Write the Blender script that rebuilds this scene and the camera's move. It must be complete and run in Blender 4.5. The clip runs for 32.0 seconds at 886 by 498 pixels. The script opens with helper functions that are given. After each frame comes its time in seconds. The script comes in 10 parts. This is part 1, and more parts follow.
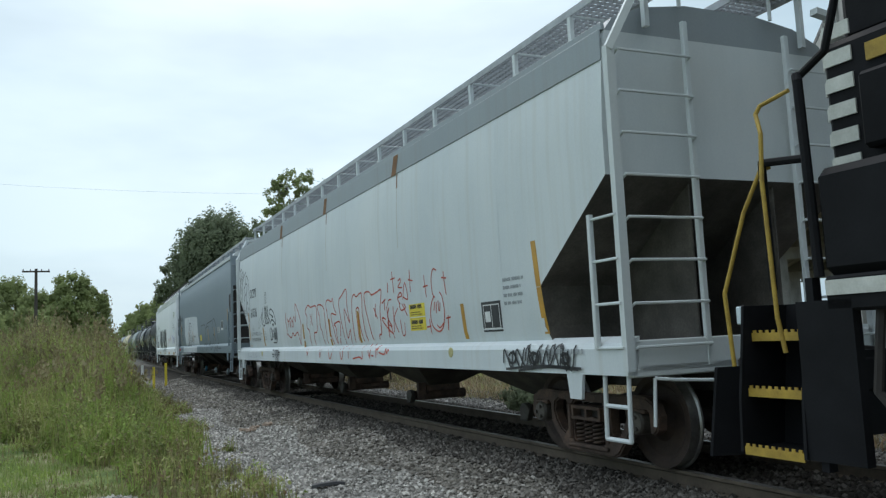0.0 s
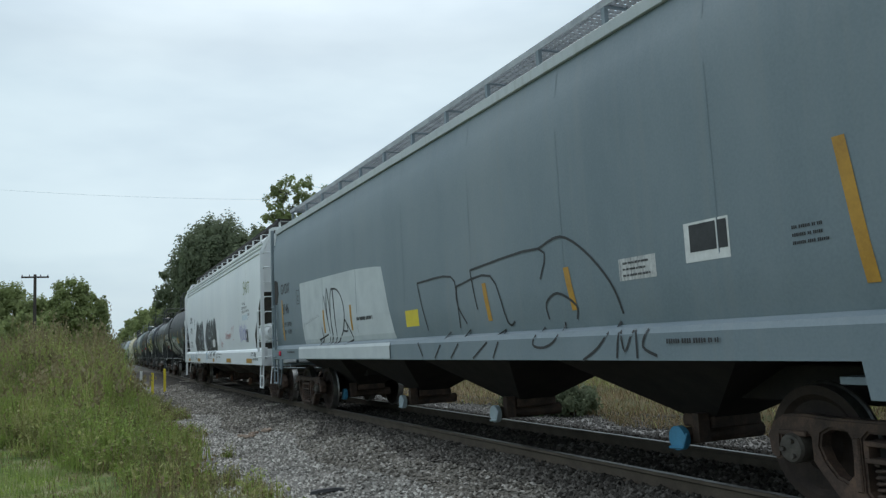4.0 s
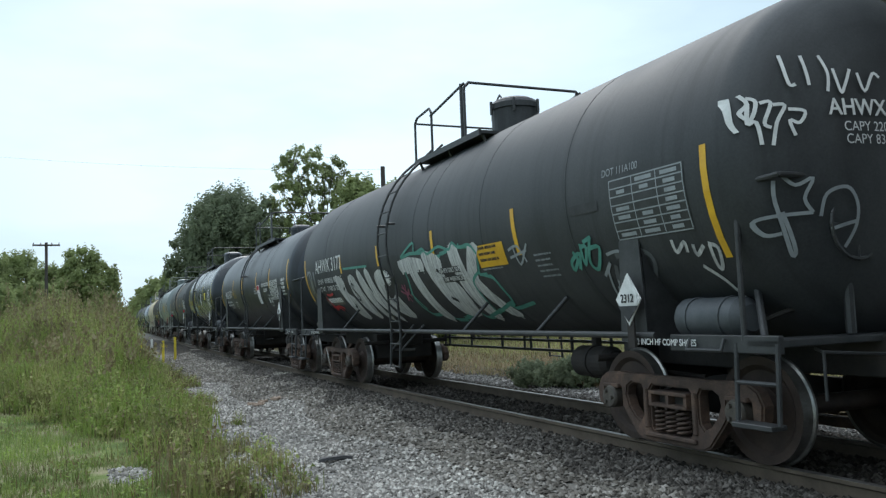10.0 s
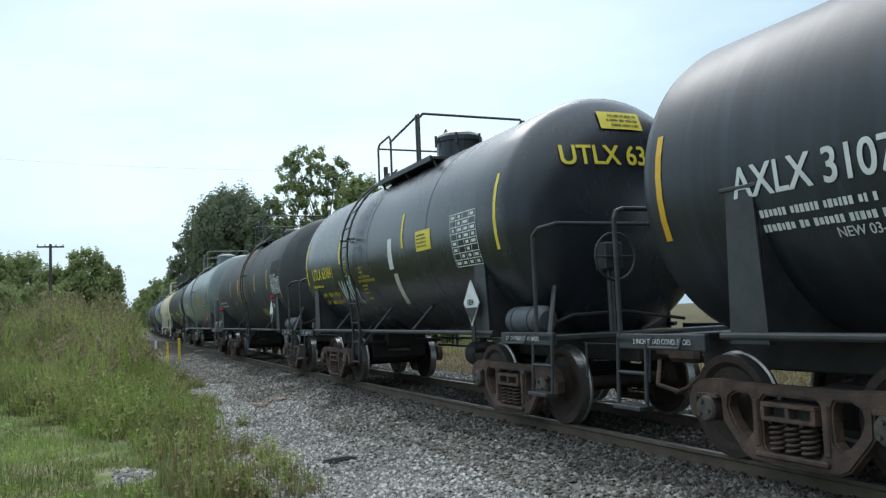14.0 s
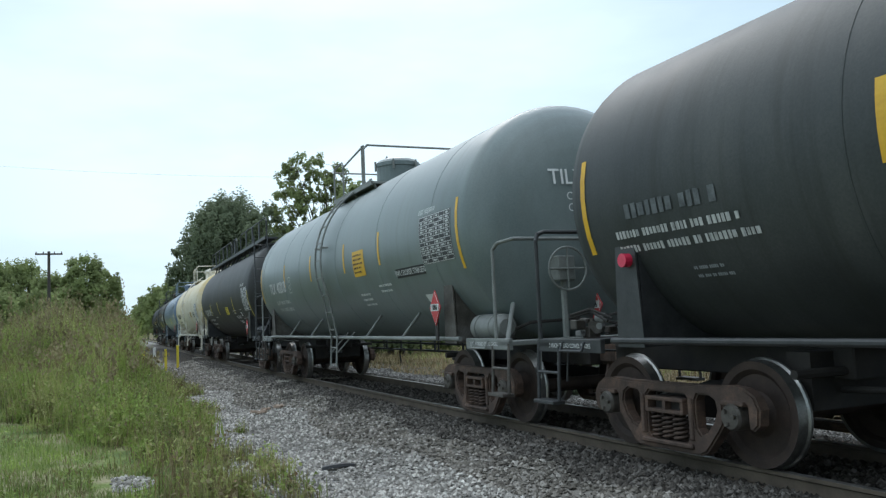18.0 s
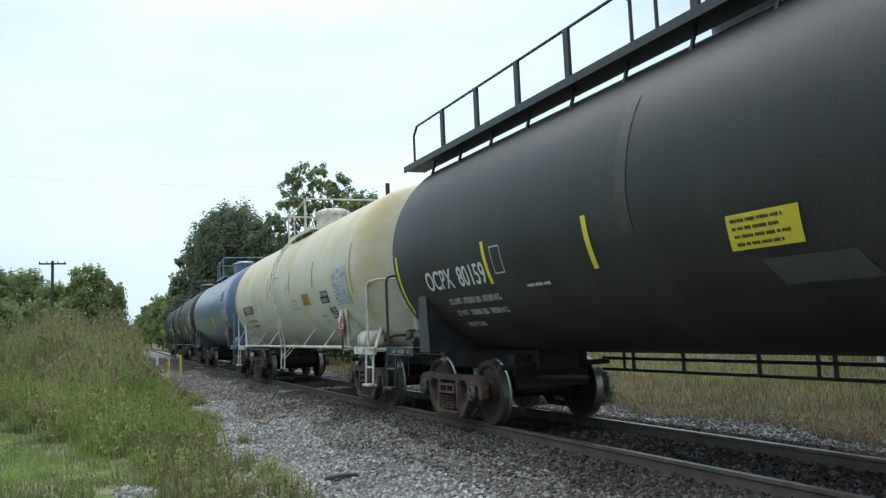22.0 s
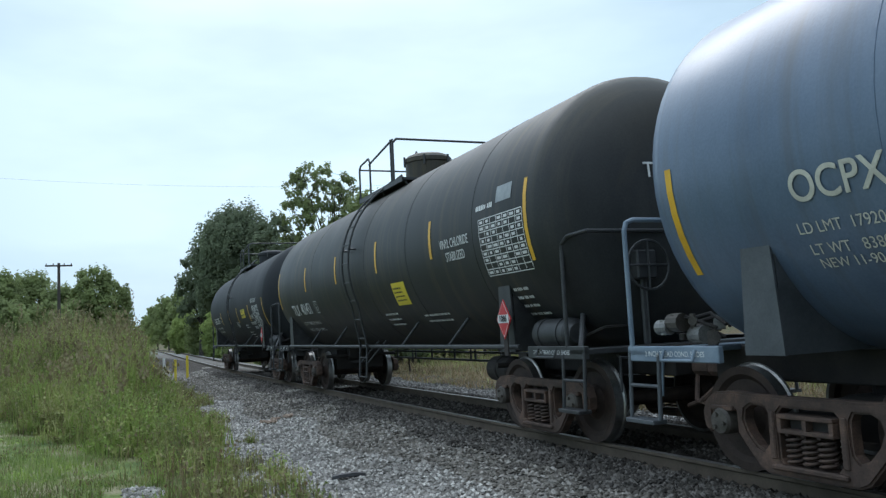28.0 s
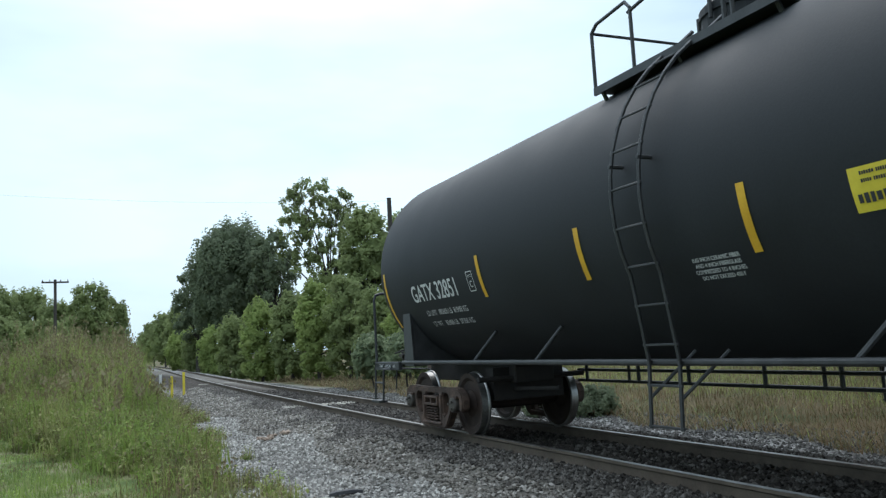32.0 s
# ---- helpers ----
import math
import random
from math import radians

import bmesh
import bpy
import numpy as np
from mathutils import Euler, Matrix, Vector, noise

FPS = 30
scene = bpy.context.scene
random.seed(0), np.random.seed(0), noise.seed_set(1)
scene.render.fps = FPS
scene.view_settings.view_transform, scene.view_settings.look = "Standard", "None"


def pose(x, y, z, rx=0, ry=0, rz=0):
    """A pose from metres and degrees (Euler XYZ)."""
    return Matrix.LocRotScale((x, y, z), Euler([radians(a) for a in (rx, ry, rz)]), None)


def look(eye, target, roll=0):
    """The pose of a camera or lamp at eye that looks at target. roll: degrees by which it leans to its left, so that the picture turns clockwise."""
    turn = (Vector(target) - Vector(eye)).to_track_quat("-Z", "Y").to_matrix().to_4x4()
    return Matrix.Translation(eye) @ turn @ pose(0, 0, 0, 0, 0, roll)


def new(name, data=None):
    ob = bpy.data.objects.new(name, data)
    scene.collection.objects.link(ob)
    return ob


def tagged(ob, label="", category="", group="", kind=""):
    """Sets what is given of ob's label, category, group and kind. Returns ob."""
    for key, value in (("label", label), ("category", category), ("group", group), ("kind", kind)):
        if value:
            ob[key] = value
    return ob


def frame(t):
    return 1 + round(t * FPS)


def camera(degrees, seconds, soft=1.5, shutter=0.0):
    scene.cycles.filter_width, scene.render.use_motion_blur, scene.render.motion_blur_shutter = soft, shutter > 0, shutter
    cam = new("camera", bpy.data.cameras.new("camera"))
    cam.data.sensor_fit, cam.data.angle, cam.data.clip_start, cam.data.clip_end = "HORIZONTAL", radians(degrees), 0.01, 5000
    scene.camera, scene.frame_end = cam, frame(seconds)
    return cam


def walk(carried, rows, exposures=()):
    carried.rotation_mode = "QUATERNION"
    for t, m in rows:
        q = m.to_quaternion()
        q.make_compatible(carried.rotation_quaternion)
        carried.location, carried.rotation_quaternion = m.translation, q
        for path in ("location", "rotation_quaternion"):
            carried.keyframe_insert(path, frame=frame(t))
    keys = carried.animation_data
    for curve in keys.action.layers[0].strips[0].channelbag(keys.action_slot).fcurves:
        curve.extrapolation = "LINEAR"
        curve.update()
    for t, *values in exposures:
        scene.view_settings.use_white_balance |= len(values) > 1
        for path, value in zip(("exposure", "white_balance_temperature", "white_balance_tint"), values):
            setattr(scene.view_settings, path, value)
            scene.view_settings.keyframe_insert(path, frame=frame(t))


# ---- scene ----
# ---------------------------------------------------------------- camera
cam = camera(56.8, 32.0, soft=1.3)
EYE = (0.0, 0.0, 1.386)
TURNS = (
    (0.0, 96.01, 2.68, -24.90),
    (0.5, 96.26, 2.24, -24.47),
    (1.0, 96.36, 2.57, -24.55),
    (1.5, 96.45, 2.64, -24.66),
    (2.0, 96.23, 2.84, -24.45),
    (2.5, 96.19, 2.78, -24.55),
    (3.0, 96.35, 2.64, -24.72),
    (3.5, 96.54, 2.76, -24.90),
    (5.5, 95.01, 1.91, -24.95),
    (6.0, 94.47, 1.75, -24.81),
    (6.5, 94.21, 1.69, -24.97),
    (7.0, 94.10, 1.40, -25.28),
    (7.5, 93.91, 1.58, -25.35),
    (8.0, 93.67, 1.74, -25.02),
    (8.5, 93.56, 1.85, -24.65),
    (9.0, 93.56, 1.66, -24.60),
    (9.5, 93.90, 1.70, -24.60),
    (10.0, 94.42, 2.17, -24.37),
    (10.5, 94.68, 2.12, -24.09),
    (11.0, 94.73, 2.09, -24.16),
    (11.5, 94.69, 2.39, -24.26),
    (12.0, 94.62, 2.41, -24.27),
    (12.5, 94.58, 2.34, -24.38),
    (13.0, 94.42, 2.50, -24.23),
    (13.5, 94.41, 2.32, -24.11),
    (15.5, 94.79, 2.45, -24.16),
    (16.0, 94.88, 2.33, -24.09),
    (16.5, 94.96, 2.60, -24.00),
    (17.0, 95.00, 2.56, -24.00),
    (17.5, 95.00, 2.52, -24.11),
    (18.0, 94.90, 2.46, -24.20),
    (18.5, 94.64, 2.46, -24.11),
    (19.0, 94.70, 2.34, -24.09),
    (19.5, 94.95, 2.47, -24.22),
    (20.0, 95.12, 2.54, -24.32),
    (20.5, 94.96, 2.48, -24.16),
    (21.0, 95.09, 2.44, -24.06),
    (21.5, 95.37, 2.38, -24.03),
    (22.0, 95.58, 2.46, -23.99),
    (22.5, 95.78, 2.52, -23.87),
    (23.0, 95.61, 2.62, -23.88),
    (23.5, 95.42, 2.48, -24.03),
    (24.0, 95.53, 2.60, -24.04),
    (24.5, 95.80, 2.75, -23.89),
    (25.0, 95.86, 2.68, -23.84),
    (25.5, 95.67, 2.78, -23.89),
    (27.5, 95.79, 3.18, -23.37),
    (28.0, 95.49, 2.95, -23.59),
    (28.5, 95.29, 2.83, -23.68),
    (29.0, 95.25, 2.57, -23.68),
    (29.5, 95.35, 2.81, -23.86),
    (30.0, 95.49, 2.96, -23.95),
    (30.5, 95.59, 2.79, -24.12),
    (31.0, 95.73, 2.65, -24.22),
    (31.5, 96.13, 2.58, -24.01),
    (32.0, 96.56, 3.13, -23.77),
)
GAIN = ((0.0, -0.18, 6450, 10), (1.0, -0.42, 6450, 10), (2.0, -0.53, 6450, 10), (3.0, -0.47, 6450, 10), (4.5, -0.34, 6450, 10), (6.0, -0.2, 6350, 10), (7.0, -0.25, 6450, 10), (8.0, -0.3, 6450, 10), (9.0, -0.13, 6350, 10), (10.0, 0.0, 6300, 10),
        (22.0, 0.0, 6250, 10), (23.0, -0.15, 6250, 10), (24.0, -0.38, 6300, 10), (25.0, -0.42, 6250, 10), (26.5, -0.27, 6100, 10), (28.0, -0.14, 5950, 10), (29.0, -0.05, 6000, 10), (30.0, 0.0, 6100, 10), (32.0, 0.0, 6150, 10))   # stops, kelvin, tint
walk(cam, [(t, pose(*EYE, rx, ry, rz)) for t, rx, ry, rz in TURNS], exposures=GAIN)

# ---------------------------------------------------------------- the line of the track
DC = 6.14                       # from the camera to the track's centre line
K1, K2 = 0.0012299, -7.024e-6   # the very gentle bend
S_END = -K1 / K2
PACE = ((0, 5.96), (2, 5.97), (4, 6.02), (6, 6.09), (8, 6.19), (10, 6.34), (12, 6.49), (14, 6.61), (16, 6.67), (18, 6.66), (20, 6.56), (22, 6.43), (24, 6.34), (26, 6.32),
        (28, 6.33), (30, 6.35), (32, 6.37))   # the train's metres a second


def trk(s):
    """Place and heading of the centre line at s metres along it."""
    if s <= 0:
        return DC, s, 0.0
    q = min(s, S_END)
    x = K1 * q * q / 2 + K2 * q ** 3 / 3
    h = K1 * q + K2 * q * q
    return DC + x, s, h


def at(s, u, z=0.0):
    x, y, h = trk(s)
    return Vector((x + u * math.cos(h), y - u * math.sin(h), z))


def come(t):
    d = 0.0
    for (t0, v0), (t1, v1) in zip(PACE, PACE[1:]):
        q = min(max(t - t0, 0.0), t1 - t0)
        d += v0 * q + (v1 - v0) / (t1 - t0) * q * q / 2
    return d


def run(t):
    """How far the train has come since 16 s."""
    return come(t) - come(16)


# ---------------------------------------------------------------- world and sun: a bright overcast sky
world = bpy.data.worlds.new("overcast_sky")
scene.world = world
world.use_nodes = True
wn, wl = world.node_tree.nodes, world.node_tree.links
wn.clear()
SUN_AZ, SUN_EL = 15.0, 48.0
sky = wn.new("ShaderNodeTexSky")
sky.sky_type, sky.sun_disc = "NISHITA", False
sky.sun_elevation, sky.sun_rotation = radians(SUN_EL), radians(SUN_AZ)
sky.air_density, sky.dust_density = 1.0, 3.0
tc = wn.new("ShaderNodeTexCoord")
mp = wn.new("ShaderNodeMapping")
mp.inputs["Scale"].default_value = (1.0, 1.0, 3.2)
cl = wn.new("ShaderNodeTexNoise")
cl.inputs["Scale"].default_value, cl.inputs["Detail"].default_value, cl.inputs["Roughness"].default_value = 1.7, 5.0, 0.55
cr = wn.new("ShaderNodeValToRGB")
cr.color_ramp.elements[0].position, cr.color_ramp.elements[0].color = 0.30, (0.395, 0.575, 0.71, 1)
cr.color_ramp.elements[1].position, cr.color_ramp.elements[1].color = 0.64, (0.67, 0.86, 0.945, 1)
# the brighter patch of cloud round the hidden sun
dt = wn.new("ShaderNodeVectorMath")
dt.operation = "DOT_PRODUCT"
dt.inputs[1].default_value = (math.sin(radians(14)) * math.cos(radians(17)), math.cos(radians(14)) * math.cos(radians(17)), math.sin(radians(17)))
gl = wn.new("ShaderNodeMapRange")
gl.interpolation_type = "SMOOTHSTEP"
gl.inputs["From Min"].default_value, gl.inputs["From Max"].default_value = 0.88, 1.0
gl.inputs["To Min"].default_value, gl.inputs["To Max"].default_value = 0.0, 0.2
add = wn.new("ShaderNodeMixRGB")
add.blend_type, add.inputs[0].default_value = "ADD", 1.0
sk = wn.new("ShaderNodeMixRGB")
sk.blend_type, sk.inputs[0].default_value, sk.inputs[2].default_value = "MULTIPLY", 1.0, (0.09, 0.09, 0.09, 1)
mixs = wn.new("ShaderNodeMixRGB")
mixs.inputs[0].default_value = 0.86
bg = wn.new("ShaderNodeBackground")
bg.inputs["Strength"].default_value = 1.13
wo = wn.new("ShaderNodeOutputWorld")
wl.new(tc.outputs["Generated"], mp.inputs["Vector"])
wl.new(mp.outputs["Vector"], cl.inputs["Vector"])
wl.new(cl.outputs["Fac"], cr.inputs["Fac"])
wl.new(tc.outputs["Generated"], dt.inputs[0])
wl.new(dt.outputs["Value"], gl.inputs["Value"])
wl.new(cr.outputs["Color"], add.inputs[1])
wl.new(gl.outputs["Result"], add.inputs[2])
wl.new(sky.outputs["Color"], sk.inputs[1])
wl.new(sk.outputs["Color"], mixs.inputs[1])
wl.new(add.outputs["Color"], mixs.inputs[2])
# an overcast dome grows brighter towards the zenith
sz = wn.new("ShaderNodeSeparateXYZ")
zen = wn.new("ShaderNodeMapRange")
zen.inputs["From Min"].default_value, zen.inputs["From Max"].default_value = 0.35, 1.0
zen.inputs["To Min"].default_value, zen.inputs["To Max"].default_value = 1.0, 3.0
zm = wn.new("ShaderNodeVectorMath")
zm.operation = "SCALE"
wl.new(tc.outputs["Generated"], sz.inputs[0])
wl.new(sz.outputs["Z"], zen.inputs["Value"])
wl.new(mixs.outputs["Color"], zm.inputs[0])
wl.new(zen.outputs["Result"], zm.inputs["Scale"])
warm = wn.new("ShaderNodeMixRGB")
warm.blend_type, warm.inputs[2].default_value = "MULTIPLY", (1.15, 1.0, 0.96, 1)
up = wn.new("ShaderNodeMapRange")
up.inputs["From Min"].default_value, up.inputs["From Max"].default_value = 0.3, 0.75
wl.new(sz.outputs["Z"], up.inputs["Value"])
wl.new(up.outputs["Result"], warm.inputs[0])
wl.new(zm.outputs["Vector"], warm.inputs[1])
wl.new(warm.outputs["Color"], bg.inputs["Color"])
wl.new(bg.outputs["Background"], wo.inputs["Surface"])

sun = new("sun", bpy.data.lights.new("sun", "SUN"))
sun.data.energy, sun.data.angle, sun.data.color = 0.7, radians(30), (1.0, 0.98, 0.93)
sun.matrix_world = look((0, 0, 30), (-30 * math.sin(radians(SUN_AZ)), -30 * math.cos(radians(SUN_AZ)), 30 - 30 * math.tan(radians(SUN_EL))))

# ---------------------------------------------------------------- materials
def ramp_mat(name, cols, rough=0.6, metal=0.0, scale=3.0, fine=60.0, bump=0.15, stretch=(1, 1, 1), rough2=None, vary=0.0, spec=0.5, coords="Object"):
    """A surface of two or three colours mixed by broad and fine noise, with fine relief."""
    m = bpy.data.materials.new(name)
    m.use_nodes = True
    n, l = m.node_tree.nodes, m.node_tree.links
    b = n["Principled BSDF"]
    tx = n.new("ShaderNodeTexCoord")
    mpn = n.new("ShaderNodeMapping")
    mpn.inputs["Scale"].default_value = stretch
    l.new(tx.outputs[coords], mpn.inputs["Vector"])
    big, small = n.new("ShaderNodeTexNoise"), n.new("ShaderNodeTexNoise")
    big.inputs["Scale"].default_value, big.inputs["Detail"].default_value, big.inputs["Roughness"].default_value = scale, 8.0, 0.62
    small.inputs["Scale"].default_value, small.inputs["Detail"].default_value = fine, 3.0
    l.new(mpn.outputs["Vector"], big.inputs["Vector"])
    l.new(tx.outputs[coords], small.inputs["Vector"])
    mix = n.new("ShaderNodeMath")
    mix.operation = "MULTIPLY_ADD"
    mix.inputs[1].default_value, mix.inputs[2].default_value = 0.28, -0.14
    l.new(small.outputs["Fac"], mix.inputs[0])
    sm = n.new("ShaderNodeMath")
    sm.operation = "ADD"
    l.new(big.outputs["Fac"], sm.inputs[0])
    l.new(mix.outputs["Value"], sm.inputs[1])
    r = n.new("ShaderNodeValToRGB")
    el = r.color_ramp.elements
    el[0].position, el[0].color = 0.32, (*cols[0], 1)
    el[1].position, el[1].color = 0.72, (*cols[-1], 1)
    if len(cols) > 2:
        for i, c in enumerate(cols[1:-1]):
            e = el.new(0.32 + 0.4 * (i + 1) / (len(cols) - 1))
            e.color = (*c, 1)
    l.new(sm.outputs["Value"], r.inputs["Fac"])
    out = r.outputs["Color"]
    if vary:
        ob = n.new("ShaderNodeObjectInfo")
        hv = n.new("ShaderNodeHueSaturation")
        mr = n.new("ShaderNodeMapRange")
        mr.inputs["To Min"].default_value, mr.inputs["To Max"].default_value = 1 - vary, 1 + vary
        l.new(ob.outputs["Random"], mr.inputs["Value"])
        l.new(mr.outputs["Result"], hv.inputs["Value"])
        l.new(out, hv.inputs["Color"])
        out = hv.outputs["Color"]
    l.new(out, b.inputs["Base Color"])
    b.inputs["Metallic"].default_value = metal
    b.inputs["Specular IOR Level"].default_value = spec
    mr2 = n.new("ShaderNodeMapRange")
    mr2.inputs["From Min"].default_value, mr2.inputs["From Max"].default_value = 0.3, 0.7
    mr2.inputs["To Min"].default_value, mr2.inputs["To Max"].default_value = rough, rough if rough2 is None else rough2
    l.new(big.outputs["Fac"], mr2.inputs["Value"])
    l.new(mr2.outputs["Result"], b.inputs["Roughness"])
    bp = n.new("ShaderNodeBump")
    bp.inputs["Strength"].default_value, bp.inputs["Distance"].default_value = bump, 0.01
    l.new(small.outputs["Fac"], bp.inputs["Height"])
    l.new(bp.outputs["Normal"], b.inputs["Normal"])
    return m


def island_mat(name, cols, rough=0.85, trans=0.0, rnd="island"):
    """Leaves, blades and stones: one colour a piece, taken at random between the given ones."""
    m = bpy.data.materials.new(name)
    m.use_nodes = True
    n, l = m.node_tree.nodes, m.node_tree.links
    b = n["Principled BSDF"]
    g = n.new("ShaderNodeNewGeometry")
    r = n.new("ShaderNodeValToRGB")
    el = r.color_ramp.elements
    el[0].color, el[1].color = (*cols[0], 1), (*cols[-1], 1)
    for i, c in enumerate(cols[1:-1]):
        e = el.new((i + 1) / (len(cols) - 1))
        e.color = (*c, 1)
    l.new(g.outputs["Random Per Island"], r.inputs["Fac"])
    tx = n.new("ShaderNodeTexCoord")
    nz = n.new("ShaderNodeTexNoise")
    nz.inputs["Scale"].default_value, nz.inputs["Detail"].default_value = 0.5, 4
    l.new(tx.outputs["Object"], nz.inputs["Vector"])
    mr = n.new("ShaderNodeMapRange")
    mr.inputs["From Min"].default_value, mr.inputs["From Max"].default_value = 0.3, 0.7
    mr.inputs["To Min"].default_value, mr.inputs["To Max"].default_value = 0.72, 1.25
    l.new(nz.outputs["Fac"], mr.inputs["Value"])
    hv = n.new("ShaderNodeHueSaturation")
    l.new(mr.outputs["Result"], hv.inputs["Value"])
    l.new(r.outputs["Color"], hv.inputs["Color"])
    l.new(hv.outputs["Color"], b.inputs["Base Color"])
    b.inputs["Roughness"].default_value = rough
    b.inputs["Specular IOR Level"].default_value = 0.25
    if trans:
        t = n.new("ShaderNodeBsdfTranslucent")
        l.new(hv.outputs["Color"], t.inputs["Color"])
        ms = n.new("ShaderNodeMixShader")
        ms.inputs[0].default_value = trans
        l.new(b.outputs["BSDF"], ms.inputs[1])
        l.new(t.outputs["BSDF"], ms.inputs[2])
        l.new(ms.outputs["Shader"], n["Material Output"].inputs["Surface"])
    return m


M = {}
M["steel_dark"] = ramp_mat("dark_brown_truck_steel", ((0.036, 0.023, 0.017), (0.075, 0.047, 0.035), (0.155, 0.092, 0.062)), 0.8, 0.0, 4, 70, 0.35)
M["wheel"] = ramp_mat("rusty_wheel_steel", ((0.03, 0.02, 0.016), (0.066, 0.043, 0.033)), 0.7, 0.3, 5, 60, 0.2)
M["tread"] = ramp_mat("polished_wheel_tread", ((0.2, 0.19, 0.18), (0.42, 0.41, 0.39)), 0.38, 0.9, 5, 60, 0.05)
M["rail_side"] = ramp_mat("rusty_brown_rail", ((0.07, 0.052, 0.037), (0.125, 0.096, 0.069)), 0.85, 0.0, 3, 40, 0.3)
M["rail_top"] = ramp_mat("polished_rail_head", ((0.14, 0.125, 0.11), (0.32, 0.305, 0.285)), 0.42, 0.8, 3, 40, 0.05)
M["tie"] = ramp_mat("weathered_tie_wood", ((0.06, 0.05, 0.045), (0.13, 0.115, 0.1)), 0.9, 0, 3, 30, 0.5, (1, 8, 8))
M["tie_pale"] = ramp_mat("pale_new_tie_wood", ((0.32, 0.29, 0.24), (0.42, 0.39, 0.33)), 0.9, 0, 3, 30, 0.5, (1, 8, 8))
M["black_rail"] = ramp_mat("black_painted_steel", ((0.02, 0.021, 0.022), (0.048, 0.048, 0.049)), 0.5, 0, 5, 60, 0.1)
M["under"] = ramp_mat("grimy_underframe", ((0.014, 0.012, 0.011), (0.034, 0.027, 0.023)), 0.8, 0, 4, 50, 0.2)
M["yellow"] = ramp_mat("reflective_yellow_tape", ((0.56, 0.3, 0.015), (0.74, 0.43, 0.02)), 0.45, 0, 3, 40, 0.05)
M["sticker"] = ramp_mat("yellow_sticker", ((0.62, 0.48, 0.03), (0.75, 0.6, 0.05)), 0.5, 0, 3, 40, 0.05)
M["white"] = ramp_mat("white_stencil_paint", ((0.55, 0.55, 0.54), (0.72, 0.72, 0.7)), 0.6, 0, 8, 60, 0.05)
M["ink"] = ramp_mat("black_stencil_paint", ((0.02, 0.02, 0.022), (0.04, 0.04, 0.042)), 0.6, 0, 8, 60, 0.05)
M["grey_ink"] = ramp_mat("faded_grey_stencil_paint", ((0.22, 0.24, 0.25), (0.32, 0.34, 0.35)), 0.6, 0, 8, 60, 0.05)
M["red"] = ramp_mat("red_paint", ((0.36, 0.02, 0.025), (0.5, 0.035, 0.035)), 0.5, 0, 8, 60, 0.05)
M["spray_red"] = ramp_mat("red_spray_paint", ((0.42, 0.07, 0.045), (0.55, 0.11, 0.07)), 0.6, 0, 8, 60, 0.05)
M["spray_pink"] = ramp_mat("dull_pink_spray_paint", ((0.22, 0.06, 0.1), (0.32, 0.1, 0.15)), 0.6, 0, 8, 60, 0.05)
M["spray_grey"] = ramp_mat("faint_grey_spray_paint", ((0.07, 0.075, 0.078), (0.12, 0.125, 0.13)), 0.6, 0, 8, 60, 0.05)
M["rust_run"] = ramp_mat("thin_rust_run", ((0.038, 0.032, 0.026), (0.06, 0.049, 0.037)), 0.6, 0, 6, 50, 0.05)
M["panel_black"] = ramp_mat("brownish_black_panel_paint", ((0.008, 0.006, 0.006), (0.016, 0.012, 0.011)), 0.75, 0, 6, 50, 0.05)
M["faded_panel"] = ramp_mat("faded_dark_panel_paint", ((0.05, 0.049, 0.047), (0.07, 0.069, 0.066)), 0.6, 0, 6, 50, 0.05)
M["spray_mint"] = ramp_mat("pale_green_spray_paint", ((0.3, 0.36, 0.33), (0.46, 0.52, 0.49)), 0.6, 0, 8, 60, 0.05)
M["cream_ink"] = ramp_mat("cream_stencil_paint", ((0.44, 0.42, 0.35), (0.6, 0.58, 0.49)), 0.6, 0, 8, 60, 0.05)
M["faded_ink"] = ramp_mat("faded_brown_black_stencil_paint", ((0.07, 0.065, 0.055), (0.14, 0.13, 0.11)), 0.6, 0, 8, 60, 0.05)
M["pencil"] = ramp_mat("faint_pencil_grey", ((0.34, 0.37, 0.38), (0.42, 0.45, 0.46)), 0.7, 0, 8, 60, 0.05)
M["badge"] = ramp_mat("faded_yellow_badge", ((0.34, 0.3, 0.12), (0.46, 0.42, 0.2)), 0.6, 0, 12, 60, 0.05)
M["cap_rust"] = ramp_mat("red_brown_gate_cap", ((0.16, 0.075, 0.05), (0.27, 0.14, 0.09)), 0.7, 0, 8, 60, 0.1)
M["fresh_white"] = ramp_mat("fresh_white_paint", ((0.78, 0.8, 0.8), (0.84, 0.85, 0.85)), 0.5, 0, 6, 60, 0.05)
M["cradle_rust"] = ramp_mat("rust_streaked_grey_steel", ((0.04, 0.033, 0.028), (0.075, 0.065, 0.055), (0.13, 0.125, 0.115)), 0.7, 0, 4, 50, 0.15)
M["faded_sticker"] = ramp_mat("faded_yellow_print", ((0.3, 0.22, 0.03), (0.45, 0.34, 0.05)), 0.6, 0, 8, 60, 0.05)
M["ochre_sticker"] = ramp_mat("weathered_ochre_sticker", ((0.34, 0.2, 0.04), (0.5, 0.31, 0.07)), 0.6, 0, 8, 60, 0.05)
M["beige_patch"] = ramp_mat("beige_overpaint", ((0.09, 0.08, 0.065), (0.15, 0.135, 0.11)), 0.7, 0, 6, 50, 0.05)
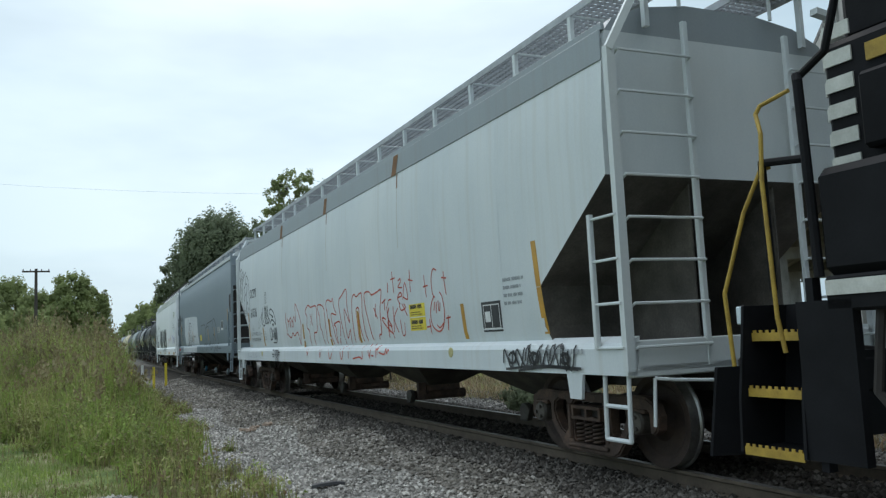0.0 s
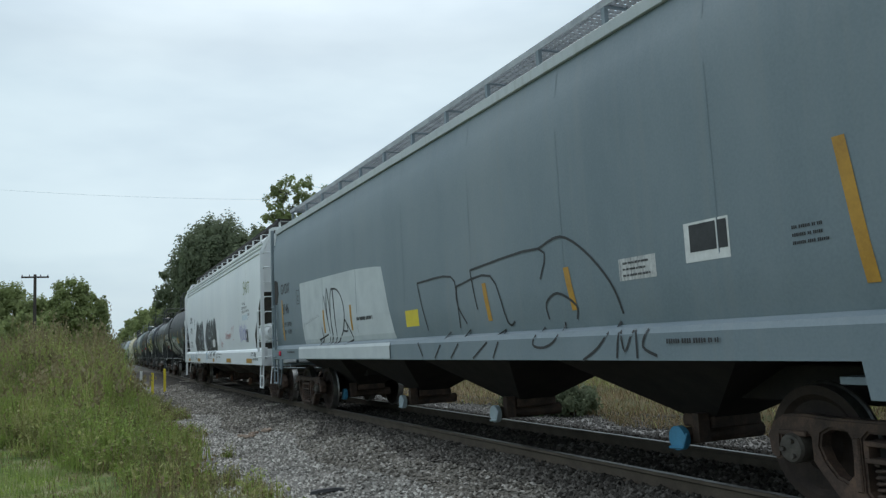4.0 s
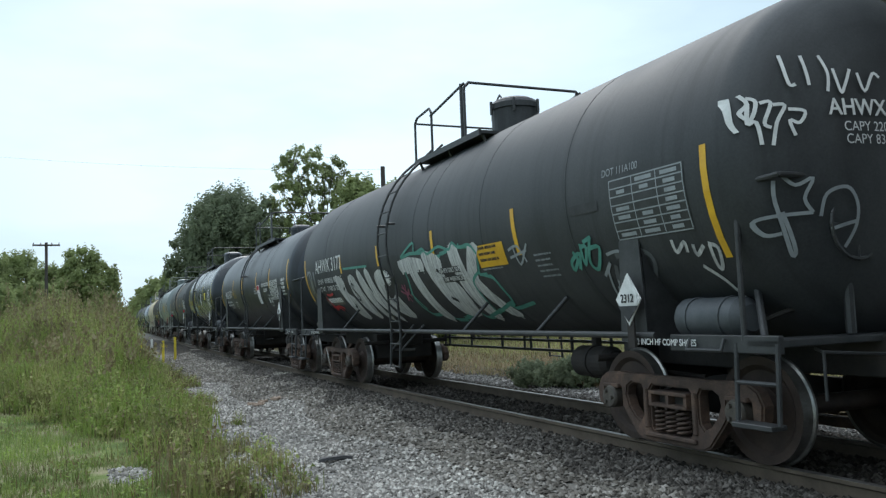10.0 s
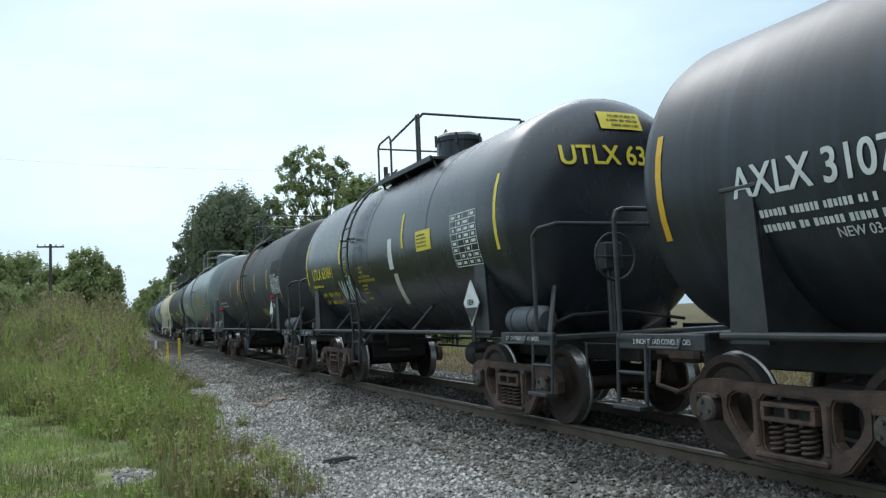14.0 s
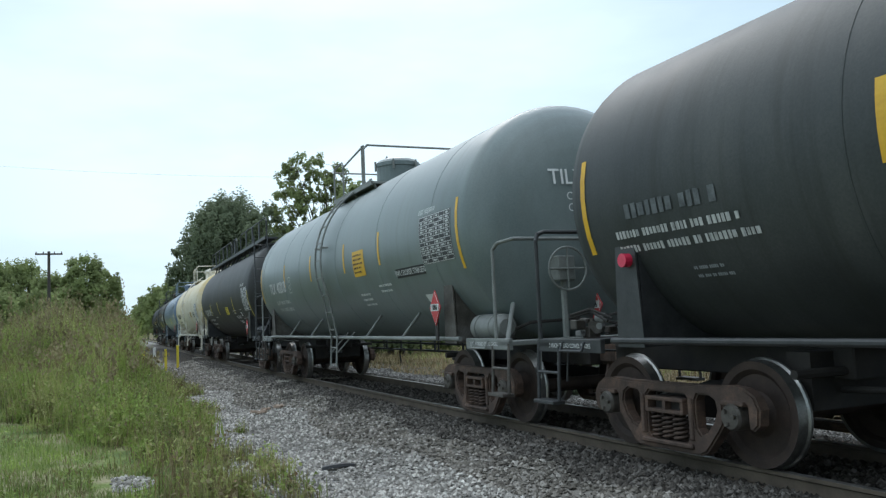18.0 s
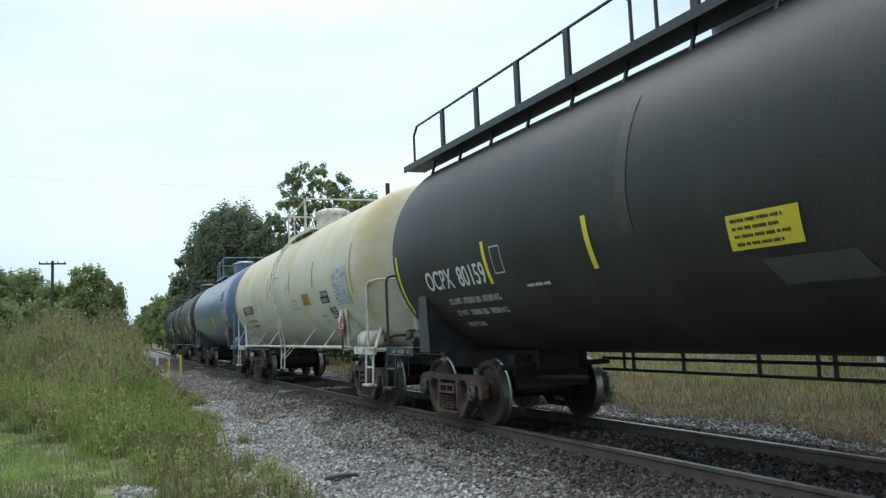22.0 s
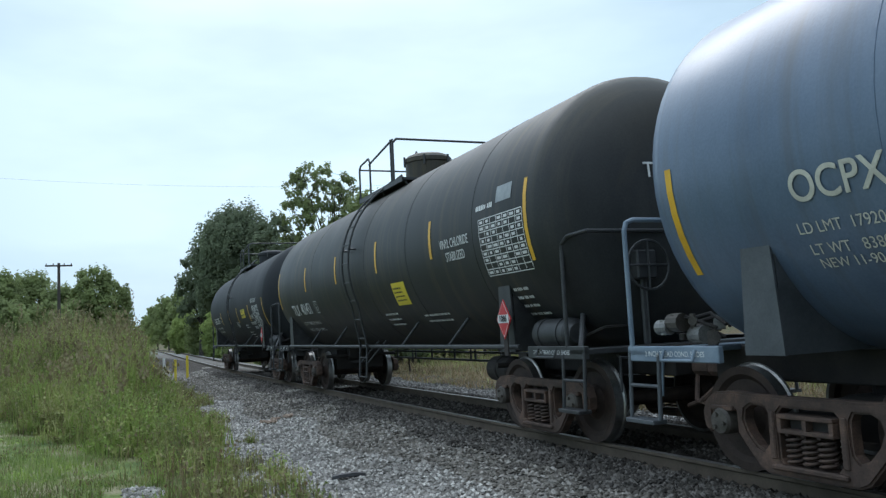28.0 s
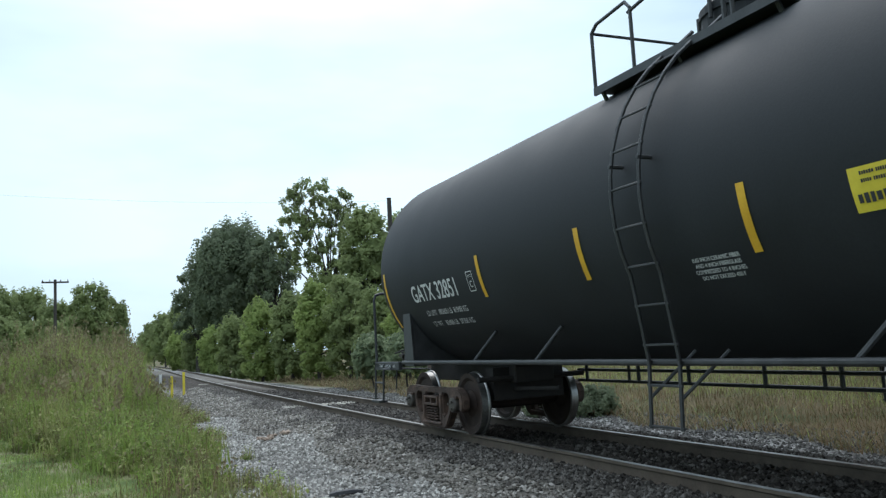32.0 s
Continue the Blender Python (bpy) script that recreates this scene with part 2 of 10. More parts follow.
M["spray_purple"] = ramp_mat("purple_spray_paint", ((0.25, 0.22, 0.5), (0.35, 0.32, 0.6)), 0.6, 0, 8, 60, 0.05)
M["spray_green"] = ramp_mat("teal_spray_paint", ((0.05, 0.2, 0.16), (0.1, 0.3, 0.24)), 0.6, 0, 8, 60, 0.05)
M["spray_silver"] = ramp_mat("silver_spray_paint", ((0.22, 0.22, 0.22), (0.46, 0.46, 0.45), (0.62, 0.62, 0.6)), 0.5, 0.0, 3.5, 30, 0.05, (0.6, 7, 0.6))
M["spray_olive"] = ramp_mat("olive_spray_paint", ((0.2, 0.24, 0.1), (0.28, 0.32, 0.15)), 0.6, 0, 8, 60, 0.05)
M["faded_spray"] = ramp_mat("faded_yellow_spray_paint", ((0.12, 0.115, 0.07), (0.22, 0.21, 0.13)), 0.7, 0, 6, 50, 0.05)
M["rust"] = ramp_mat("rust_stain", ((0.16, 0.08, 0.04), (0.26, 0.14, 0.07)), 0.85, 0, 8, 60, 0.15)
M["pale_run"] = ramp_mat("pale_rust_run", ((0.42, 0.4, 0.33), (0.5, 0.49, 0.44)), 0.8, 0, 8, 60, 0.05)
M["cap_blue"] = ramp_mat("blue_bearing_cap", ((0.08, 0.3, 0.5), (0.12, 0.42, 0.65)), 0.5, 0, 8, 60, 0.05)
M["cap_white"] = ramp_mat("white_gate_cap", ((0.5, 0.58, 0.62), (0.62, 0.7, 0.74)), 0.5, 0, 8, 60, 0.05)
M["bearing"] = ramp_mat("greasy_bearing_cap", ((0.045, 0.037, 0.03), (0.12, 0.105, 0.09)), 0.55, 0.2, 8, 60, 0.1)
M["valve_pale"] = ramp_mat("pale_greasy_casting", ((0.13, 0.125, 0.12), (0.3, 0.295, 0.28)), 0.5, 0.2, 8, 60, 0.1)
M["lamp_red"] = ramp_mat("red_lens", ((0.5, 0.02, 0.05), (0.65, 0.03, 0.08)), 0.25, 0, 8, 60, 0.02)

# ---------------------------------------------------------------- mesh helpers
def mesh(name, bm, material, smooth=False):
    me = bpy.data.meshes.new(name)
    bm.to_mesh(me)
    bm.free()
    for m in material if isinstance(material, (list, tuple)) else (material,):
        me.materials.append(m)
    if smooth:
        me.shade_smooth()
    return me


def part(name, bm, material, parent, label="", smooth=False, at_=None):
    ob = new(name, mesh(name, bm, material, smooth))
    ob.parent = parent
    if at_ is not None:
        ob.location = at_
    if label:
        tagged(ob, label)
    return ob


def box(bm, lo, hi, bevel=0.0):
    c = [(a + b) / 2 for a, b in zip(lo, hi)]
    d = [abs(b - a) for a, b in zip(lo, hi)]
    r = bmesh.ops.create_cube(bm, size=1.0, matrix=Matrix.Translation(c) @ Matrix.Diagonal((*d, 1)))
    if bevel:
        es = list({e for v in r["verts"] for e in v.link_edges})
        bmesh.ops.bevel(bm, geom=es, offset=bevel, segments=1, affect="EDGES")
    return r["verts"]


def rod(bm, a, b, r=0.02, seg=8, r2=None):
    a, b = Vector(a), Vector(b)
    d = b - a
    m = Matrix.Translation((a + b) / 2) @ d.to_track_quat("Z", "Y").to_matrix().to_4x4()
    bmesh.ops.create_cone(bm, cap_ends=True, segments=seg, radius1=r, radius2=r if r2 is None else r2, depth=d.length, matrix=m)


def tube(bm, pts, r=0.02, seg=8):
    for a, b in zip(pts, pts[1:]):
        rod(bm, a, b, r, seg)
    for p in pts[1:-1]:
        bmesh.ops.create_icosphere(bm, subdivisions=1, radius=r * 1.03, matrix=Matrix.Translation(p))


def disc(bm, c, axis, r, depth, seg=20, r2=None):
    m = Matrix.Translation(c) @ Vector(axis).to_track_quat("Z", "Y").to_matrix().to_4x4()
    bmesh.ops.create_cone(bm, cap_ends=True, segments=seg, radius1=r, radius2=r if r2 is None else r2, depth=depth, matrix=m)


def poly(bm, pts, thick):
    """A plate: the outline given as points, thickened along the vector thick."""
    t = Vector(thick)
    a = [bm.verts.new(p) for p in pts]
    b = [bm.verts.new(Vector(p) + t) for p in pts]
    bm.faces.new(a[::-1])
    bm.faces.new(b)
    k = len(pts)
    for i in range(k):
        bm.faces.new((a[i], a[(i + 1) % k], b[(i + 1) % k], b[i]))
    return a + b


def lathe(bm, prof, seg, close=True):
    """Turned about the local Y axis through (0, *, 0): prof is (y, r)."""
    rings = []
    for y, r in prof:
        rings.append([bm.verts.new((r * math.sin(2 * math.pi * i / seg), y, r * math.cos(2 * math.pi * i / seg))) for i in range(seg)])
    for p, q in zip(rings, rings[1:]):
        for i in range(seg):
            bm.faces.new((p[i], p[(i + 1) % seg], q[(i + 1) % seg], q[i]))
    if close:
        bm.faces.new(rings[0])
        bm.faces.new(rings[-1][::-1])
    bmesh.ops.recalc_face_normals(bm, faces=bm.faces)
    return rings

# ---------------------------------------------------------------- ground, track
def smooth(a, b, v):
    t = max(0.0, min(1.0, (v - a) / (b - a)))
    return t * t * (3 - 2 * t)


def ground_z(x, y):
    u = x - trk(y)[0]
    n = noise.noise((x * 0.35, y * 0.35, 0.0)) * 0.035 + noise.noise((x * 1.7, y * 1.7, 3.0)) * 0.012
    if u < 0:
        z = -0.16 - 0.30 * smooth(1.2, 3.4, -u)
        z += 0.12 * smooth(6.5, 9.5, -u) * smooth(10, 26, y)
    else:
        z = -0.16 - 0.38 * smooth(1.5, 3.4, u) + 0.10 * smooth(4, 9, u) + 0.5 * smooth(12, 60, u)
    return z + n * smooth(1.5, 2.2, abs(u))


def graded(lo, hi, fine_lo, fine_hi, step, grow=1.25):
    vals = list(np.arange(fine_lo, fine_hi + 1e-6, step))
    d, v = step, fine_hi
    while v < hi:
        d *= grow
        v += d
        vals.append(min(v, hi))
    d, v, head = step, fine_lo, []
    while v > lo:
        d *= grow
        v -= d
        head.append(max(v, lo))
    return head[::-1] + vals


def build_ground():
    xs = graded(-1500, 1500, -12, 22, 0.4)
    ys = graded(-400, 3000, -6, 70, 0.6)
    verts = [(x, y, ground_z(x, y)) for y in ys for x in xs]
    w = len(xs)
    faces = [(j * w + i, j * w + i + 1, (j + 1) * w + i + 1, (j + 1) * w + i) for j in range(len(ys) - 1) for i in range(w - 1)]
    me = bpy.data.meshes.new("ground")
    me.from_pydata(verts, [], faces)
    me.shade_smooth()
    m = bpy.data.materials.new("gravel_and_grass_ground")
    m.use_nodes = True
    n, l = m.node_tree.nodes, m.node_tree.links
    b = n["Principled BSDF"]
    tx = n.new("ShaderNodeTexCoord")
    sep = n.new("ShaderNodeSeparateXYZ")
    l.new(tx.outputs["Object"], sep.inputs[0])

    def val(op, *src):
        q = n.new("ShaderNodeMath")
        q.operation = op
        for i, v in enumerate(src):
            if isinstance(v, (int, float)):
                q.inputs[i].default_value = v
            else:
                l.new(v, q.inputs[i])
        return q.outputs[0]

    def nz(scale, detail=5):
        q = n.new("ShaderNodeTexNoise")
        q.inputs["Scale"].default_value, q.inputs["Detail"].default_value = scale, detail
        l.new(tx.outputs["Object"], q.inputs["Vector"])
        return q.outputs["Fac"]

    def ramp(fac, *stops):
        q = n.new("ShaderNodeValToRGB")
        e = q.color_ramp.elements
        e[0].position, e[0].color = stops[0][0], (*stops[0][1], 1)
        e[1].position, e[1].color = stops[-1][0], (*stops[-1][1], 1)
        for p, c in stops[1:-1]:
            k = e.new(p)
            k.color = (*c, 1)
        l.new(fac, q.inputs["Fac"])
        return q.outputs["Color"]

    def mix(f, a, c):
        q = n.new("ShaderNodeMixRGB")
        l.new(f, q.inputs[0])
        l.new(a, q.inputs[1])
        l.new(c, q.inputs[2])
        return q.outputs["Color"]

    vo = n.new("ShaderNodeTexVoronoi")
    vo.inputs["Scale"].default_value = 17.0
    l.new(tx.outputs["Object"], vo.inputs["Vector"])
    stone = ramp(vo.outputs["Color"], (0.1, (0.09, 0.087, 0.082)), (0.5, (0.18, 0.174, 0.165)), (0.95, (0.36, 0.352, 0.34)))
    wear = ramp(nz(0.9), (0.35, (0.14, 0.131, 0.118)), (0.65, (0.28, 0.272, 0.256)))
    grav = n.new("ShaderNodeMixRGB")
    grav.inputs[0].default_value = 0.42
    l.new(stone, grav.inputs[1])
    l.new(wear, grav.inputs[2])
    gravel = grav.outputs["Color"]
    brown = ramp(nz(2.5), (0.35, (0.032, 0.026, 0.021)), (0.7, (0.07, 0.058, 0.048)))
    grass = ramp(nz(1.3), (0.3, (0.07, 0.10, 0.028)), (0.5, (0.12, 0.155, 0.045)), (0.66, (0.24, 0.215, 0.13)))
    dry = ramp(nz(0.8), (0.35, (0.065, 0.075, 0.03)), (0.6, (0.135, 0.1, 0.055)))
    wob = val("MULTIPLY_ADD", nz(0.45), 3.2, -1.6)
    ux = val("SUBTRACT", sep.outputs["X"], DC)
    # the ballast under the rails is browner
    near = n.new("ShaderNodeMapRange")
    near.inputs["From Min"].default_value, near.inputs["From Max"].default_value = 0.9, 1.6
    near.inputs["To Min"].default_value, near.inputs["To Max"].default_value = 1.0, 0.0
    l.new(val("ABSOLUTE", ux), near.inputs["Value"])
    dust = ramp(nz(1.7), (0.35, (0.11, 0.098, 0.084)), (0.65, (0.2, 0.185, 0.165)))
    sh = n.new("ShaderNodeMapRange")
    sh.inputs["From Min"].default_value, sh.inputs["From Max"].default_value = 2.6, 3.6
    sh.inputs["To Min"].default_value, sh.inputs["To Max"].default_value = 1.0, 0.0
    l.new(val("ADD", val("ABSOLUTE", ux), wob), sh.inputs["Value"])
    base = mix(near.outputs[0], mix(sh.outputs[0], gravel, dust), brown)
    # the lot's edge runs from beside the camera towards the track
    edge = val("ADD", val("MULTIPLY_ADD", sep.outputs["Y"], 0.056, 1.25), val("MULTIPLY", wob, 0.35))
    gl_ = n.new("ShaderNodeMapRange")
    gl_.inputs["From Min"].default_value, gl_.inputs["From Max"].default_value = -0.3, 0.5
    l.new(val("SUBTRACT", edge, sep.outputs["X"]), gl_.inputs["Value"])
    base = mix(gl_.outputs[0], base, grass)
    gr_ = n.new("ShaderNodeMapRange")
    gr_.inputs["From Min"].default_value, gr_.inputs["From Max"].default_value = -0.4, 0.6
    l.new(val("SUBTRACT", ux, val("ADD", 5.0, val("MULTIPLY", wob, 0.5))), gr_.inputs["Value"])
    base = mix(gr_.outputs[0], base, dry)
    l.new(base, b.inputs["Base Color"])
    b.inputs["Roughness"].default_value = 0.95
    b.inputs["Specular IOR Level"].default_value = 0.2
    bp = n.new("ShaderNodeBump")
    bp.inputs["Strength"].default_value, bp.inputs["Distance"].default_value = 0.9, 0.03
    l.new(vo.outputs["Distance"], bp.inputs["Height"])
    bp.invert = True
    l.new(bp.outputs["Normal"], b.inputs["Normal"])
    me.materials.append(m)
    return tagged(new("ground", me), "grey crushed-stone lot and trackside ground with grassy edges", "ground", kind="structure")


ground = build_ground()

RAIL_PROF = ((-0.036, 0.0), (-0.03, 0.004), (0.03, 0.004), (0.036, 0.0), (0.036, -0.03), (0.012, -0.045), (0.009, -0.14), (0.072, -0.158), (0.072, -0.172),
             (-0.072, -0.172), (-0.072, -0.158), (-0.009, -0.14), (-0.012, -0.045), (-0.036, -0.03))


def build_track():
    root = tagged(new("railway_track"), "single railway track with rusty brown rails on dark ties", "railway track", kind="structure")
    ss = list(np.arange(-60, 0, 10)) + list(np.arange(0, 240, 2.0)) + [240, 300, 400, 600]
    k = len(RAIL_PROF)
    for u0 in (-0.7525, 0.7525):
        verts, faces = [], []
        for s in ss:
            verts += [at(s, u0 + du, z - 0.004) for du, z in RAIL_PROF]
        for j in range(len(ss) - 1):
            for i in range(k):
                a, b_ = j * k + i, j * k + (i + 1) % k
                faces.append((a, b_, b_ + k, a + k))
        me = bpy.data.meshes.new("rail")
        me.from_pydata(verts, [], faces)
        me.materials.append(M["rail_side"])
        me.materials.append(M["rail_top"])
        for j in range(len(ss) - 1):
            for i in (0, 1, 2):
                me.polygons[j * k + i].material_index = 1
        ob = new("rail", me)
        ob.parent = root
        tagged(ob, "rusty brown rail with a polished head")
    # ties
    bm = bmesh.new()
    box(bm, (-1.3, -0.115, -0.2), (1.3, 0.115, 0.0), 0.012)
    me = mesh("tie", bm, M["tie"])
    bm = bmesh.new()
    box(bm, (-1.3, -0.115, -0.2), (1.3, 0.115, 0.0), 0.012)
    pale = mesh("tie", bm, M["tie_pale"])
    rng = random.Random(5)
    far = bmesh.new()
    for i in range(460):
        s = -5 + i * 0.52 + rng.uniform(-0.03, 0.03)
        p = at(s, rng.uniform(-0.05, 0.05), -0.13 if i in (53, 54, 100) else -0.17)
        m = Matrix.Translation(p) @ Matrix.Rotation(-trk(s)[2] + rng.uniform(-0.02, 0.02), 4, "Z")
        if i < 290:
            ob = new("tie", pale if i in (53, 54, 100) else me)
            ob.parent = root
            ob.matrix_basis = m
            if i in (53, 54, 100):
                tagged(ob, "pale new wooden tie")
        else:
            bmesh.ops.create_cube(far, size=1, matrix=m @ Matrix.Translation((0, 0, -0.1)) @ Matrix.Diagonal((2.6, 0.23, 0.2, 1)))
    tagged(part("ties_beyond", far, M["tie"], root), kind="stuff")
    return root


track = build_track()

# ---------------------------------------------------------------- trucks (the wheels run in them)
WB, WR = 0.889, 0.457
WHEELS = []


def turn_y_to_x(bm):
    bmesh.ops.rotate(bm, verts=bm.verts, cent=(0, 0, 0), matrix=Matrix.Rotation(radians(-90), 3, "Z"))


def wheel_mesh():
    bm = bmesh.new()
    for sgn in (-1, 1):
        prof = [(0.16, 0.1), (0.15, 0.12), (0.10, 0.13), (0.045, 0.2), (0.04, 0.34), (0.075, 0.385), (0.075, 0.455), (0.07, WR - 0.006), (0.03, WR), (-0.025, WR + 0.004),
                (-0.04, WR + 0.022), (-0.058, WR + 0.026), (-0.064, WR - 0.01), (-0.06, 0.385), (-0.01, 0.35), (0.0, 0.2), (-0.06, 0.13), (-0.08, 0.1)]
        rings = lathe(bm, [(sgn * (0.7525 + y), r) for y, r in prof], 52)
    for f in bm.faces:
        rr = [math.hypot(v.co.x, v.co.z) for v in f.verts]
        if min(rr) > WR - 0.02 and len(f.verts) == 4:
            f.material_index = 1
    lathe(bm, [(-0.95, 0.085), (0.95, 0.085)], 14)
    for sgn in (-1, 1):
        lathe(bm, [(sgn * 0.92, 0.115), (sgn * 1.10, 0.115), (sgn * 1.125, 0.1), (sgn * 1.13, 0.06)], 18)
        for k in range(3):
            a = 2.094 * k
            c = (0.062 * math.cos(a), sgn * 1.14, 0.062 * math.sin(a))
            disc(bm, c, (0, 1, 0), 0.02, 0.03, 6)
    for f in bm.faces:
        if abs(f.calc_center_median().y) > 0.915:
            f.material_index = 2
    turn_y_to_x(bm)
    me = mesh("wheelset", bm, (M["wheel"], M["tread"], M["bearing"]), True)
    me.set_sharp_from_angle(angle=0.5)
    return me


def side_frame_mesh():
    """A cast truss frame: two rounded windows, the spring opening, a jaw over each bearing."""
    bm = bmesh.new()

    def loop(pts):
        vs = [bm.verts.new((-0.065, a, b)) for a, b in pts]
        return [bm.edges.new((vs[k], vs[(k + 1) % len(vs)])) for k in range(len(vs))]
    half = [(0.55, 0.70), (0.82, 0.715), (1.0, 0.70), (1.11, 0.64), (1.165, 0.53), (1.15, 0.40), (1.09, 0.35), (1.035, 0.37), (1.03, 0.55), (0.75, 0.55), (0.745, 0.37), (0.68, 0.29), (0.52, 0.11), (0.43, 0.07)]
    es = loop(half + [(-a, b) for a, b in half[::-1]])
    win = [(0.43, 0.61), (0.57, 0.615), (0.645, 0.575), (0.665, 0.49), (0.62, 0.385), (0.53, 0.285), (0.455, 0.26), (0.405, 0.31), (0.395, 0.45), (0.40, 0.56)]
    es += loop(win) + loop([(-a, b) for a, b in win])
    es += loop([(-0.29, 0.21), (-0.29, 0.57), (-0.25, 0.61), (0.25, 0.61), (0.29, 0.57), (0.29, 0.21), (0.25, 0.165), (-0.25, 0.165)])
    r = bmesh.ops.triangle_fill(bm, edges=es, use_beauty=True)
    fs = [f for f in r["geom"] if isinstance(f, bmesh.types.BMFace)]
    g = bmesh.ops.extrude_face_region(bm, geom=fs)
    bmesh.ops.translate(bm, verts=[v for v in g["geom"] if isinstance(v, bmesh.types.BMVert)], vec=(0.13, 0, 0))
    bmesh.ops.recalc_face_normals(bm, faces=bm.faces)
    rim = [e for e in bm.edges if len(e.link_faces) == 2 and abs(e.verts[0].co.x - e.verts[1].co.x) < 0.01 and e.calc_face_angle(0) > 1.0]
    bmesh.ops.bevel(bm, geom=rim, offset=0.018, segments=2, affect="EDGES")
    # bolster end with its two pockets, spring seat, bearing adapters, wear plates
    box(bm, (-0.1, -0.27, 0.53), (0.085, 0.27, 0.565), 0.006)
    box(bm, (-0.1, -0.27, 0.415), (0.085, 0.27, 0.45), 0.006)
    for y in (-0.25, 0.0, 0.25):
        box(bm, (-0.095, y - 0.02, 0.45), (0.08, y + 0.02, 0.53))
    box(bm, (-0.1, -0.36, 0.12), (0.1, 0.36, 0.165), 0.012)
    for s in (-1, 1):
        box(bm, (-0.1, s * WB - 0.13, 0.55), (0.1, s * WB + 0.13, 0.59), 0.008)
        box(bm, (-0.085, s * 0.345 - 0.028, 0.2), (0.085, s * 0.345 + 0.028, 0.58), 0.01)
    return mesh("side_frame", bm, M["steel_dark"])


def spring_mesh():
    bm = bmesh.new()
    n, turns, r, z0, z1 = 44, 5.5, 0.062, 0.18, 0.41
    rings = []
    for i in range(n + 1):
        a = 2 * math.pi * turns * i / n
        c = Vector((r * math.cos(a), r * math.sin(a), z0 + (z1 - z0) * i / n))
        o = Vector((math.cos(a), math.sin(a), 0))
        rings.append([bm.verts.new(c + o * 0.014 * math.cos(q) + Vector((0, 0, 0.014 * math.sin(q)))) for q in (0, 1.57, 3.14, 4.71)])
    for p, q in zip(rings, rings[1:]):
        for i in range(4):
            bm.faces.new((p[i], p[(i + 1) % 4], q[(i + 1) % 4], q[i]))
    bmesh.ops.recalc_face_normals(bm, faces=bm.faces)
    return mesh("spring", bm, M["steel_dark"], True)


def bolster_mesh():
    bm = bmesh.new()
    poly(bm, [(-1.02, -0.2, 0.42), (-1.02, -0.2, 0.55), (-0.35, -0.2, 0.66), (0.35, -0.2, 0.66), (1.02, -0.2, 0.55), (1.02, -0.2, 0.42), (0.4, -0.2, 0.3), (-0.4, -0.2, 0.3)], (0, 0.4, 0))
    disc(bm, (0, 0, 0.71), (0, 0, 1), 0.2, 0.12)
    for s in (-1, 1):
        rod(bm, (-0.85, s * 0.52, 0.36), (0.85, s * 0.52, 0.36), 0.04)
        for q in (-0.7525, 0.7525):
            box(bm, (q - 0.05, s * 0.44, 0.3), (q + 0.05, s * 0.485, 0.56))
    bmesh.ops.recalc_face_normals(bm, faces=bm.faces)
    return mesh("truck", bm, M["under"])


TRUCK_MESH = dict(wheelset=wheel_mesh(), side_frame=side_frame_mesh(), spring=spring_mesh(), truck=bolster_mesh())


def add_truck(car, y):
    t = new("truck", TRUCK_MESH["truck"])
    t.parent, t.location = car, (0, y, 0)
    for sx in (-1, 1):
        f = new("side_frame", TRUCK_MESH["side_frame"])
        f.parent, f.location = t, (sx * 1.0, 0, 0)
        if sx > 0:
            f.rotation_euler = (0, 0, math.pi)
        for k in (-1, 0, 1):
            sp = new("spring", TRUCK_MESH["spring"])
            sp.parent, sp.location = t, (sx * 1.03, k * 0.155, 0)
        for k in (-0.5, 0.5) if sx < 0 else ():
            sp = new("spring", TRUCK_MESH["spring"])
            sp.parent, sp.location = t, (sx * 0.9, k * 0.155, 0)
    for sy in (-1, 1):
        w = new("wheelset", TRUCK_MESH["wheelset"])
        w.parent, w.location = t, (0, sy * WB, WR)
        WHEELS.append((w, sy * WB))
    return t


def coupler(car, y, sgn):
    bm = bmesh.new()
    box(bm, (-0.09, y - 0.5 * sgn, 0.80), (0.09, y + 0.35 * sgn, 0.98), 0.02)
    box(bm, (-0.17, y + 0.3 * sgn, 0.74), (0.12, y + 0.62 * sgn, 1.04), 0.05)
    box(bm, (0.08, y + 0.42 * sgn, 0.76), (0.2, y + 0.66 * sgn, 1.02), 0.04)
    tube(bm, [(-0.1, y + 0.1 * sgn, 0.75), (-0.3, y + 0.3 * sgn, 0.5), (-0.2, y + 0.62 * sgn, 0.42)], 0.025, 6)
    return part("coupler", bm, M["steel_dark"], car)


TRAIN = []       # (vehicle, middle at 16 s)


def vehicle(name, mid, label, category, group="train of freight cars"):
    ob = tagged(new(name), label, category, group)
    TRAIN.append((ob, mid))
    return ob


def car_pose(mid, t, half):
    s = mid - run(t)
    a, b = at(s - half, 0), at(s + half, 0)
    c, d = (a + b) / 2, b - a
    return Matrix.Translation(c) @ Matrix.Rotation(-math.atan2(d.x, d.y), 4, "Z")


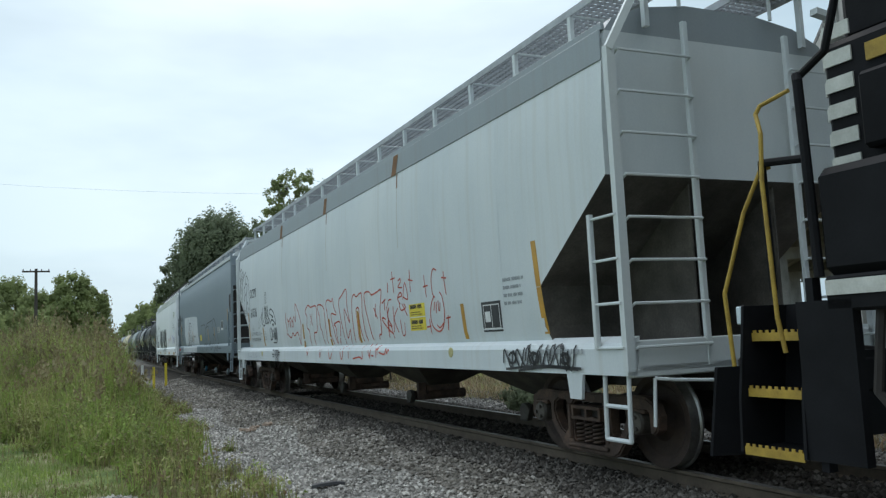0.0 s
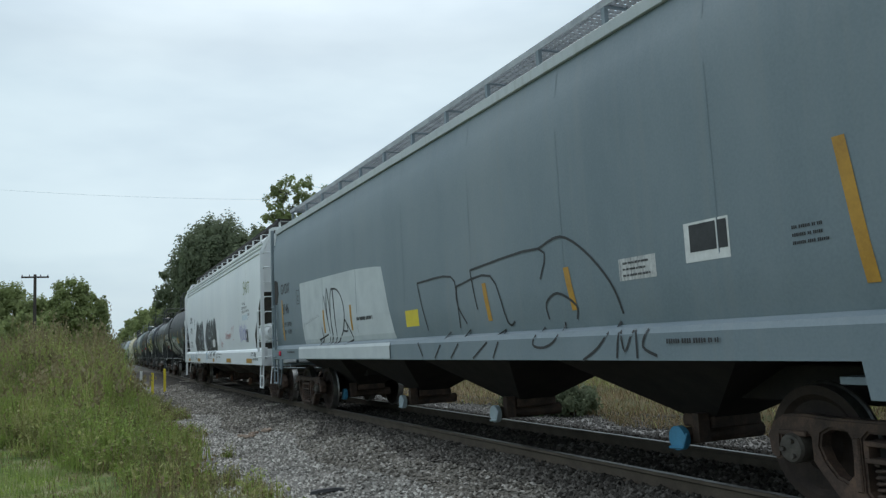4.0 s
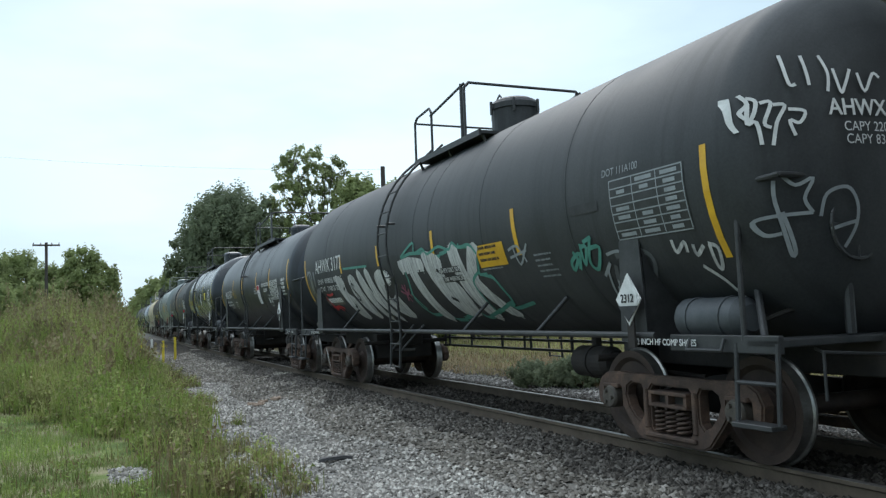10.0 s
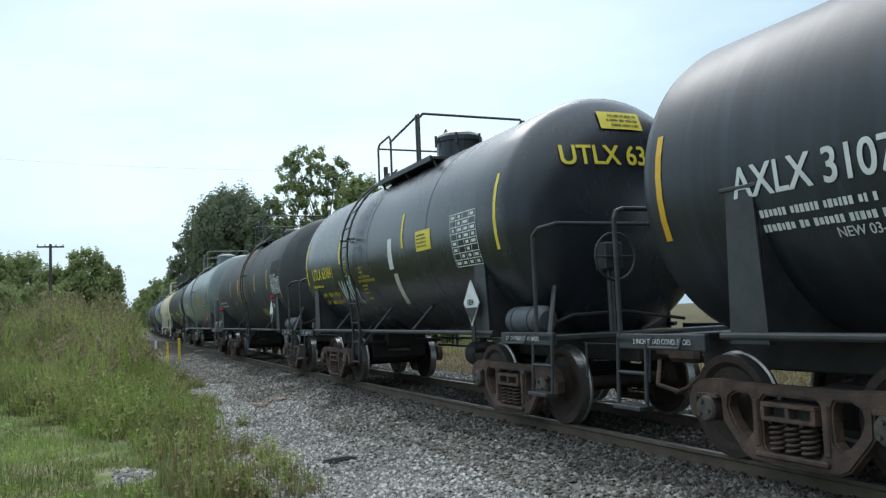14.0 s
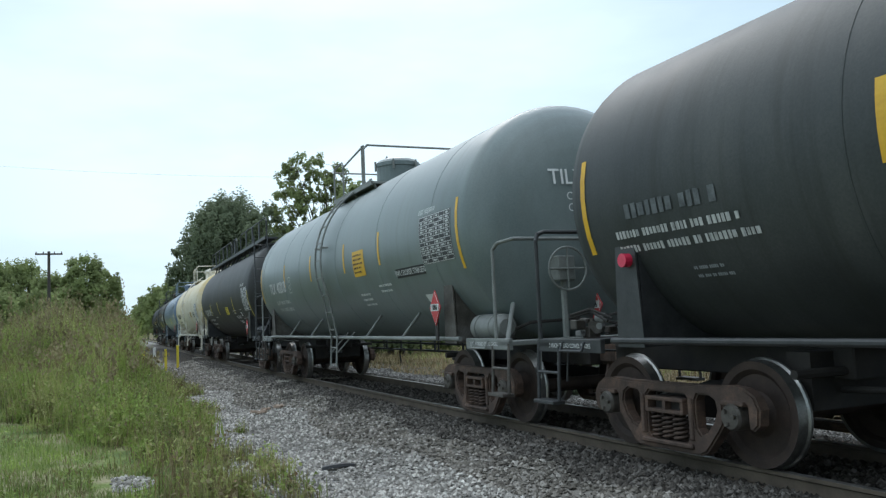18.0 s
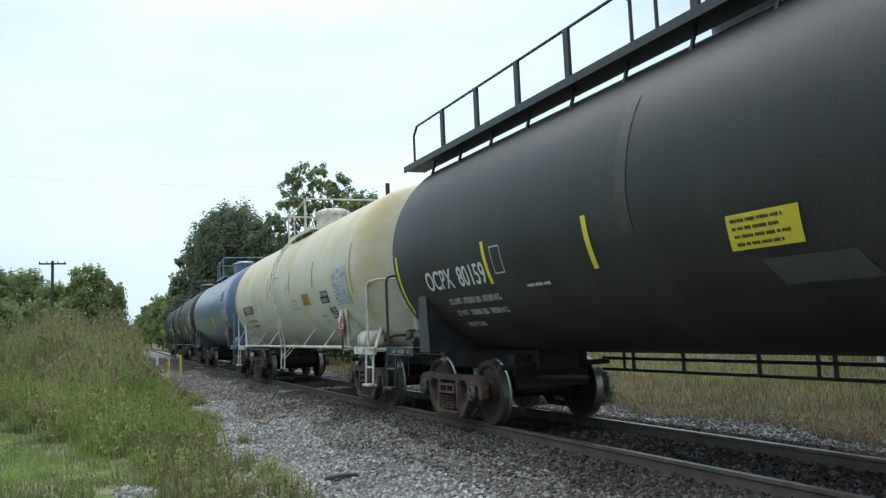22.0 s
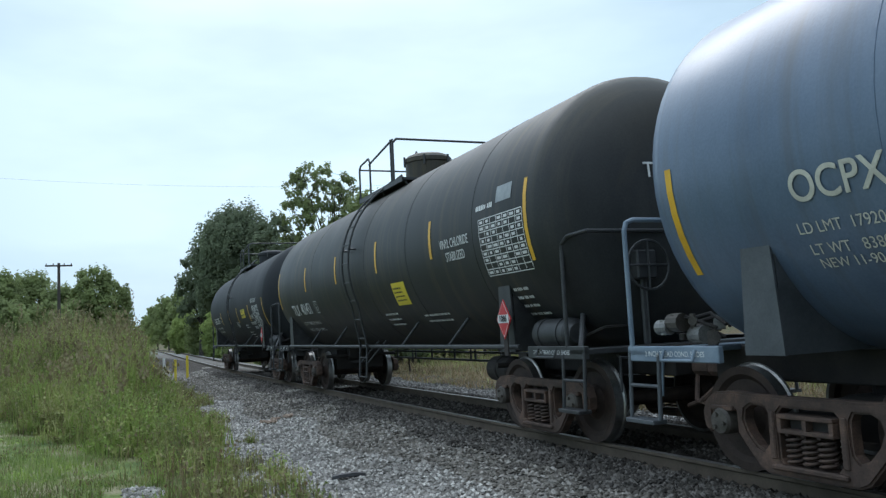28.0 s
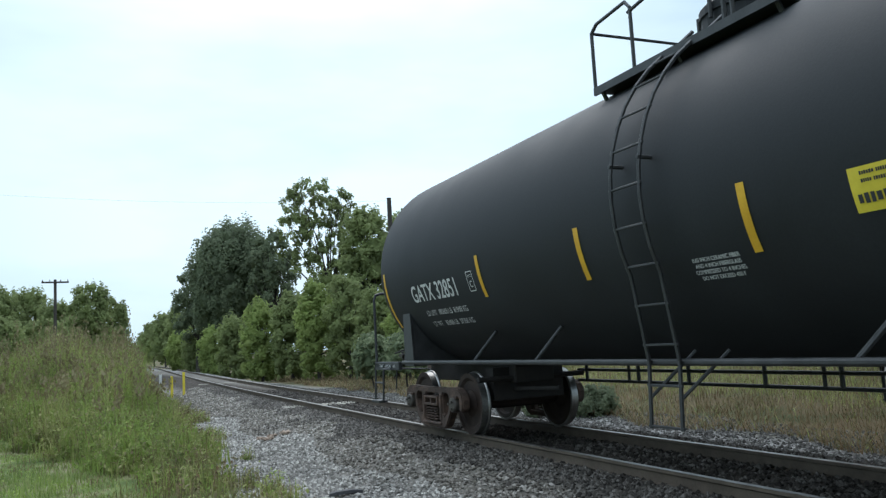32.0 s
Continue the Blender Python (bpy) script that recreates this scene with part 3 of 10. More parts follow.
# ---------------------------------------------------------------- lettering and decals
def text_flat(body, h, fat=0.0, wide=1.0):
    """A flat mesh of the words, in the built-in font; h is the height of its capitals. Fat letters are struck several times, a hair apart."""
    cu = bpy.data.curves.new("lettering", "FONT")
    cu.body, cu.size, cu.align_x, cu.align_y = body, h / 0.69, "CENTER", "CENTER"
    cu.fill_mode = "FRONT"
    ob = new("lettering", cu)
    me = bpy.data.meshes.new_from_object(ob.evaluated_get(bpy.context.evaluated_depsgraph_get()))
    bpy.data.objects.remove(ob)
    bpy.data.curves.remove(cu)
    verts = [(v.co.x * wide, v.co.y) for v in me.vertices]
    faces = [tuple(p.vertices) for p in me.polygons]
    bpy.data.meshes.remove(me)
    fat *= 0.65
    strikes = [(0, 0)] if fat <= 0 else [(-fat, -fat * 0.7), (fat, -fat * 0.7), (-fat, fat * 0.7), (fat, fat * 0.7)]
    vs, fs = [], []
    for k, (dx, dy) in enumerate(strikes):
        n = len(vs)
        vs += [(x + dx, y + dy, 0.0008 * k) for x, y in verts]
        fs += [tuple(q + n for q in f) for f in faces]
    me = bpy.data.meshes.new("lettering")
    me.from_pydata(vs, [], fs)
    return me


class Tube:
    """The near side of a tank: (y, z) to a place just proud of its skin."""
    def __init__(self, R, zc):
        self.R, self.zc = R, zc

    def put(self, y0, z0, dx, dy, lift):
        a = math.asin(max(-1, min(1, (z0 - self.zc) / self.R))) + dy / self.R
        r = self.R + 0.85 * lift
        return Vector((-r * math.cos(a), y0 - dx, self.zc + r * math.sin(a)))


class Wall:
    """The near side of a hopper car."""
    def __init__(self, xs, k_len=1.0, near=1.0):
        self.xs, self.k_len, self.near = xs, k_len, near

    def put(self, y0, z0, dx, dy, lift):
        z = z0 + dy
        return Vector((-self.xs(z) - self.near * min(lift, 0.016 / self.near), y0 * self.k_len - dx, z))


class End:
    """The leading end of a car: y0 is taken across it, in metres to the right."""
    def __init__(self, ys):
        self.ys = ys

    def put(self, x0, z0, dx, dy, lift):
        return Vector((x0 + dx, self.ys(x0 + dx, z0 + dy) - lift - 0.018, z0 + dy))


def words(car, surf, body, y, z, h, mat, fat=0.006, wide=0.9, lift=0.009, tilt=0.0, name="lettering"):
    me = text_flat(body, h, fat, wide)
    c, s = math.cos(tilt), math.sin(tilt)
    for v in me.vertices:
        v.co = surf.put(y, z, v.co.x * c - v.co.y * s, v.co.x * s + v.co.y * c, lift + v.co.z)
    me.materials.append(mat)
    ob = new(name, me)
    ob.parent = car
    return ob


def sheet_bm(bm, surf, y, z, w, h, lift, thick=0.004, nx=2, ny=5, skew=0.0):
    vs = [[bm.verts.new(surf.put(y, z, w * (i / nx - 0.5) + skew * (j / ny - 0.5), h * (j / ny - 0.5), lift)) for i in range(nx + 1)] for j in range(ny + 1)]
    for j in range(ny):
        for i in range(nx):
            bm.faces.new((vs[j][i], vs[j][i + 1], vs[j + 1][i + 1], vs[j + 1][i]))


def patch(car, surf, y, z, w, h, mat, name="decal", lift=0.006, label="", skew=0.0):
    bm = bmesh.new()
    sheet_bm(bm, surf, y, z, w, h, lift, skew=skew)
    return part(name, bm, mat, car, label)


def bars(car, surf, y, z, w, rows, mat, rh=0.035, gap=0.03, lift=0.009, seed=0, name="small_print"):
    """Small writing too fine to read: rows of short bars, one for each letter, in words."""
    rng = random.Random(seed + int(w * 100) + rows)
    bm = bmesh.new()
    lh = rh * 0.8
    for r in range(rows):
        zz = (rows / 2 - 0.5 - r) * (rh + gap)
        x, end = -w / 2, w / 2 - rng.uniform(0, 0.25) * w
        while x < end:
            for _ in range(rng.randrange(2, 8)):
                q = lh * rng.uniform(0.4, 0.62)
                hh = lh * rng.choice((1.0, 1.0, 0.85))
                if x + q > end:
                    break
                sheet_bm(bm, surf, y - (x + q / 2), z + zz, q, hh, lift, nx=1, ny=1)
                x += q + lh * 0.2
            x += lh * 0.55
    return tagged(part(name, bm, mat, car), kind="stuff")


def table(car, surf, y, z, w, h, cols, rows, ink, back=None, name="data_table", seed=1):
    """A stencilled table: ruled lines with small marks in its cells."""
    rng = random.Random(seed)
    if back is not None:
        patch(car, surf, y, z, w * 1.03, h * 1.04, back, "table_ground", 0.005)
    bm = bmesh.new()
    t = 0.012
    for i in range(cols + 1):
        sheet_bm(bm, surf, y - w * (i / cols - 0.5), z, t, h, 0.009, nx=1, ny=4)
    for j in range(max(rows, 1) + 1):
        sheet_bm(bm, surf, y, z + h * (j / max(rows, 1) - 0.5), w, t, 0.009, nx=4, ny=1)
    for i in range(cols):
        for j in range(rows):
            if cols * rows > 1 and rng.random() < 0.75:
                sheet_bm(bm, surf, y - w * ((i + 0.5) / cols - 0.5), z + h * ((j + 0.5) / rows - 0.5), w / cols * rng.uniform(0.35, 0.7), h / rows * 0.45, 0.009, nx=1, ny=1)
    return part(name, bm, ink, car)


def strokes(car, surf, lines, mat, wid=0.05, lift=0.008, name="graffiti", label="", k=6):
    """Hand-sprayed lines: each a list of (y, z), rounded into a smooth ribbon."""
    for ln in lines:
        bm = bmesh.new()
        pts = []
        n = len(ln)
        for i in range(n - 1):
            p0, p1, p2, p3 = (Vector(ln[max(0, min(n - 1, i + d))]) for d in (-1, 0, 1, 2))
            for q in range(k):
                t = q / k
                pts.append(0.5 * ((2 * p1) + (p2 - p0) * t + (2 * p0 - 5 * p1 + 4 * p2 - p3) * t * t + (3 * p1 - p0 - 3 * p2 + p3) * t ** 3))
        pts.append(Vector(ln[-1]))
        prev = None
        for i, p in enumerate(pts):
            d = (pts[min(i + 1, len(pts) - 1)] - pts[max(i - 1, 0)])
            if d.length < 1e-6:
                continue
            nrm = Vector((-d.y, d.x)).normalized() * wid / 2
            a = bm.verts.new(surf.put(p.x + nrm.x, p.y + nrm.y, 0, 0, lift))
            b = bm.verts.new(surf.put(p.x - nrm.x, p.y - nrm.y, 0, 0, lift))
            if prev:
                bm.faces.new((prev[0], a, b, prev[1]))
            prev = (a, b)
        part(name, bm, mat, car, label)


def rounded(ln, k, closed=False):
    """A smooth line through the points."""
    n = len(ln)
    pts = []
    for i in range(n if closed else n - 1):
        p0, p1, p2, p3 = (Vector(ln[(i + d) % n] if closed else ln[max(0, min(n - 1, i + d))]) for d in (-1, 0, 1, 2))
        for q in range(k):
            t = q / k
            pts.append(0.5 * ((2 * p1) + (p2 - p0) * t + (2 * p0 - 5 * p1 + 4 * p2 - p3) * t * t + (3 * p1 - p0 - 3 * p2 + p3) * t ** 3))
    return pts if closed else pts + [Vector(ln[-1])]


def blot(car, surf, pts, mat, lift=0.006, name="graffiti_fill", label="", grow=0.0, soft=3):
    """A filled sprayed shape from its outline, laid down in narrow bands that follow the surface."""
    ring = rounded(pts, soft, True) if soft > 1 else [Vector(p) for p in pts]
    if grow:
        area = sum(p.x * q.y - q.x * p.y for p, q in zip(ring, ring[1:] + ring[:1]))
        sg = 1 if area > 0 else -1
        moved = []
        for i, p in enumerate(ring):
            d = (ring[(i + 1) % len(ring)] - ring[i - 1])
            moved.append(p + Vector((d.y, -d.x)).normalized() * grow * sg if d.length > 1e-6 else p)
        ring = moved
    lo, hi = min(p.y for p in ring), max(p.y for p in ring)
    n = max(4, int((hi - lo) / 0.03))

    def cuts(z):
        r = []
        for p, q in zip(ring, ring[1:] + ring[:1]):
            if (p.y <= z) != (q.y <= z):
                r.append(p.x + (q.x - p.x) * (z - p.y) / (q.y - p.y))
        return sorted(r)
    bm = bmesh.new()
    e = 1e-4
    for j in range(n):
        za, zb = lo + (hi - lo) * j / n + e, lo + (hi - lo) * (j + 1) / n - e
        ca, cb = cuts(za), cuts(zb)
        if len(ca) != len(cb):
            ca = cb = cuts((za + zb) / 2)
        for i in range(0, len(ca) - 1, 2):
            bm.faces.new([bm.verts.new(surf.put(y, z, 0, 0, lift)) for y, z in ((ca[i], za), (ca[i + 1], za), (cb[i + 1], zb), (cb[i], zb))])
    bmesh.ops.remove_doubles(bm, verts=bm.verts, dist=0.0008)
    return part(name, bm, mat, car, label)


def scrawl(y, z, n, w, h, seed):
    """A hasty sprayed tag that cannot be read: sharp zigzags that cross one another, with a loop and a dash."""
    rng = random.Random(seed)
    out = []
    for i in range(0, n, 2):
        y0 = y - i * w
        ln = [(y0 + 0.3 * w, z + rng.uniform(0.2, 0.5) * h)]
        for k in range(5):
            ln.append((y0 - (0.4 * k + rng.uniform(-0.2, 0.1)) * w, z + (rng.uniform(0.8, 1.2) if k % 2 == 0 else rng.uniform(-0.1, 0.25)) * h))
        out.append(ln)
        c, r = y0 - rng.uniform(0.4, 1.2) * w, rng.uniform(0.25, 0.4)
        out.append([(c + r * w * math.cos(a), z + h * (0.5 + r * math.sin(a) * 0.9)) for a in (0.3, 1.5, 2.8, 4.1, 5.3, 6.4)])
    out.append([(y + 0.1 * w, z - 0.12 * h), (y - n * w * 0.5, z + 0.1 * h), (y - n * w, z + 0.02 * h)])
    return out


LETTERS = dict(
    B=[(0, 1), (0.45, 1), (0.72, 0.86), (0.62, 0.62), (0.95, 0.5), (1, 0.25), (0.8, 0), (0.3, 0.04), (0.15, 0.4)],
    O=[(0.25, 1), (0.7, 0.95), (0.95, 0.6), (0.98, 0.2), (0.75, 0), (0.4, 0.05), (0.1, 0.4), (0.05, 0.8)],
    N=[(0, 1), (0.3, 1), (0.58, 0.5), (0.55, 1), (0.86, 1), (1, 0), (0.7, 0), (0.42, 0.42), (0.42, 0), (0.12, 0.02)],
    G=[(0.1, 0.9), (0.5, 1), (0.95, 0.9), (0.9, 0.68), (0.5, 0.7), (0.38, 0.42), (0.6, 0.25), (0.6, 0.42), (0.95, 0.45), (0.95, 0.05), (0.5, 0), (0.1, 0.22), (0, 0.6)],
    T=[(0, 1), (1, 0.95), (0.95, 0.72), (0.68, 0.74), (0.76, 0), (0.4, 0), (0.36, 0.72), (0.03, 0.75)],
    K=[(0, 1), (0.35, 1), (0.38, 0.62), (0.7, 1), (1, 0.95), (0.62, 0.52), (1, 0.02), (0.68, 0), (0.4, 0.38), (0.36, 0), (0.04, 0)])


def fat_letters(car, surf, body, y, z, h, steps, mat, lift):
    """Fat sprayed letters side by side, leaning, each with its own width."""
    for ch, w in zip(body, steps):
        blot(car, surf, [(y - u * (w - 0.05) - 0.14 * (1 - v), z + v * h) for u, v in LETTERS[ch]], mat, lift, label="silver sprayed fat letter", soft=2)
        y -= w


def placard(car, y, z, number, x=-1.5, col="red", d=0.3):
    """A diamond hazard placard in its metal holder."""
    bm = bmesh.new()
    poly(bm, [(x, y + d * 0.78, z), (x, y, z + d), (x, y - d * 0.78, z), (x, y, z - d)][::-1], (0.012, 0, 0))
    p = part("placard", bm, M["red"] if col == "red" else M["white"], car, "diamond hazard placard")
    if col == "red":
        bm = bmesh.new()
        e = d * 0.9
        poly(bm, [(x - 0.002, y + e * 0.78, z), (x - 0.002, y, z + e), (x - 0.002, y - e * 0.78, z), (x - 0.002, y, z - e)][::-1], (0.003, 0, 0))
        part("placard_line", bm, M["white"], p)
    bm = bmesh.new()
    e = d * 0.86
    poly(bm, [(x - 0.004, y + e * 0.78, z), (x - 0.004, y, z + e), (x - 0.004, y - e * 0.78, z), (x - 0.004, y, z - e)][::-1], (0.003, 0, 0))
    part("placard_face", bm, M["red"] if col == "red" else M["white"], p)
    if col != "red":
        bm = bmesh.new()
        poly(bm, [(x - 0.009, y + e * 0.72, z - 0.06), (x - 0.009, y - e * 0.72, z - 0.06), (x - 0.009, y, z - e)], (0.003, 0, 0))
        part("placard_foot", bm, M["ink"], p)
    bm = bmesh.new()
    poly(bm, [(x - 0.008, y + 0.14, z - 0.045), (x - 0.008, y + 0.14, z + 0.055), (x - 0.008, y - 0.14, z + 0.055), (x - 0.008, y - 0.14, z - 0.045)], (0.003, 0, 0))
    part("number_panel", bm, M["white"], p)
    w = Wall(lambda q: -x)
    if number:
        words(p, w, number, y, z + 0.005, 0.075, M["ink"], 0.004, 0.9, 0.012)
    bm = bmesh.new()
    box(bm, (x + 0.012, y - 0.05, z - d - 0.2), (x + 0.03, y + 0.05, z + d * 0.6))
    part("placard_holder", bm, M["under"], car)
    return p


# ---------------------------------------------------------------- tank cars
def tank_paint(name, cols, rough=0.42, streak=None, top=None, run=(0.25, 4.0, 0.22), coat=0.0):
    """Weathered tank enamel: broad fading, streaks that run down the sides, a dusty bloom."""
    m = ramp_mat(name, cols, rough, 0.0, 1.1, 45, 0.06, (1.0, 0.8, 0.5), rough + 0.14)
    m.node_tree.nodes["Principled BSDF"].inputs["Specular IOR Level"].default_value = 0.36
    m.node_tree.nodes["Principled BSDF"].inputs["Coat Weight"].default_value = coat
    m.node_tree.nodes["Principled BSDF"].inputs["Coat Roughness"].default_value = 0.3
    if streak:
        n, l = m.node_tree.nodes, m.node_tree.links
        b = n["Principled BSDF"]
        src = b.inputs["Base Color"].links[0].from_socket
        tx = n.new("ShaderNodeTexCoord")
        mp_ = n.new("ShaderNodeMapping")
        mp_.inputs["Scale"].default_value = run
        nz = n.new("ShaderNodeTexNoise")
        nz.inputs["Scale"].default_value, nz.inputs["Detail"].default_value, nz.inputs["Roughness"].default_value = 1.6, 6, 0.6
        mr = n.new("ShaderNodeMapRange")
        mr.inputs["From Min"].default_value, mr.inputs["From Max"].default_value = 0.5, 0.78
        mr.inputs["To Max"].default_value = 0.75
        mx = n.new("ShaderNodeMixRGB")
        mx.inputs[2].default_value = (*streak, 1)
        l.new(tx.outputs["Object"], mp_.inputs["Vector"])
        l.new(mp_.outputs["Vector"], nz.inputs["Vector"])
        l.new(nz.outputs["Fac"], mr.inputs["Value"])
        fac = mr.outputs["Result"]
        if top:
            # staining that spreads from the crown down the shoulders
            sp = n.new("ShaderNodeSeparateXYZ")
            l.new(tx.outputs["Object"], sp.inputs[0])
            m2 = n.new("ShaderNodeMapRange")
            m2.inputs["From Min"].default_value, m2.inputs["From Max"].default_value = top[0], top[1]
            l.new(sp.outputs["Z"], m2.inputs["Value"])
            ad = n.new("ShaderNodeMath")
            ad.operation = "ADD"
            ad.use_clamp = True
            hf = n.new("ShaderNodeMath")
            hf.operation = "MULTIPLY"
            l.new(m2.outputs["Result"], hf.inputs[0])
            l.new(nz.outputs["Fac"], hf.inputs[1])
            l.new(fac, ad.inputs[0])
            l.new(hf.outputs["Value"], ad.inputs[1])
            fac = ad.outputs["Value"]
        l.new(fac, mx.inputs[0])
        l.new(src, mx.inputs[1])
        l.new(mx.outputs["Color"], b.inputs["Base Color"])
    return m


def tank_car(mid, half, R, yo, band, paint, fit, label, deck="dome", ladder=-0.4, pipe=True, rings=(), braces=(), stripes=(), bandz=None, tape=None, reservoir=True,
             platform=(0.9, -1.2), dome=(-0.5, 0.45, 0.5), end_tank=False, res_mat=None, rail_in=0.36, res_r=0.19, cradle=None, shoes=("2 INCH TREAD COND. SHOES", 0.045), post=0.0, link=True, dome_mat=None):
    """A tank on two trucks. fit: the steel of rails, ladders and decks. Distances run from the car's middle, towards the rear."""
    c = vehicle("tank_car", mid, label, "tank car")
    zc = R + 1.0
    surf = Tube(R, zc)
    tl = band + 0.12
    # shell: straight barrel with dished ends
    head = 0.58
    prof = []
    for k in range(9):
        a = k / 8 * math.pi / 2
        prof.append((-tl - head * math.cos(a), max(0.02, R * math.sin(a))))
    prof += [(-tl + tl * 2 * k / 12, R) for k in range(1, 12)]
    for k in range(8, -1, -1):
        a = k / 8 * math.pi / 2
        prof.append((tl + head * math.cos(a), max(0.02, R * math.sin(a))))
    bm = bmesh.new()
    lathe(bm, prof, 56)
    part("tank", bm, paint, c, smooth=True, at_=(0, yo, zc))
    # jacket seams
    for y in rings:
        bm = bmesh.new()
        lathe(bm, [(y - 0.012, R - 0.002), (y - 0.009, R + 0.004), (y + 0.009, R + 0.004), (y + 0.012, R - 0.002)], 56, close=False)
        part("jacket_seam", bm, paint, c, at_=(0, 0, zc))
    for s in (-1, 1):
        add_truck(c, s * half)
        coupler(c, s * (half + 1.75), s)
    ye = half + 1.72
    # stub sills, decks and cradles
    for s in (-1, 1):
        bm = bmesh.new()
        box(bm, (-0.33, s * (half - 1.5), 0.74), (0.33, s * (ye + 0.05), 1.08), 0.015)
        part("stub_sill", bm, M["under"], c)
        bm = bmesh.new()
        box(bm, (-1.42, s * (ye - 0.32), 1.03), (1.42, s * ye, 1.09), 0.008)
        box(bm, (-1.42, s * (half + 0.5), 0.98), (-1.36, s * ye, 1.12), 0.008)
        box(bm, (1.36, s * (half + 0.5), 0.98), (1.42, s * ye, 1.12), 0.008)
        part("end_deck", bm, fit, c)
        zt = zc - math.sqrt(max(0.01, R * R - 1.36 ** 2))
        for sx in (-1, 1):
            # the bolster's upright: two webs, a face plate and a cap under the tank's flank
            bm = bmesh.new()
            zk = zt + 0.3
            for dy in (-0.16, 0.16):
                poly(bm, [(sx * 0.3, s * half + dy, 1.05), (sx * 1.38, s * half + dy, 1.05), (sx * 1.40, s * half + dy, zk), (sx * 1.25, s * half + dy, zt), (sx * 0.8, s * half + dy, 1.25)], (0, 0.02, 0))
            poly(bm, [(sx * 1.40, s * half - 0.2, 1.05), (sx * 1.40, s * half + 0.2, 1.05), (sx * 1.415, s * half + 0.14, zk), (sx * 1.415, s * half - 0.14, zk)], (sx * 0.02, 0, 0))
            box(bm, (sx * 1.2, s * half - 0.2, zk), (sx * 1.45, s * half + 0.2, zk + 0.035), 0.008)
            bmesh.ops.recalc_face_normals(bm, faces=bm.faces)
            part("cradle", bm, fit if cradle is None else cradle, c)
        # handrail over the end
        bm = bmesh.new()
        yr = s * (ye - (rail_in if s < 0 else 0.05))
        yf = s * (ye - 0.03)
        tube(bm, [(-1.40, yr, 1.08), (-1.40, yr, 2.22), (-1.37, yr + (yf - yr) * 0.25, 2.3), (-1.28, yf, 2.33), (1.28, yf, 2.33), (1.37, yr + (yf - yr) * 0.25, 2.3), (1.40, yr, 2.22), (1.40, yr, 1.08)], 0.024)
        part("end_handrail", bm, fit, c)
        # sill steps and grab irons at both corners
        for sx in (-1, 1):
            bm = bmesh.new()
            y0, y1 = s * (ye - 0.02), s * (ye - 0.44)
            tube(bm, [(sx * 1.41, y0, 1.06), (sx * 1.44, y0, 0.46)], 0.02)
            tube(bm, [(sx * 1.44, y1, 0.46), (sx * 1.41, y1, 1.06)], 0.02)
            box(bm, (sx * 1.36, y0 - s * 0.005, 0.425), (sx * 1.52, y1 + s * 0.005, 0.465), 0.006)
            rod(bm, (sx * 1.425, y0, 0.76), (sx * 1.425, y1, 0.76), 0.018)
            part("sill_step", bm, fit if cradle is None else cradle, c)
            bm = bmesh.new()
            tube(bm, [(sx * 1.43, s * (ye - 0.55), 1.09), (sx * 1.47, s * (ye - 0.55), 1.0), (sx * 1.47, s * (ye - 0.95), 1.0), (sx * 1.43, s * (ye - 0.95), 1.09)], 0.014)
            part("grab_iron", bm, fit, c)
        bm = bmesh.new()
        tube(bm, [(-0.95, s * (ye - 0.1), 1.0), (-1.0, s * (ye + 0.02), 0.98), (-0.6, s * (ye + 0.05), 0.95), (0.1, s * (ye + 0.15), 0.9)], 0.014, 6)
        tube(bm, [(-1.0, s * (ye + 0.02), 0.98), (-1.02, s * (ye + 0.04), 0.62)], 0.014, 6)
        part("uncoupling_lever", bm, fit, c)
        words(c, Wall(lambda z: 1.42), shoes[0], s * (half + (1.05 if shoes[1] < 0.05 else 0.45)), 1.05, shoes[1], M["white"], 0.002 if shoes[1] > 0.05 else 0.0, 0.9, 0.012)
    # side pipes with their struts
    if pipe:
        for sx in (-1, 1):
            bm = bmesh.new()
            rod(bm, (sx * 1.41, -half - 0.3, 1.11), (sx * 1.41, half + 0.3, 1.11), 0.032, 10)
            part("side_pipe", bm, fit, c)
            for y in braces:
                bm = bmesh.new()
                z1 = zc - math.sqrt(R * R - 1.33 ** 2) + 0.14
                zt = min(z1, 1.5)
                xt = math.sqrt(max(0.01, R * R - (zt - zc) ** 2)) + 0.01
                rod(bm, (sx * 1.41, y, 1.12), (sx * xt, y - 0.24, zt), 0.024)
                part("strut", bm, fit, c)
    # train pipe and brake rods under the belly, with hangers
    bm = bmesh.new()
    for z, x in ((0.86, 0.95), (0.70, 0.95)):
        rod(bm, (x, -half + 1.2, z), (x, half - 1.2, z), 0.024)
    y = -half + 1.4
    k = 0
    while y < half - 1.3:
        rod(bm, (0.95, y, 1.1), (0.95, y, 0.68), 0.026)
        if k % 3 == 1:
            rod(bm, (0.95, y + 0.22, 1.1), (0.95, y + 0.22, 0.68), 0.022)
        y += 1.05 + 0.25 * (k % 2)
        k += 1
    part("brake_piping", bm, M["black_rail"], c)
    for s in (-1, 1):
        bm = bmesh.new()
        box(bm, (-0.6, s * (half - 1.05), 0.5), (0.6, s * (half - 1.3), 0.98))
        rod(bm, (-0.9, s * (half - 1.4), 0.82), (0.9, s * (half - 1.4), 0.82), 0.04)
        rod(bm, (-0.25, s * (half - 0.4), 0.62), (-0.25, s * (half - 2.6), 0.7), 0.03)
        part("brake_rigging", bm, M["under"], c)
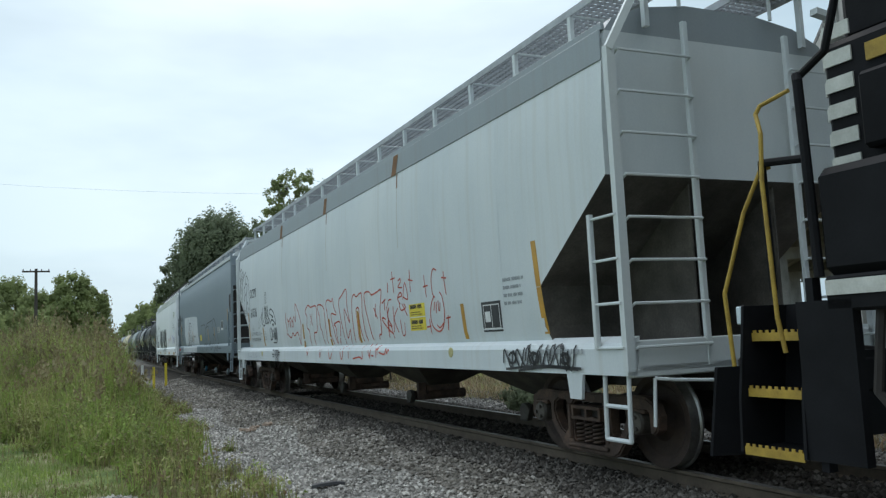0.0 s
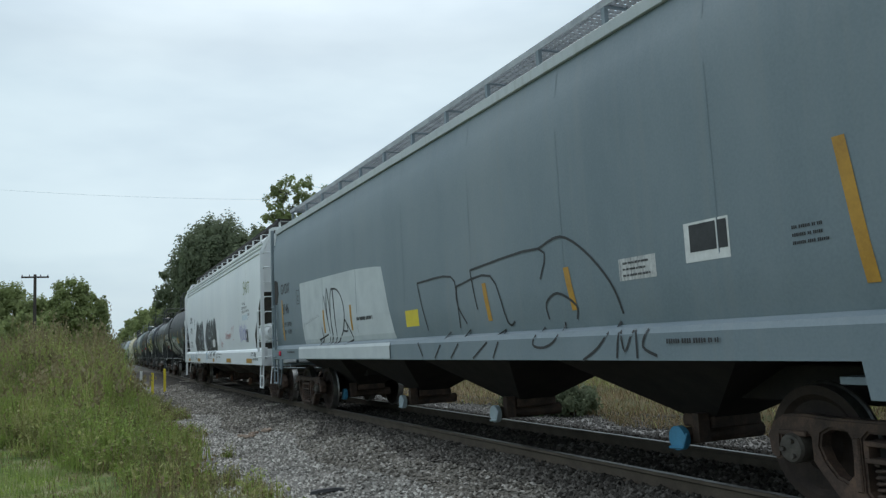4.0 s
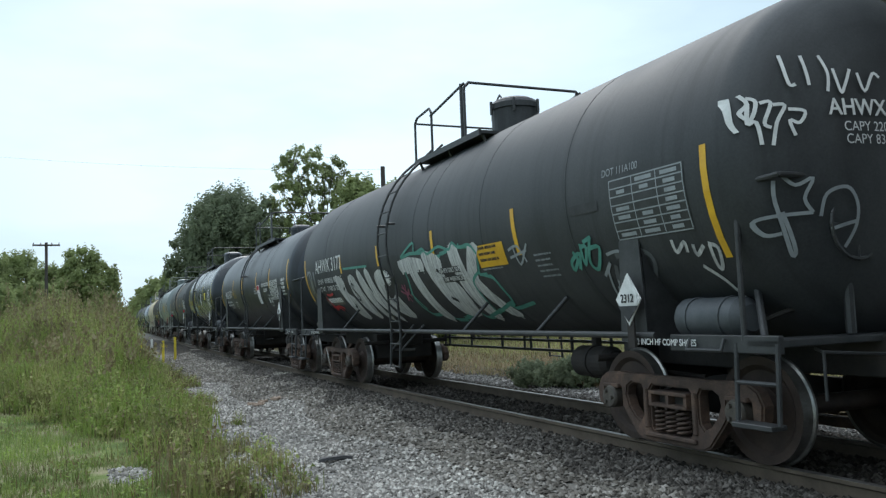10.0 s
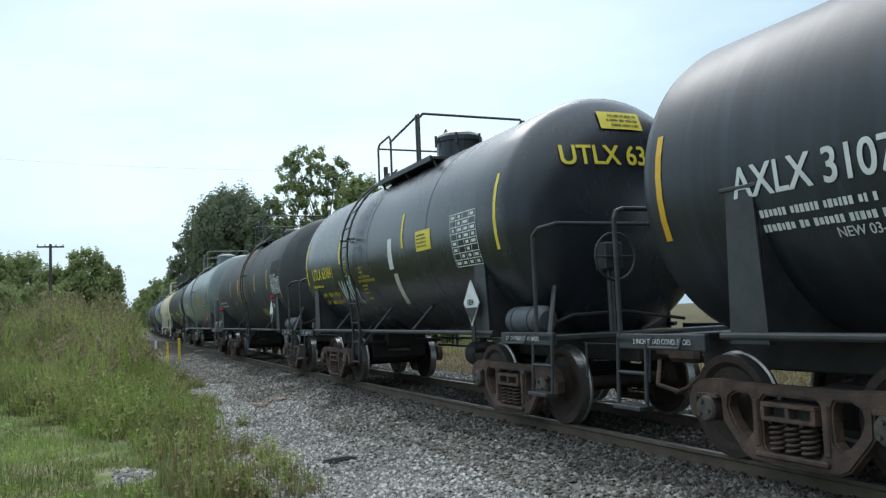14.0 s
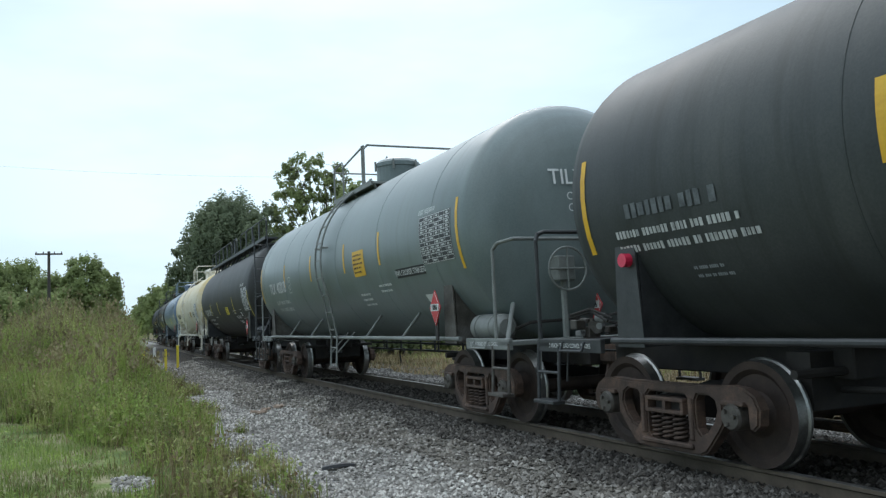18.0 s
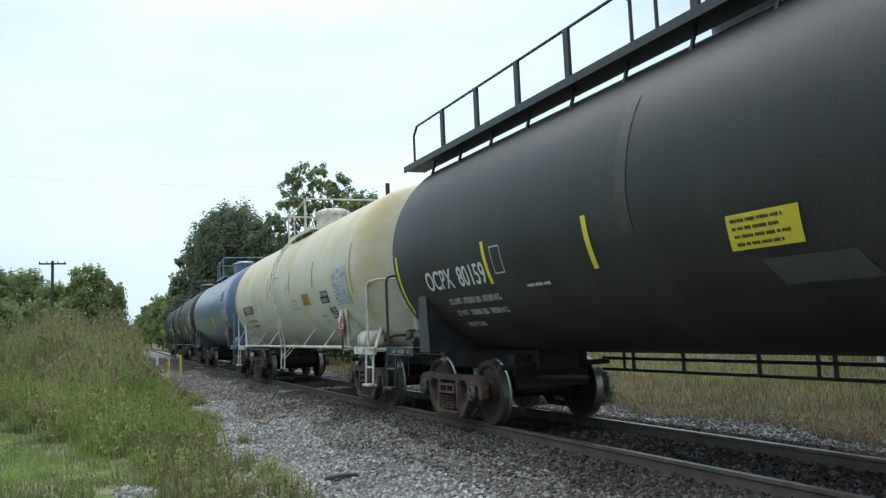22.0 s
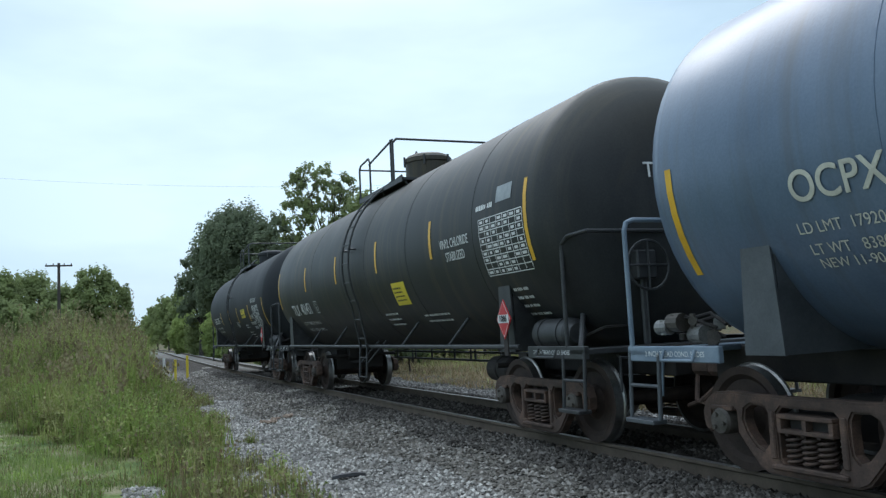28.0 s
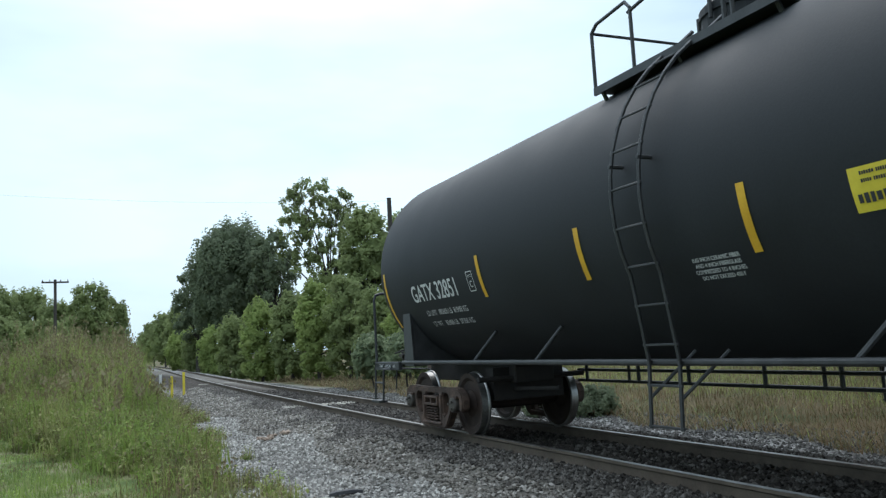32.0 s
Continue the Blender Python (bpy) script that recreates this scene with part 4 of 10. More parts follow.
    if reservoir:
        bm = bmesh.new()
        y0 = reservoir if isinstance(reservoir, float) else -half + 2.2
        lathe(bm, [(-0.4, res_r * 0.4), (-0.38, res_r * 0.75), (-0.3, res_r), (0.3, res_r), (0.38, res_r * 0.75), (0.4, res_r * 0.4)], 24)
        res = part("brake_reservoir", bm, res_mat or M["under"], c, at_=(-0.35, y0, 0.72))
        bm = bmesh.new()
        lathe(bm, [(-0.025, res_r), (-0.024, res_r + 0.014), (0.024, res_r + 0.014), (0.025, res_r)], 24)
        rod(bm, (0, 0, res_r), (0, 0, 0.48), 0.06)
        part("strap", bm, M["under"], res)
    if end_tank:
        bm = bmesh.new()
        yy = -half - 0.8
        disc(bm, (-1.16, yy, 1.25), (0, 1, 0), 0.175, 0.66, 22)
        disc(bm, (-1.16, yy - 0.37, 1.25), (0, 1, 0), 0.11, 0.08, 22, 0.175)
        disc(bm, (-1.16, yy + 0.37, 1.25), (0, 1, 0), 0.175, 0.08, 22, 0.11)
        for d in (-0.2, 0.2):
            disc(bm, (-1.16, yy + d, 1.25), (0, 1, 0), 0.185, 0.03, 22)
        part("air_reservoir", bm, fit_slate if fit is fit_black and mid < 30 else fit, c, smooth=True).data.set_sharp_from_angle(angle=0.6)
        # hand-brake wheel on the end
        bm = bmesh.new()
        bmesh.ops.create_circle(bm, radius=0.27, segments=20, matrix=Matrix.Translation((-0.55, -ye - 0.02, 1.95)) @ Matrix.Rotation(math.pi / 2, 4, "X"))
        es = list(bm.edges)
        vs = [(v.co.copy()) for v in bm.verts]
        bm.clear()
        for i in range(20):
            rod(bm, vs[i], vs[(i + 1) % 20], 0.016, 6)
        for i in (0, 5, 10, 15):
            rod(bm, vs[i], (-0.55, -ye - 0.02, 1.95), 0.012, 6)
        box(bm, (-0.68, -ye + 0.0, 1.8), (-0.42, -ye + 0.2, 2.12), 0.02)
        rod(bm, (-0.55, -ye + 0.1, 1.1), (-0.55, -ye + 0.1, 1.85), 0.04)
        part("hand_brake", bm, fit, c)
        rv = random.Random(int(mid * 10))
        for i in range(9):
            bm = bmesh.new()
            p0 = Vector((rv.uniform(-1.15, -0.6), ye - rv.uniform(0.15, 0.6), rv.uniform(1.16, 1.34)))
            d0 = Vector((rv.uniform(0.03, 0.09), rv.uniform(0.03, 0.09), rv.uniform(0.03, 0.08)))
            if rv.random() < 0.5:
                box(bm, p0 - d0, p0 + d0, 0.012)
            else:
                disc(bm, p0, (rv.choice((0, 1)), 1, 0), d0.x, 0.16, 12)
                disc(bm, p0, (0, 0, 1), d0.x * 0.7, 0.14, 10)
            part("brake_valve", bm, M["valve_pale"] if i % 3 == 1 and fit is not fit_white else M["bearing"], c, "greasy brake valve casting")
        for _ in range(4):
            bm = bmesh.new()
            p0 = Vector((rv.uniform(-1.2, -0.6), ye - 0.2, rv.uniform(1.15, 1.4)))
            tube(bm, [p0, p0 + Vector((0.1, -0.25, 0.06)), p0 + Vector((rv.uniform(-0.1, 0.3), -0.5, -0.05))], 0.016, 6)
            part("brake_pipe", bm, M["under"], c)
        bm = bmesh.new()
        tube(bm, [(-1.1, -half - 1.1, 1.18), (-0.9, -half - 1.35, 1.3), (-0.2, -half - 1.4, 1.32), (0.7, -half - 1.35, 1.2)], 0.02, 6)
        part("brake_pipe", bm, M["under"], c)
        for dx in (-1, 1):
            bm = bmesh.new()
            rod(bm, (dx * 1.3, -ye + 0.25, 1.1), (dx * 0.7, -half - 0.75, 2.1), 0.03)
            part("end_strut", bm, fit, c)
    top = zc + R
    # ladder up the near side and the far one
    if ladder is not None:
        for sx in (-1, 1):
            rr = R + 0.14
            a0 = -0.42
            path = [(1.50, 0.53), (1.47, 1.12)] + [(rr * math.cos(a), zc + rr * math.sin(a)) for a in np.linspace(a0, 1.08, 12)]
            path += [(0.62, top + 0.1)]
            bm = bmesh.new()
            tube(bm, [(sx * x, ladder - 0.21, z) for x, z in path], 0.02, 6)
            lad = part("side_ladder", bm, fit, c)
            bm = bmesh.new()
            tube(bm, [(sx * x, ladder + 0.21, z) for x, z in path], 0.02, 6)
            part("stile", bm, fit, lad)
            # rungs at even rises
            ln = [0.0]
            for p, q in zip(path, path[1:]):
                ln.append(ln[-1] + math.dist(p, q))
            d = 0.02
            while d < ln[-1] - 0.1:
                i = max(j for j in range(len(ln)) if ln[j] <= d)
                f = (d - ln[i]) / (ln[i + 1] - ln[i])
                x, z = path[i][0] + f * (path[i + 1][0] - path[i][0]), path[i][1] + f * (path[i + 1][1] - path[i][1])
                bm = bmesh.new()
                rod(bm, (sx * x, ladder - 0.24, z), (sx * x, ladder + 0.24, z), 0.013, 6)
                part("rung", bm, fit, lad)
                d += 0.36
            for dy in (-0.21, 0.21):
                bm = bmesh.new()
                rod(bm, (sx * 1.41, ladder + dy, 1.11), (sx * 1.49, ladder + dy, 1.11), 0.02, 6)
                part("ladder_bracket", bm, fit, lad)
                bm = bmesh.new()
                rod(bm, (sx * R * 0.99, ladder + dy, zc + 0.3), (sx * (R + 0.14), ladder + dy, zc + 0.3), 0.02, 6)
                part("ladder_bracket", bm, fit, lad)
                bm = bmesh.new()
                rod(bm, (sx * 1.48, ladder + dy, 0.8), (sx * 1.2, ladder + dy - 0.32, 1.2), 0.016, 6)
                part("ladder_bracket", bm, fit, lad)
    if deck == "dome":
        y0, h_in, hh = dome
        bm = bmesh.new()
        rings_ = [(top - 0.2, h_in), (top + hh - 0.14, h_in), (top + hh - 0.13, h_in + 0.02), (top + hh - 0.05, h_in + 0.015), (top + hh + 0.0, h_in * 0.93), (top + hh + 0.04, h_in * 0.72), (top + hh + 0.055, h_in * 0.4)]
        prev = None
        for z, r in rings_:
            ring = [bm.verts.new((r * math.cos(2 * math.pi * i / 28), y0 + r * math.sin(2 * math.pi * i / 28), z)) for i in range(28)]
            if prev:
                for i in range(28):
                    bm.faces.new((prev[i], prev[(i + 1) % 28], ring[(i + 1) % 28], ring[i]))
            prev = ring
        bm.faces.new(prev)
        bmesh.ops.recalc_face_normals(bm, faces=bm.faces)
        cover = part("dome", bm, dome_mat or paint, c, smooth=False)
        for i in range(6):
            a = i * 1.047
            bm = bmesh.new()
            rod(bm, ((h_in + 0.045) * math.cos(a), y0 + (h_in + 0.045) * math.sin(a), top + hh - 0.22), ((h_in + 0.045) * math.cos(a), y0 + (h_in + 0.045) * math.sin(a), top + hh - 0.02), 0.022, 6)
            part("hinge_bolt", bm, fit, cover)
        bm = bmesh.new()
        tube(bm, [(-0.2, y0, top + hh + 0.03), (-0.2, y0 + 0.1, top + hh + 0.13), (-0.2, y0 + 0.25, top + hh + 0.03)], 0.014, 6)
        part("lid_handle", bm, fit, c)
        ya, yf = platform
        yb = yf - 0.5
        zd = top - 0.2
        bm = bmesh.new()
        for sx in (-1, 1):
            box(bm, (sx * 0.50, yb, zd), (sx * 1.02, ya, zd + 0.045))
            box(bm, (sx * 1.0, yb, zd - 0.03), (sx * 1.03, ya, zd + 0.055))
            for yy in (ya - 0.06, (ya + yb) / 2, yb + 0.06):
                rod(bm, (sx * 0.95, yy, zd), (sx * 0.9, yy, zc + math.sqrt(R * R - 0.81) - 0.02), 0.025, 6)
        box(bm, (-1.02, ya - 0.28, zd + 0.003), (1.02, ya, zd + 0.04))
        part("platform", bm, fit, c)
        z1 = zd + 0.86
        for x in (-1.0, 1.0):
            # the loop beside the ladder's head
            bm = bmesh.new()
            tube(bm, [(x, ya, zd), (x, ya, z1 - 0.18), (x, ya - 0.1, z1 - 0.11), (x, ya - 0.62, z1 - 0.07), (x, ya - 0.7, z1 - 0.16), (x, ya - 0.7, zd)], 0.02, 6)
            part("platform_rail", bm, fit, c)
            bm = bmesh.new()
            if post:
                box(bm, (x - 0.012, yf + 0.1 - post / 2, zd), (x + 0.012, yf + 0.1 + post / 2, z1 + 0.02))
            else:
                rod(bm, (x, yf + 0.1, zd), (x, yf + 0.1, z1), 0.024, 6)
            part("rail_post", bm, fit, c)
            if link:
                bm = bmesh.new()
                tube(bm, [(x, ya - 0.66, z1 - 0.2), (x, ya - 0.95, z1 - 0.16), (x, yf, z1 - 0.02)], 0.02, 6)
                part("platform_rail", bm, fit, c)
        # the rails across the car
        bm = bmesh.new()
        tube(bm, [(-1.0, yf, zd), (-1.0, yf, z1 - 0.08), (-0.92, yf, z1), (0.92, yf, z1), (1.0, yf, z1 - 0.08), (1.0, yf, zd)], 0.022, 6)
        part("platform_rail", bm, fit, c)
        bm = bmesh.new()
        rod(bm, (-1.0, ya, z1 - 0.18), (1.0, ya, z1 - 0.18), 0.018, 6)
        part("platform_rail", bm, fit, c)
    # bands and reflector stripes
    bz = zc - 0.35 if bandz is None else bandz
    tape = tape or M["yellow"]
    for y in (-band, band):
        patch(c, surf, y + yo, bz, 0.075, 0.95, tape, "reflector_band", 0.006)
    for y in stripes:
        z = bz + 0.1
        patch(c, surf, y, z, 0.085, 0.55, tape, "reflector_stripe", 0.006)
    c["zc"] = zc
    return c, surf, zc


def end_surf(R, zc, tl, yo):
    def ys(x, z):
        q = math.hypot(x, z - zc) / R
        return yo - tl - 0.58 * math.sqrt(max(0.0, 1 - min(1, q) ** 2))
    return End(ys)


BLACK = ((0.0105, 0.012, 0.015), (0.0195, 0.022, 0.0265), (0.031, 0.034, 0.039))
fit_black = M["black_rail"]
fit_white = ramp_mat("stained_white_steel", ((0.36, 0.31, 0.22), (0.56, 0.53, 0.45), (0.66, 0.64, 0.58)), 0.55, 0, 5, 50, 0.1)
fit_grey = ramp_mat("grey_green_steel", ((0.13, 0.135, 0.125), (0.23, 0.235, 0.22)), 0.55, 0, 3, 50, 0.1)
fit_blue = ramp_mat("blue_grey_steel", ((0.11, 0.15, 0.2), (0.2, 0.25, 0.3)), 0.55, 0, 3, 50, 0.1)
fit_slate = ramp_mat("slate_grey_steel", ((0.045, 0.05, 0.055), (0.085, 0.092, 0.1)), 0.55, 0, 3, 50, 0.1)


def build_tanks():
    W, K, Y = M["white"], M["ink"], M["yellow"]
    # 1: dark grey car with a long silver piece of spray paint
    p = tank_paint("dusty_charcoal_enamel", ((0.026, 0.028, 0.03), (0.043, 0.045, 0.047), (0.064, 0.066, 0.067)), 0.5, (0.015, 0.0155, 0.016))
    c, s, zc = tank_car(-27.52, 5.5, 1.53, -0.2, 6.47, p, fit_black, "dusty charcoal tank car with silver and teal spray paint", ladder=0.7, rings=(-4.6, -2.6, -0.9, -0.3, 4.6), braces=(3.85, -1.74, -3.7), stripes=(-3.45, -1.02, 1.38, 3.55),
                        platform=(0.73, -1.2), dome=(-0.9, 0.36, 0.5), end_tank=True, shoes=("2 INCH HF COMP SHOES", 0.055))
    words(c, s, "AHWX 3177", 4.45, 2.42, 0.27, W, 0.003)
    strokes(c, s, [[(6.11, 2.3), (6.04, 2.38), (5.95, 2.3), (5.93, 2.1), (5.97, 1.81)], [(5.97, 2.36), (5.86, 2.36), (5.81, 2.24), (5.86, 2.0), (5.82, 1.77)]], M["grey_ink"], 0.05, 0.009, label="pale grey sprayed loops", k=5)
    strokes(c, s, [[(6.1, 2.2), (6.06, 2.0), (5.99, 1.86), (5.73, 1.75)], [(6.12, 2.05), (6.0, 1.93), (5.9, 1.75)], [(6.0, 2.1), (5.95, 1.95), (5.93, 1.76)], [(5.86, 2.2), (5.88, 2.0), (5.84, 1.76)], [(5.8, 2.18), (5.83, 1.95), (5.78, 1.75)], [(5.63, 2.18), (5.68, 1.95), (5.8, 1.8)]], M["faded_spray"], 0.028, 0.012, label="dull yellow sprayed scribble", k=4)
    strokes(c, s, [[(5.61, 2.36), (5.62, 2.2), (5.66, 2.05)]], M["grey_ink"], 0.07, 0.008, label="faint pale sprayed smear")
    strokes(c, s, [[(5.97, 1.7), (5.82, 1.66), (5.7, 1.6)], [(5.97, 1.64), (5.88, 1.55), (5.78, 1.56)], [(5.92, 1.5), (5.8, 1.6), (5.72, 1.48)]], M["spray_green"], 0.02, 0.009, label="thin teal sprayed scrawl", k=4)
    words(c, s, "LD LMT  191900 LB  87050 KG", 4.5, 2.12, 0.105, W, 0.002)
    words(c, s, "LT WT    71100 LB  32250 KG", 4.5, 1.96, 0.105, W, 0.002)
    patch(c, s, 4.63, 1.69, 1.38, 0.16, M["beige_patch"], "paint_patch", 0.005, "beige overpainted strip")
    for i_ in range(11):
        patch(c, s, 5.1 - 0.085 * i_, 1.72, 0.06, 0.11, W, "worn_letter_block", 0.009)
    strokes(c, s, [[(5.2, 1.81), (5.1, 1.66), (4.95, 1.58), (4.7, 1.6), (4.45, 1.55)], [(5.05, 1.85), (4.85, 1.83), (4.6, 1.86)], [(5.12, 1.6), (4.98, 1.53), (4.8, 1.58), (4.6, 1.5)]], M["red"], 0.045, 0.011, label="dark red sprayed lines", k=4)
    words(c, Wall(lambda z: 1.125), "AHWX 3177", 5.96, 0.5, 0.07, W, 0.0, 0.9, 0.012, -0.95)
    patch(c, s, -2.74, 2.07, 0.74, 0.29, M["yellow"], "emergency_sticker", label="worn yellow emergency sticker")
    bars(c, s, -2.72, 2.1, 0.56, 3, K, 0.045, 0.03, 0.012)
    bars(c, s, -2.72, 1.91, 0.6, 1, M["grey_ink"], 0.03, 0.03)
    bars(c, s, -3.95, 1.87, 0.4, 5, M["grey_ink"], 0.03, 0.03)
    patch(c, s, -5.9, 2.28, 1.06, 0.58, M["black_rail"], "data_panel", 0.004, "worn dark data panel")
    table(c, s, -5.9, 2.28, 1.03, 0.55, 3, 7, M["grey_ink"])
    words(c, s, "DOT 111A100", -5.55, 2.64, 0.07, M["grey_ink"], 0.0)
    patch(c, s, -4.91, 2.36, 0.5, 0.1, K, "overpaint_patch")
    patch(c, s, -1.43, 1.97, 0.64, 0.09, K, "stencil_ground", 0.016)
    words(c, s, "FOR HTR COILS 150 PSI", -1.43, 1.97, 0.065, W, 0.002, 0.75, 0.02)
    patch(c, s, -1.43, 1.85, 0.66, 0.09, K, "stencil_ground", 0.016)
    words(c, s, "VENT TANK WHEN UNLOADING", -1.43, 1.85, 0.065, W, 0.002, 0.68, 0.02)
    strokes(c, s, [[(1.12 + 0.16 * math.cos(a), 2.0 + 0.13 * math.sin(a)), (1.12 - 0.16 * math.cos(a), 2.0 - 0.13 * math.sin(a))] for a in (0.1, 0.65, 1.2, 1.75, 2.3, 2.85)], W, 0.03, 0.02, label="white sprayed star", k=2)
    strokes(c, s, [[(0.78, 1.76), (0.55, 1.7), (0.42, 1.78)], [(0.6, 1.86), (0.58, 1.58)], [(0.48, 1.86), (0.7, 1.6)], [(0.44, 1.66), (0.66, 1.82)]], M["spray_pink"], 0.035, 0.012, label="pink sprayed star", k=3)
    fill = [(0.23, 2.24), (-0.3, 2.27), (-0.67, 2.25), (-1.08, 2.16), (-1.46, 2.2), (-1.89, 2.23), (-2.18, 2.19), (-2.31, 2.05), (-2.24, 1.91), (-2.25, 1.83), (-2.51, 1.8), (-2.59, 1.7), (-2.62, 1.49), (-2.24, 1.44), (-1.57, 1.31), (-1.46, 1.43), (-1.24, 1.4), (-0.71, 1.3), (-0.41, 1.31), (-0.25, 1.42), (0.17, 1.37), (0.38, 1.6), (0.21, 1.92)]
    blot(c, s, fill, M["spray_green"], 0.006, label="teal sprayed outline", grow=0.05)
    blot(c, s, fill, K, 0.008, label="black sprayed ground of the letters")
    fat_letters(c, s, "TBK", 0.42, 1.32, 0.93, (0.98, 0.95, 1.0), M["spray_silver"], 0.012)
    fill2 = [(4.04, 2.02), (3.67, 2.17), (2.9, 2.15), (2.18, 2.2), (1.7, 2.16), (1.13, 2.15), (1.19, 1.86), (1.57, 1.36), (1.96, 1.27), (2.73, 1.28), (3.82, 1.32), (4.17, 1.51), (4, 1.8)]
    blot(c, s, fill2, K, 0.006, label="dark sprayed outline", grow=0.04)
    fat_letters(c, s, "BONG", 4.1, 1.32, 0.84, (0.78, 0.66, 0.86, 0.78), M["spray_silver"], 0.012)
    strokes(c, s, [[(3.0, 1.95), (3.1, 2.0), (3.18, 1.92), (3.04, 1.82), (2.98, 1.72), (3.1, 1.68), (3.2, 1.74)], [(3.1, 2.06), (3.08, 1.62)]], K, 0.025, 0.02, label="small black sprayed sign", k=4)
    strokes(c, s, [[(3.62, 1.95), (3.72, 1.9)], [(3.5, 1.6), (3.64, 1.55)], [(-0.98, 2.0), (-1.1, 1.96)], [(-1.0, 1.6), (-1.16, 1.55)]], K, 0.05, 0.02, label="black sprayed gaps", k=3)
    strokes(c, s, [[(0.27, 2.27), (-0.3, 2.45), (-0.32, 2.29), (-0.65, 2.33), (-0.82, 2.24), (-1.24, 2.31), (-1.57, 2.24), (-1.72, 2.32), (-1.9, 2.24), (-2.22, 2.25), (-2.38, 2.12)], [(-2.24, 1.89), (-1.98, 1.78), (-1.98, 1.56), (-2, 1.38)], [(-2.62, 1.49), (-2.18, 1.4), (-1.67, 1.32)], [(-2.64, 1.49), (-2.6, 1.41), (-3.16, 1.47)], [(0.4, 1.71), (0.23, 1.46)], [(3.39, 2.29), (1.98, 2.25)], [(-4.54, 1.96), (-4.59, 1.89), (-4.44, 1.78), (-4.46, 1.87), (-4.66, 1.94), (-4.55, 1.78)], [(-4.72, 2.03), (-4.68, 1.82), (-4.81, 1.99), (-4.72, 2)], [(-4.92, 2.07), (-4.78, 1.84), (-4.87, 1.77), (-5.03, 1.97), (-4.83, 1.97)], [(-4.78, 2.04), (-4.94, 2.08)]], M["spray_green"], 0.04, 0.014, label="teal sprayed lines", k=4)
    strokes(c, s, [[(-4.9, 1.69), (-5.09, 1.81), (-5, 1.74)], [(-5.01, 1.76), (-4.9, 1.53), (-4.92, 1.48), (-5.01, 1.58)], [(-5.07, 1.64), (-5, 1.52), (-5.05, 1.52), (-5.14, 1.63)], [(-5.25, 1.68), (-5.16, 1.6), (-5.18, 1.56), (-5.11, 1.52)], [(-5.24, 1.57), (-5.33, 1.66), (-5.24, 1.6), (-5.25, 1.54)], [(-5.09, 1.89), (-5.29, 1.91), (-5.44, 1.85)], [(-3.21, 2.09), (-3.45, 2.12), (-3.56, 1.93)], [(-3.21, 2), (-3.63, 2.06)], [(-3.34, 2.13), (-3.4, 1.91), (-3.67, 2.13)]], M["grey_ink"], 0.03, 0.01, label="faint white sprayed tag", k=4)
    e = end_surf(1.53, zc, 6.59, -0.2)
    words(c, e, "AHWX 3177", -0.36, 2.85, 0.13, W, 0.004)
    words(c, e, "CAPY 22026 GALS", -0.32, 2.7, 0.075, W, 0.0)
    words(c, e, "CAPY 83423 LTRS", -0.32, 2.6, 0.075, W, 0.0)
    tags = ([[(-1.46, 2.97), (-1.48, 2.77), (-1.46, 2.68)], [(-1.41, 2.98), (-1.38, 2.9), (-1.43, 2.83), (-1.38, 2.77), (-1.33, 2.91), (-1.38, 2.95)], [(-1.38, 2.9), (-1.4, 2.74), (-1.35, 2.75), (-1.33, 2.57)], [(-1.31, 2.9), (-1.24, 2.9), (-1.3, 2.74), (-1.26, 2.7)], [(-1.23, 2.88), (-1.15, 2.87), (-1.22, 2.74), (-1.26, 2.56)], [(-1.13, 2.84), (-1.01, 2.82), (-1.06, 2.73), (-1.13, 2.75), (-1.1, 2.63)]],
            [[(-1.1, 3.29), (-1.09, 3.05), (-1.04, 3.04)], [(-0.95, 3.28), (-0.94, 3.13), (-0.94, 3.03)], [(-0.81, 3.28), (-0.77, 3.13), (-0.8, 2.98)], [(-0.72, 3.17), (-0.69, 2.98), (-0.65, 3.02), (-0.57, 3.17)], [(-0.51, 3.14), (-0.47, 2.99), (-0.36, 3.14), (-0.3, 3.11)]])
    for tag in tags:
        strokes(c, e, tag, W, 0.026, 0.01, label="white sprayed tag", k=4)
    strokes(c, e, [[(-1.22, 2.33), (-1.12, 2.25), (-0.99, 2.3), (-1.05, 2.15), (-0.98, 2.04)], [(-1.27, 2.29), (-1.25, 2.12), (-1.1, 1.75), (-1.07, 1.76), (-1.2, 2.05)], [(-0.98, 2.04), (-1.25, 2.02), (-1.36, 1.98), (-1.28, 1.88), (-1.18, 1.89)], [(-0.92, 2.01), (-0.88, 2.18), (-0.71, 2.23), (-0.62, 2.11), (-0.62, 1.94), (-0.7, 1.77)], [(-0.83, 1.91), (-0.7, 1.95), (-0.61, 1.97)]], M["grey_ink"], 0.028, 0.01, label="grey sprayed tag", k=4)
    strokes(c, s, [[(-6.09, 1.94), (-6.1, 1.83), (-6.24, 1.91), (-6.23, 1.82)], [(-6.33, 1.88), (-6.33, 1.79), (-6.45, 1.86)], [(-6.51, 1.87), (-6.6, 1.83), (-6.56, 1.7), (-6.5, 1.67), (-6.52, 1.86)], [(-6.33, 1.7), (-6.48, 1.57), (-6.55, 1.42)]], M["spray_silver"], 0.035, 0.01, label="white sprayed tag", k=4)
    strokes(c, s, [[(-5.22, 1.86), (-5.46, 1.9), (-5.7, 1.86), (-5.73, 1.74), (-5.5, 1.54), (-5.14, 1.45), (-5.04, 1.56), (-5.16, 1.78)]], M["spray_grey"], 0.05, 0.009, label="faint grey sprayed ring", k=5)
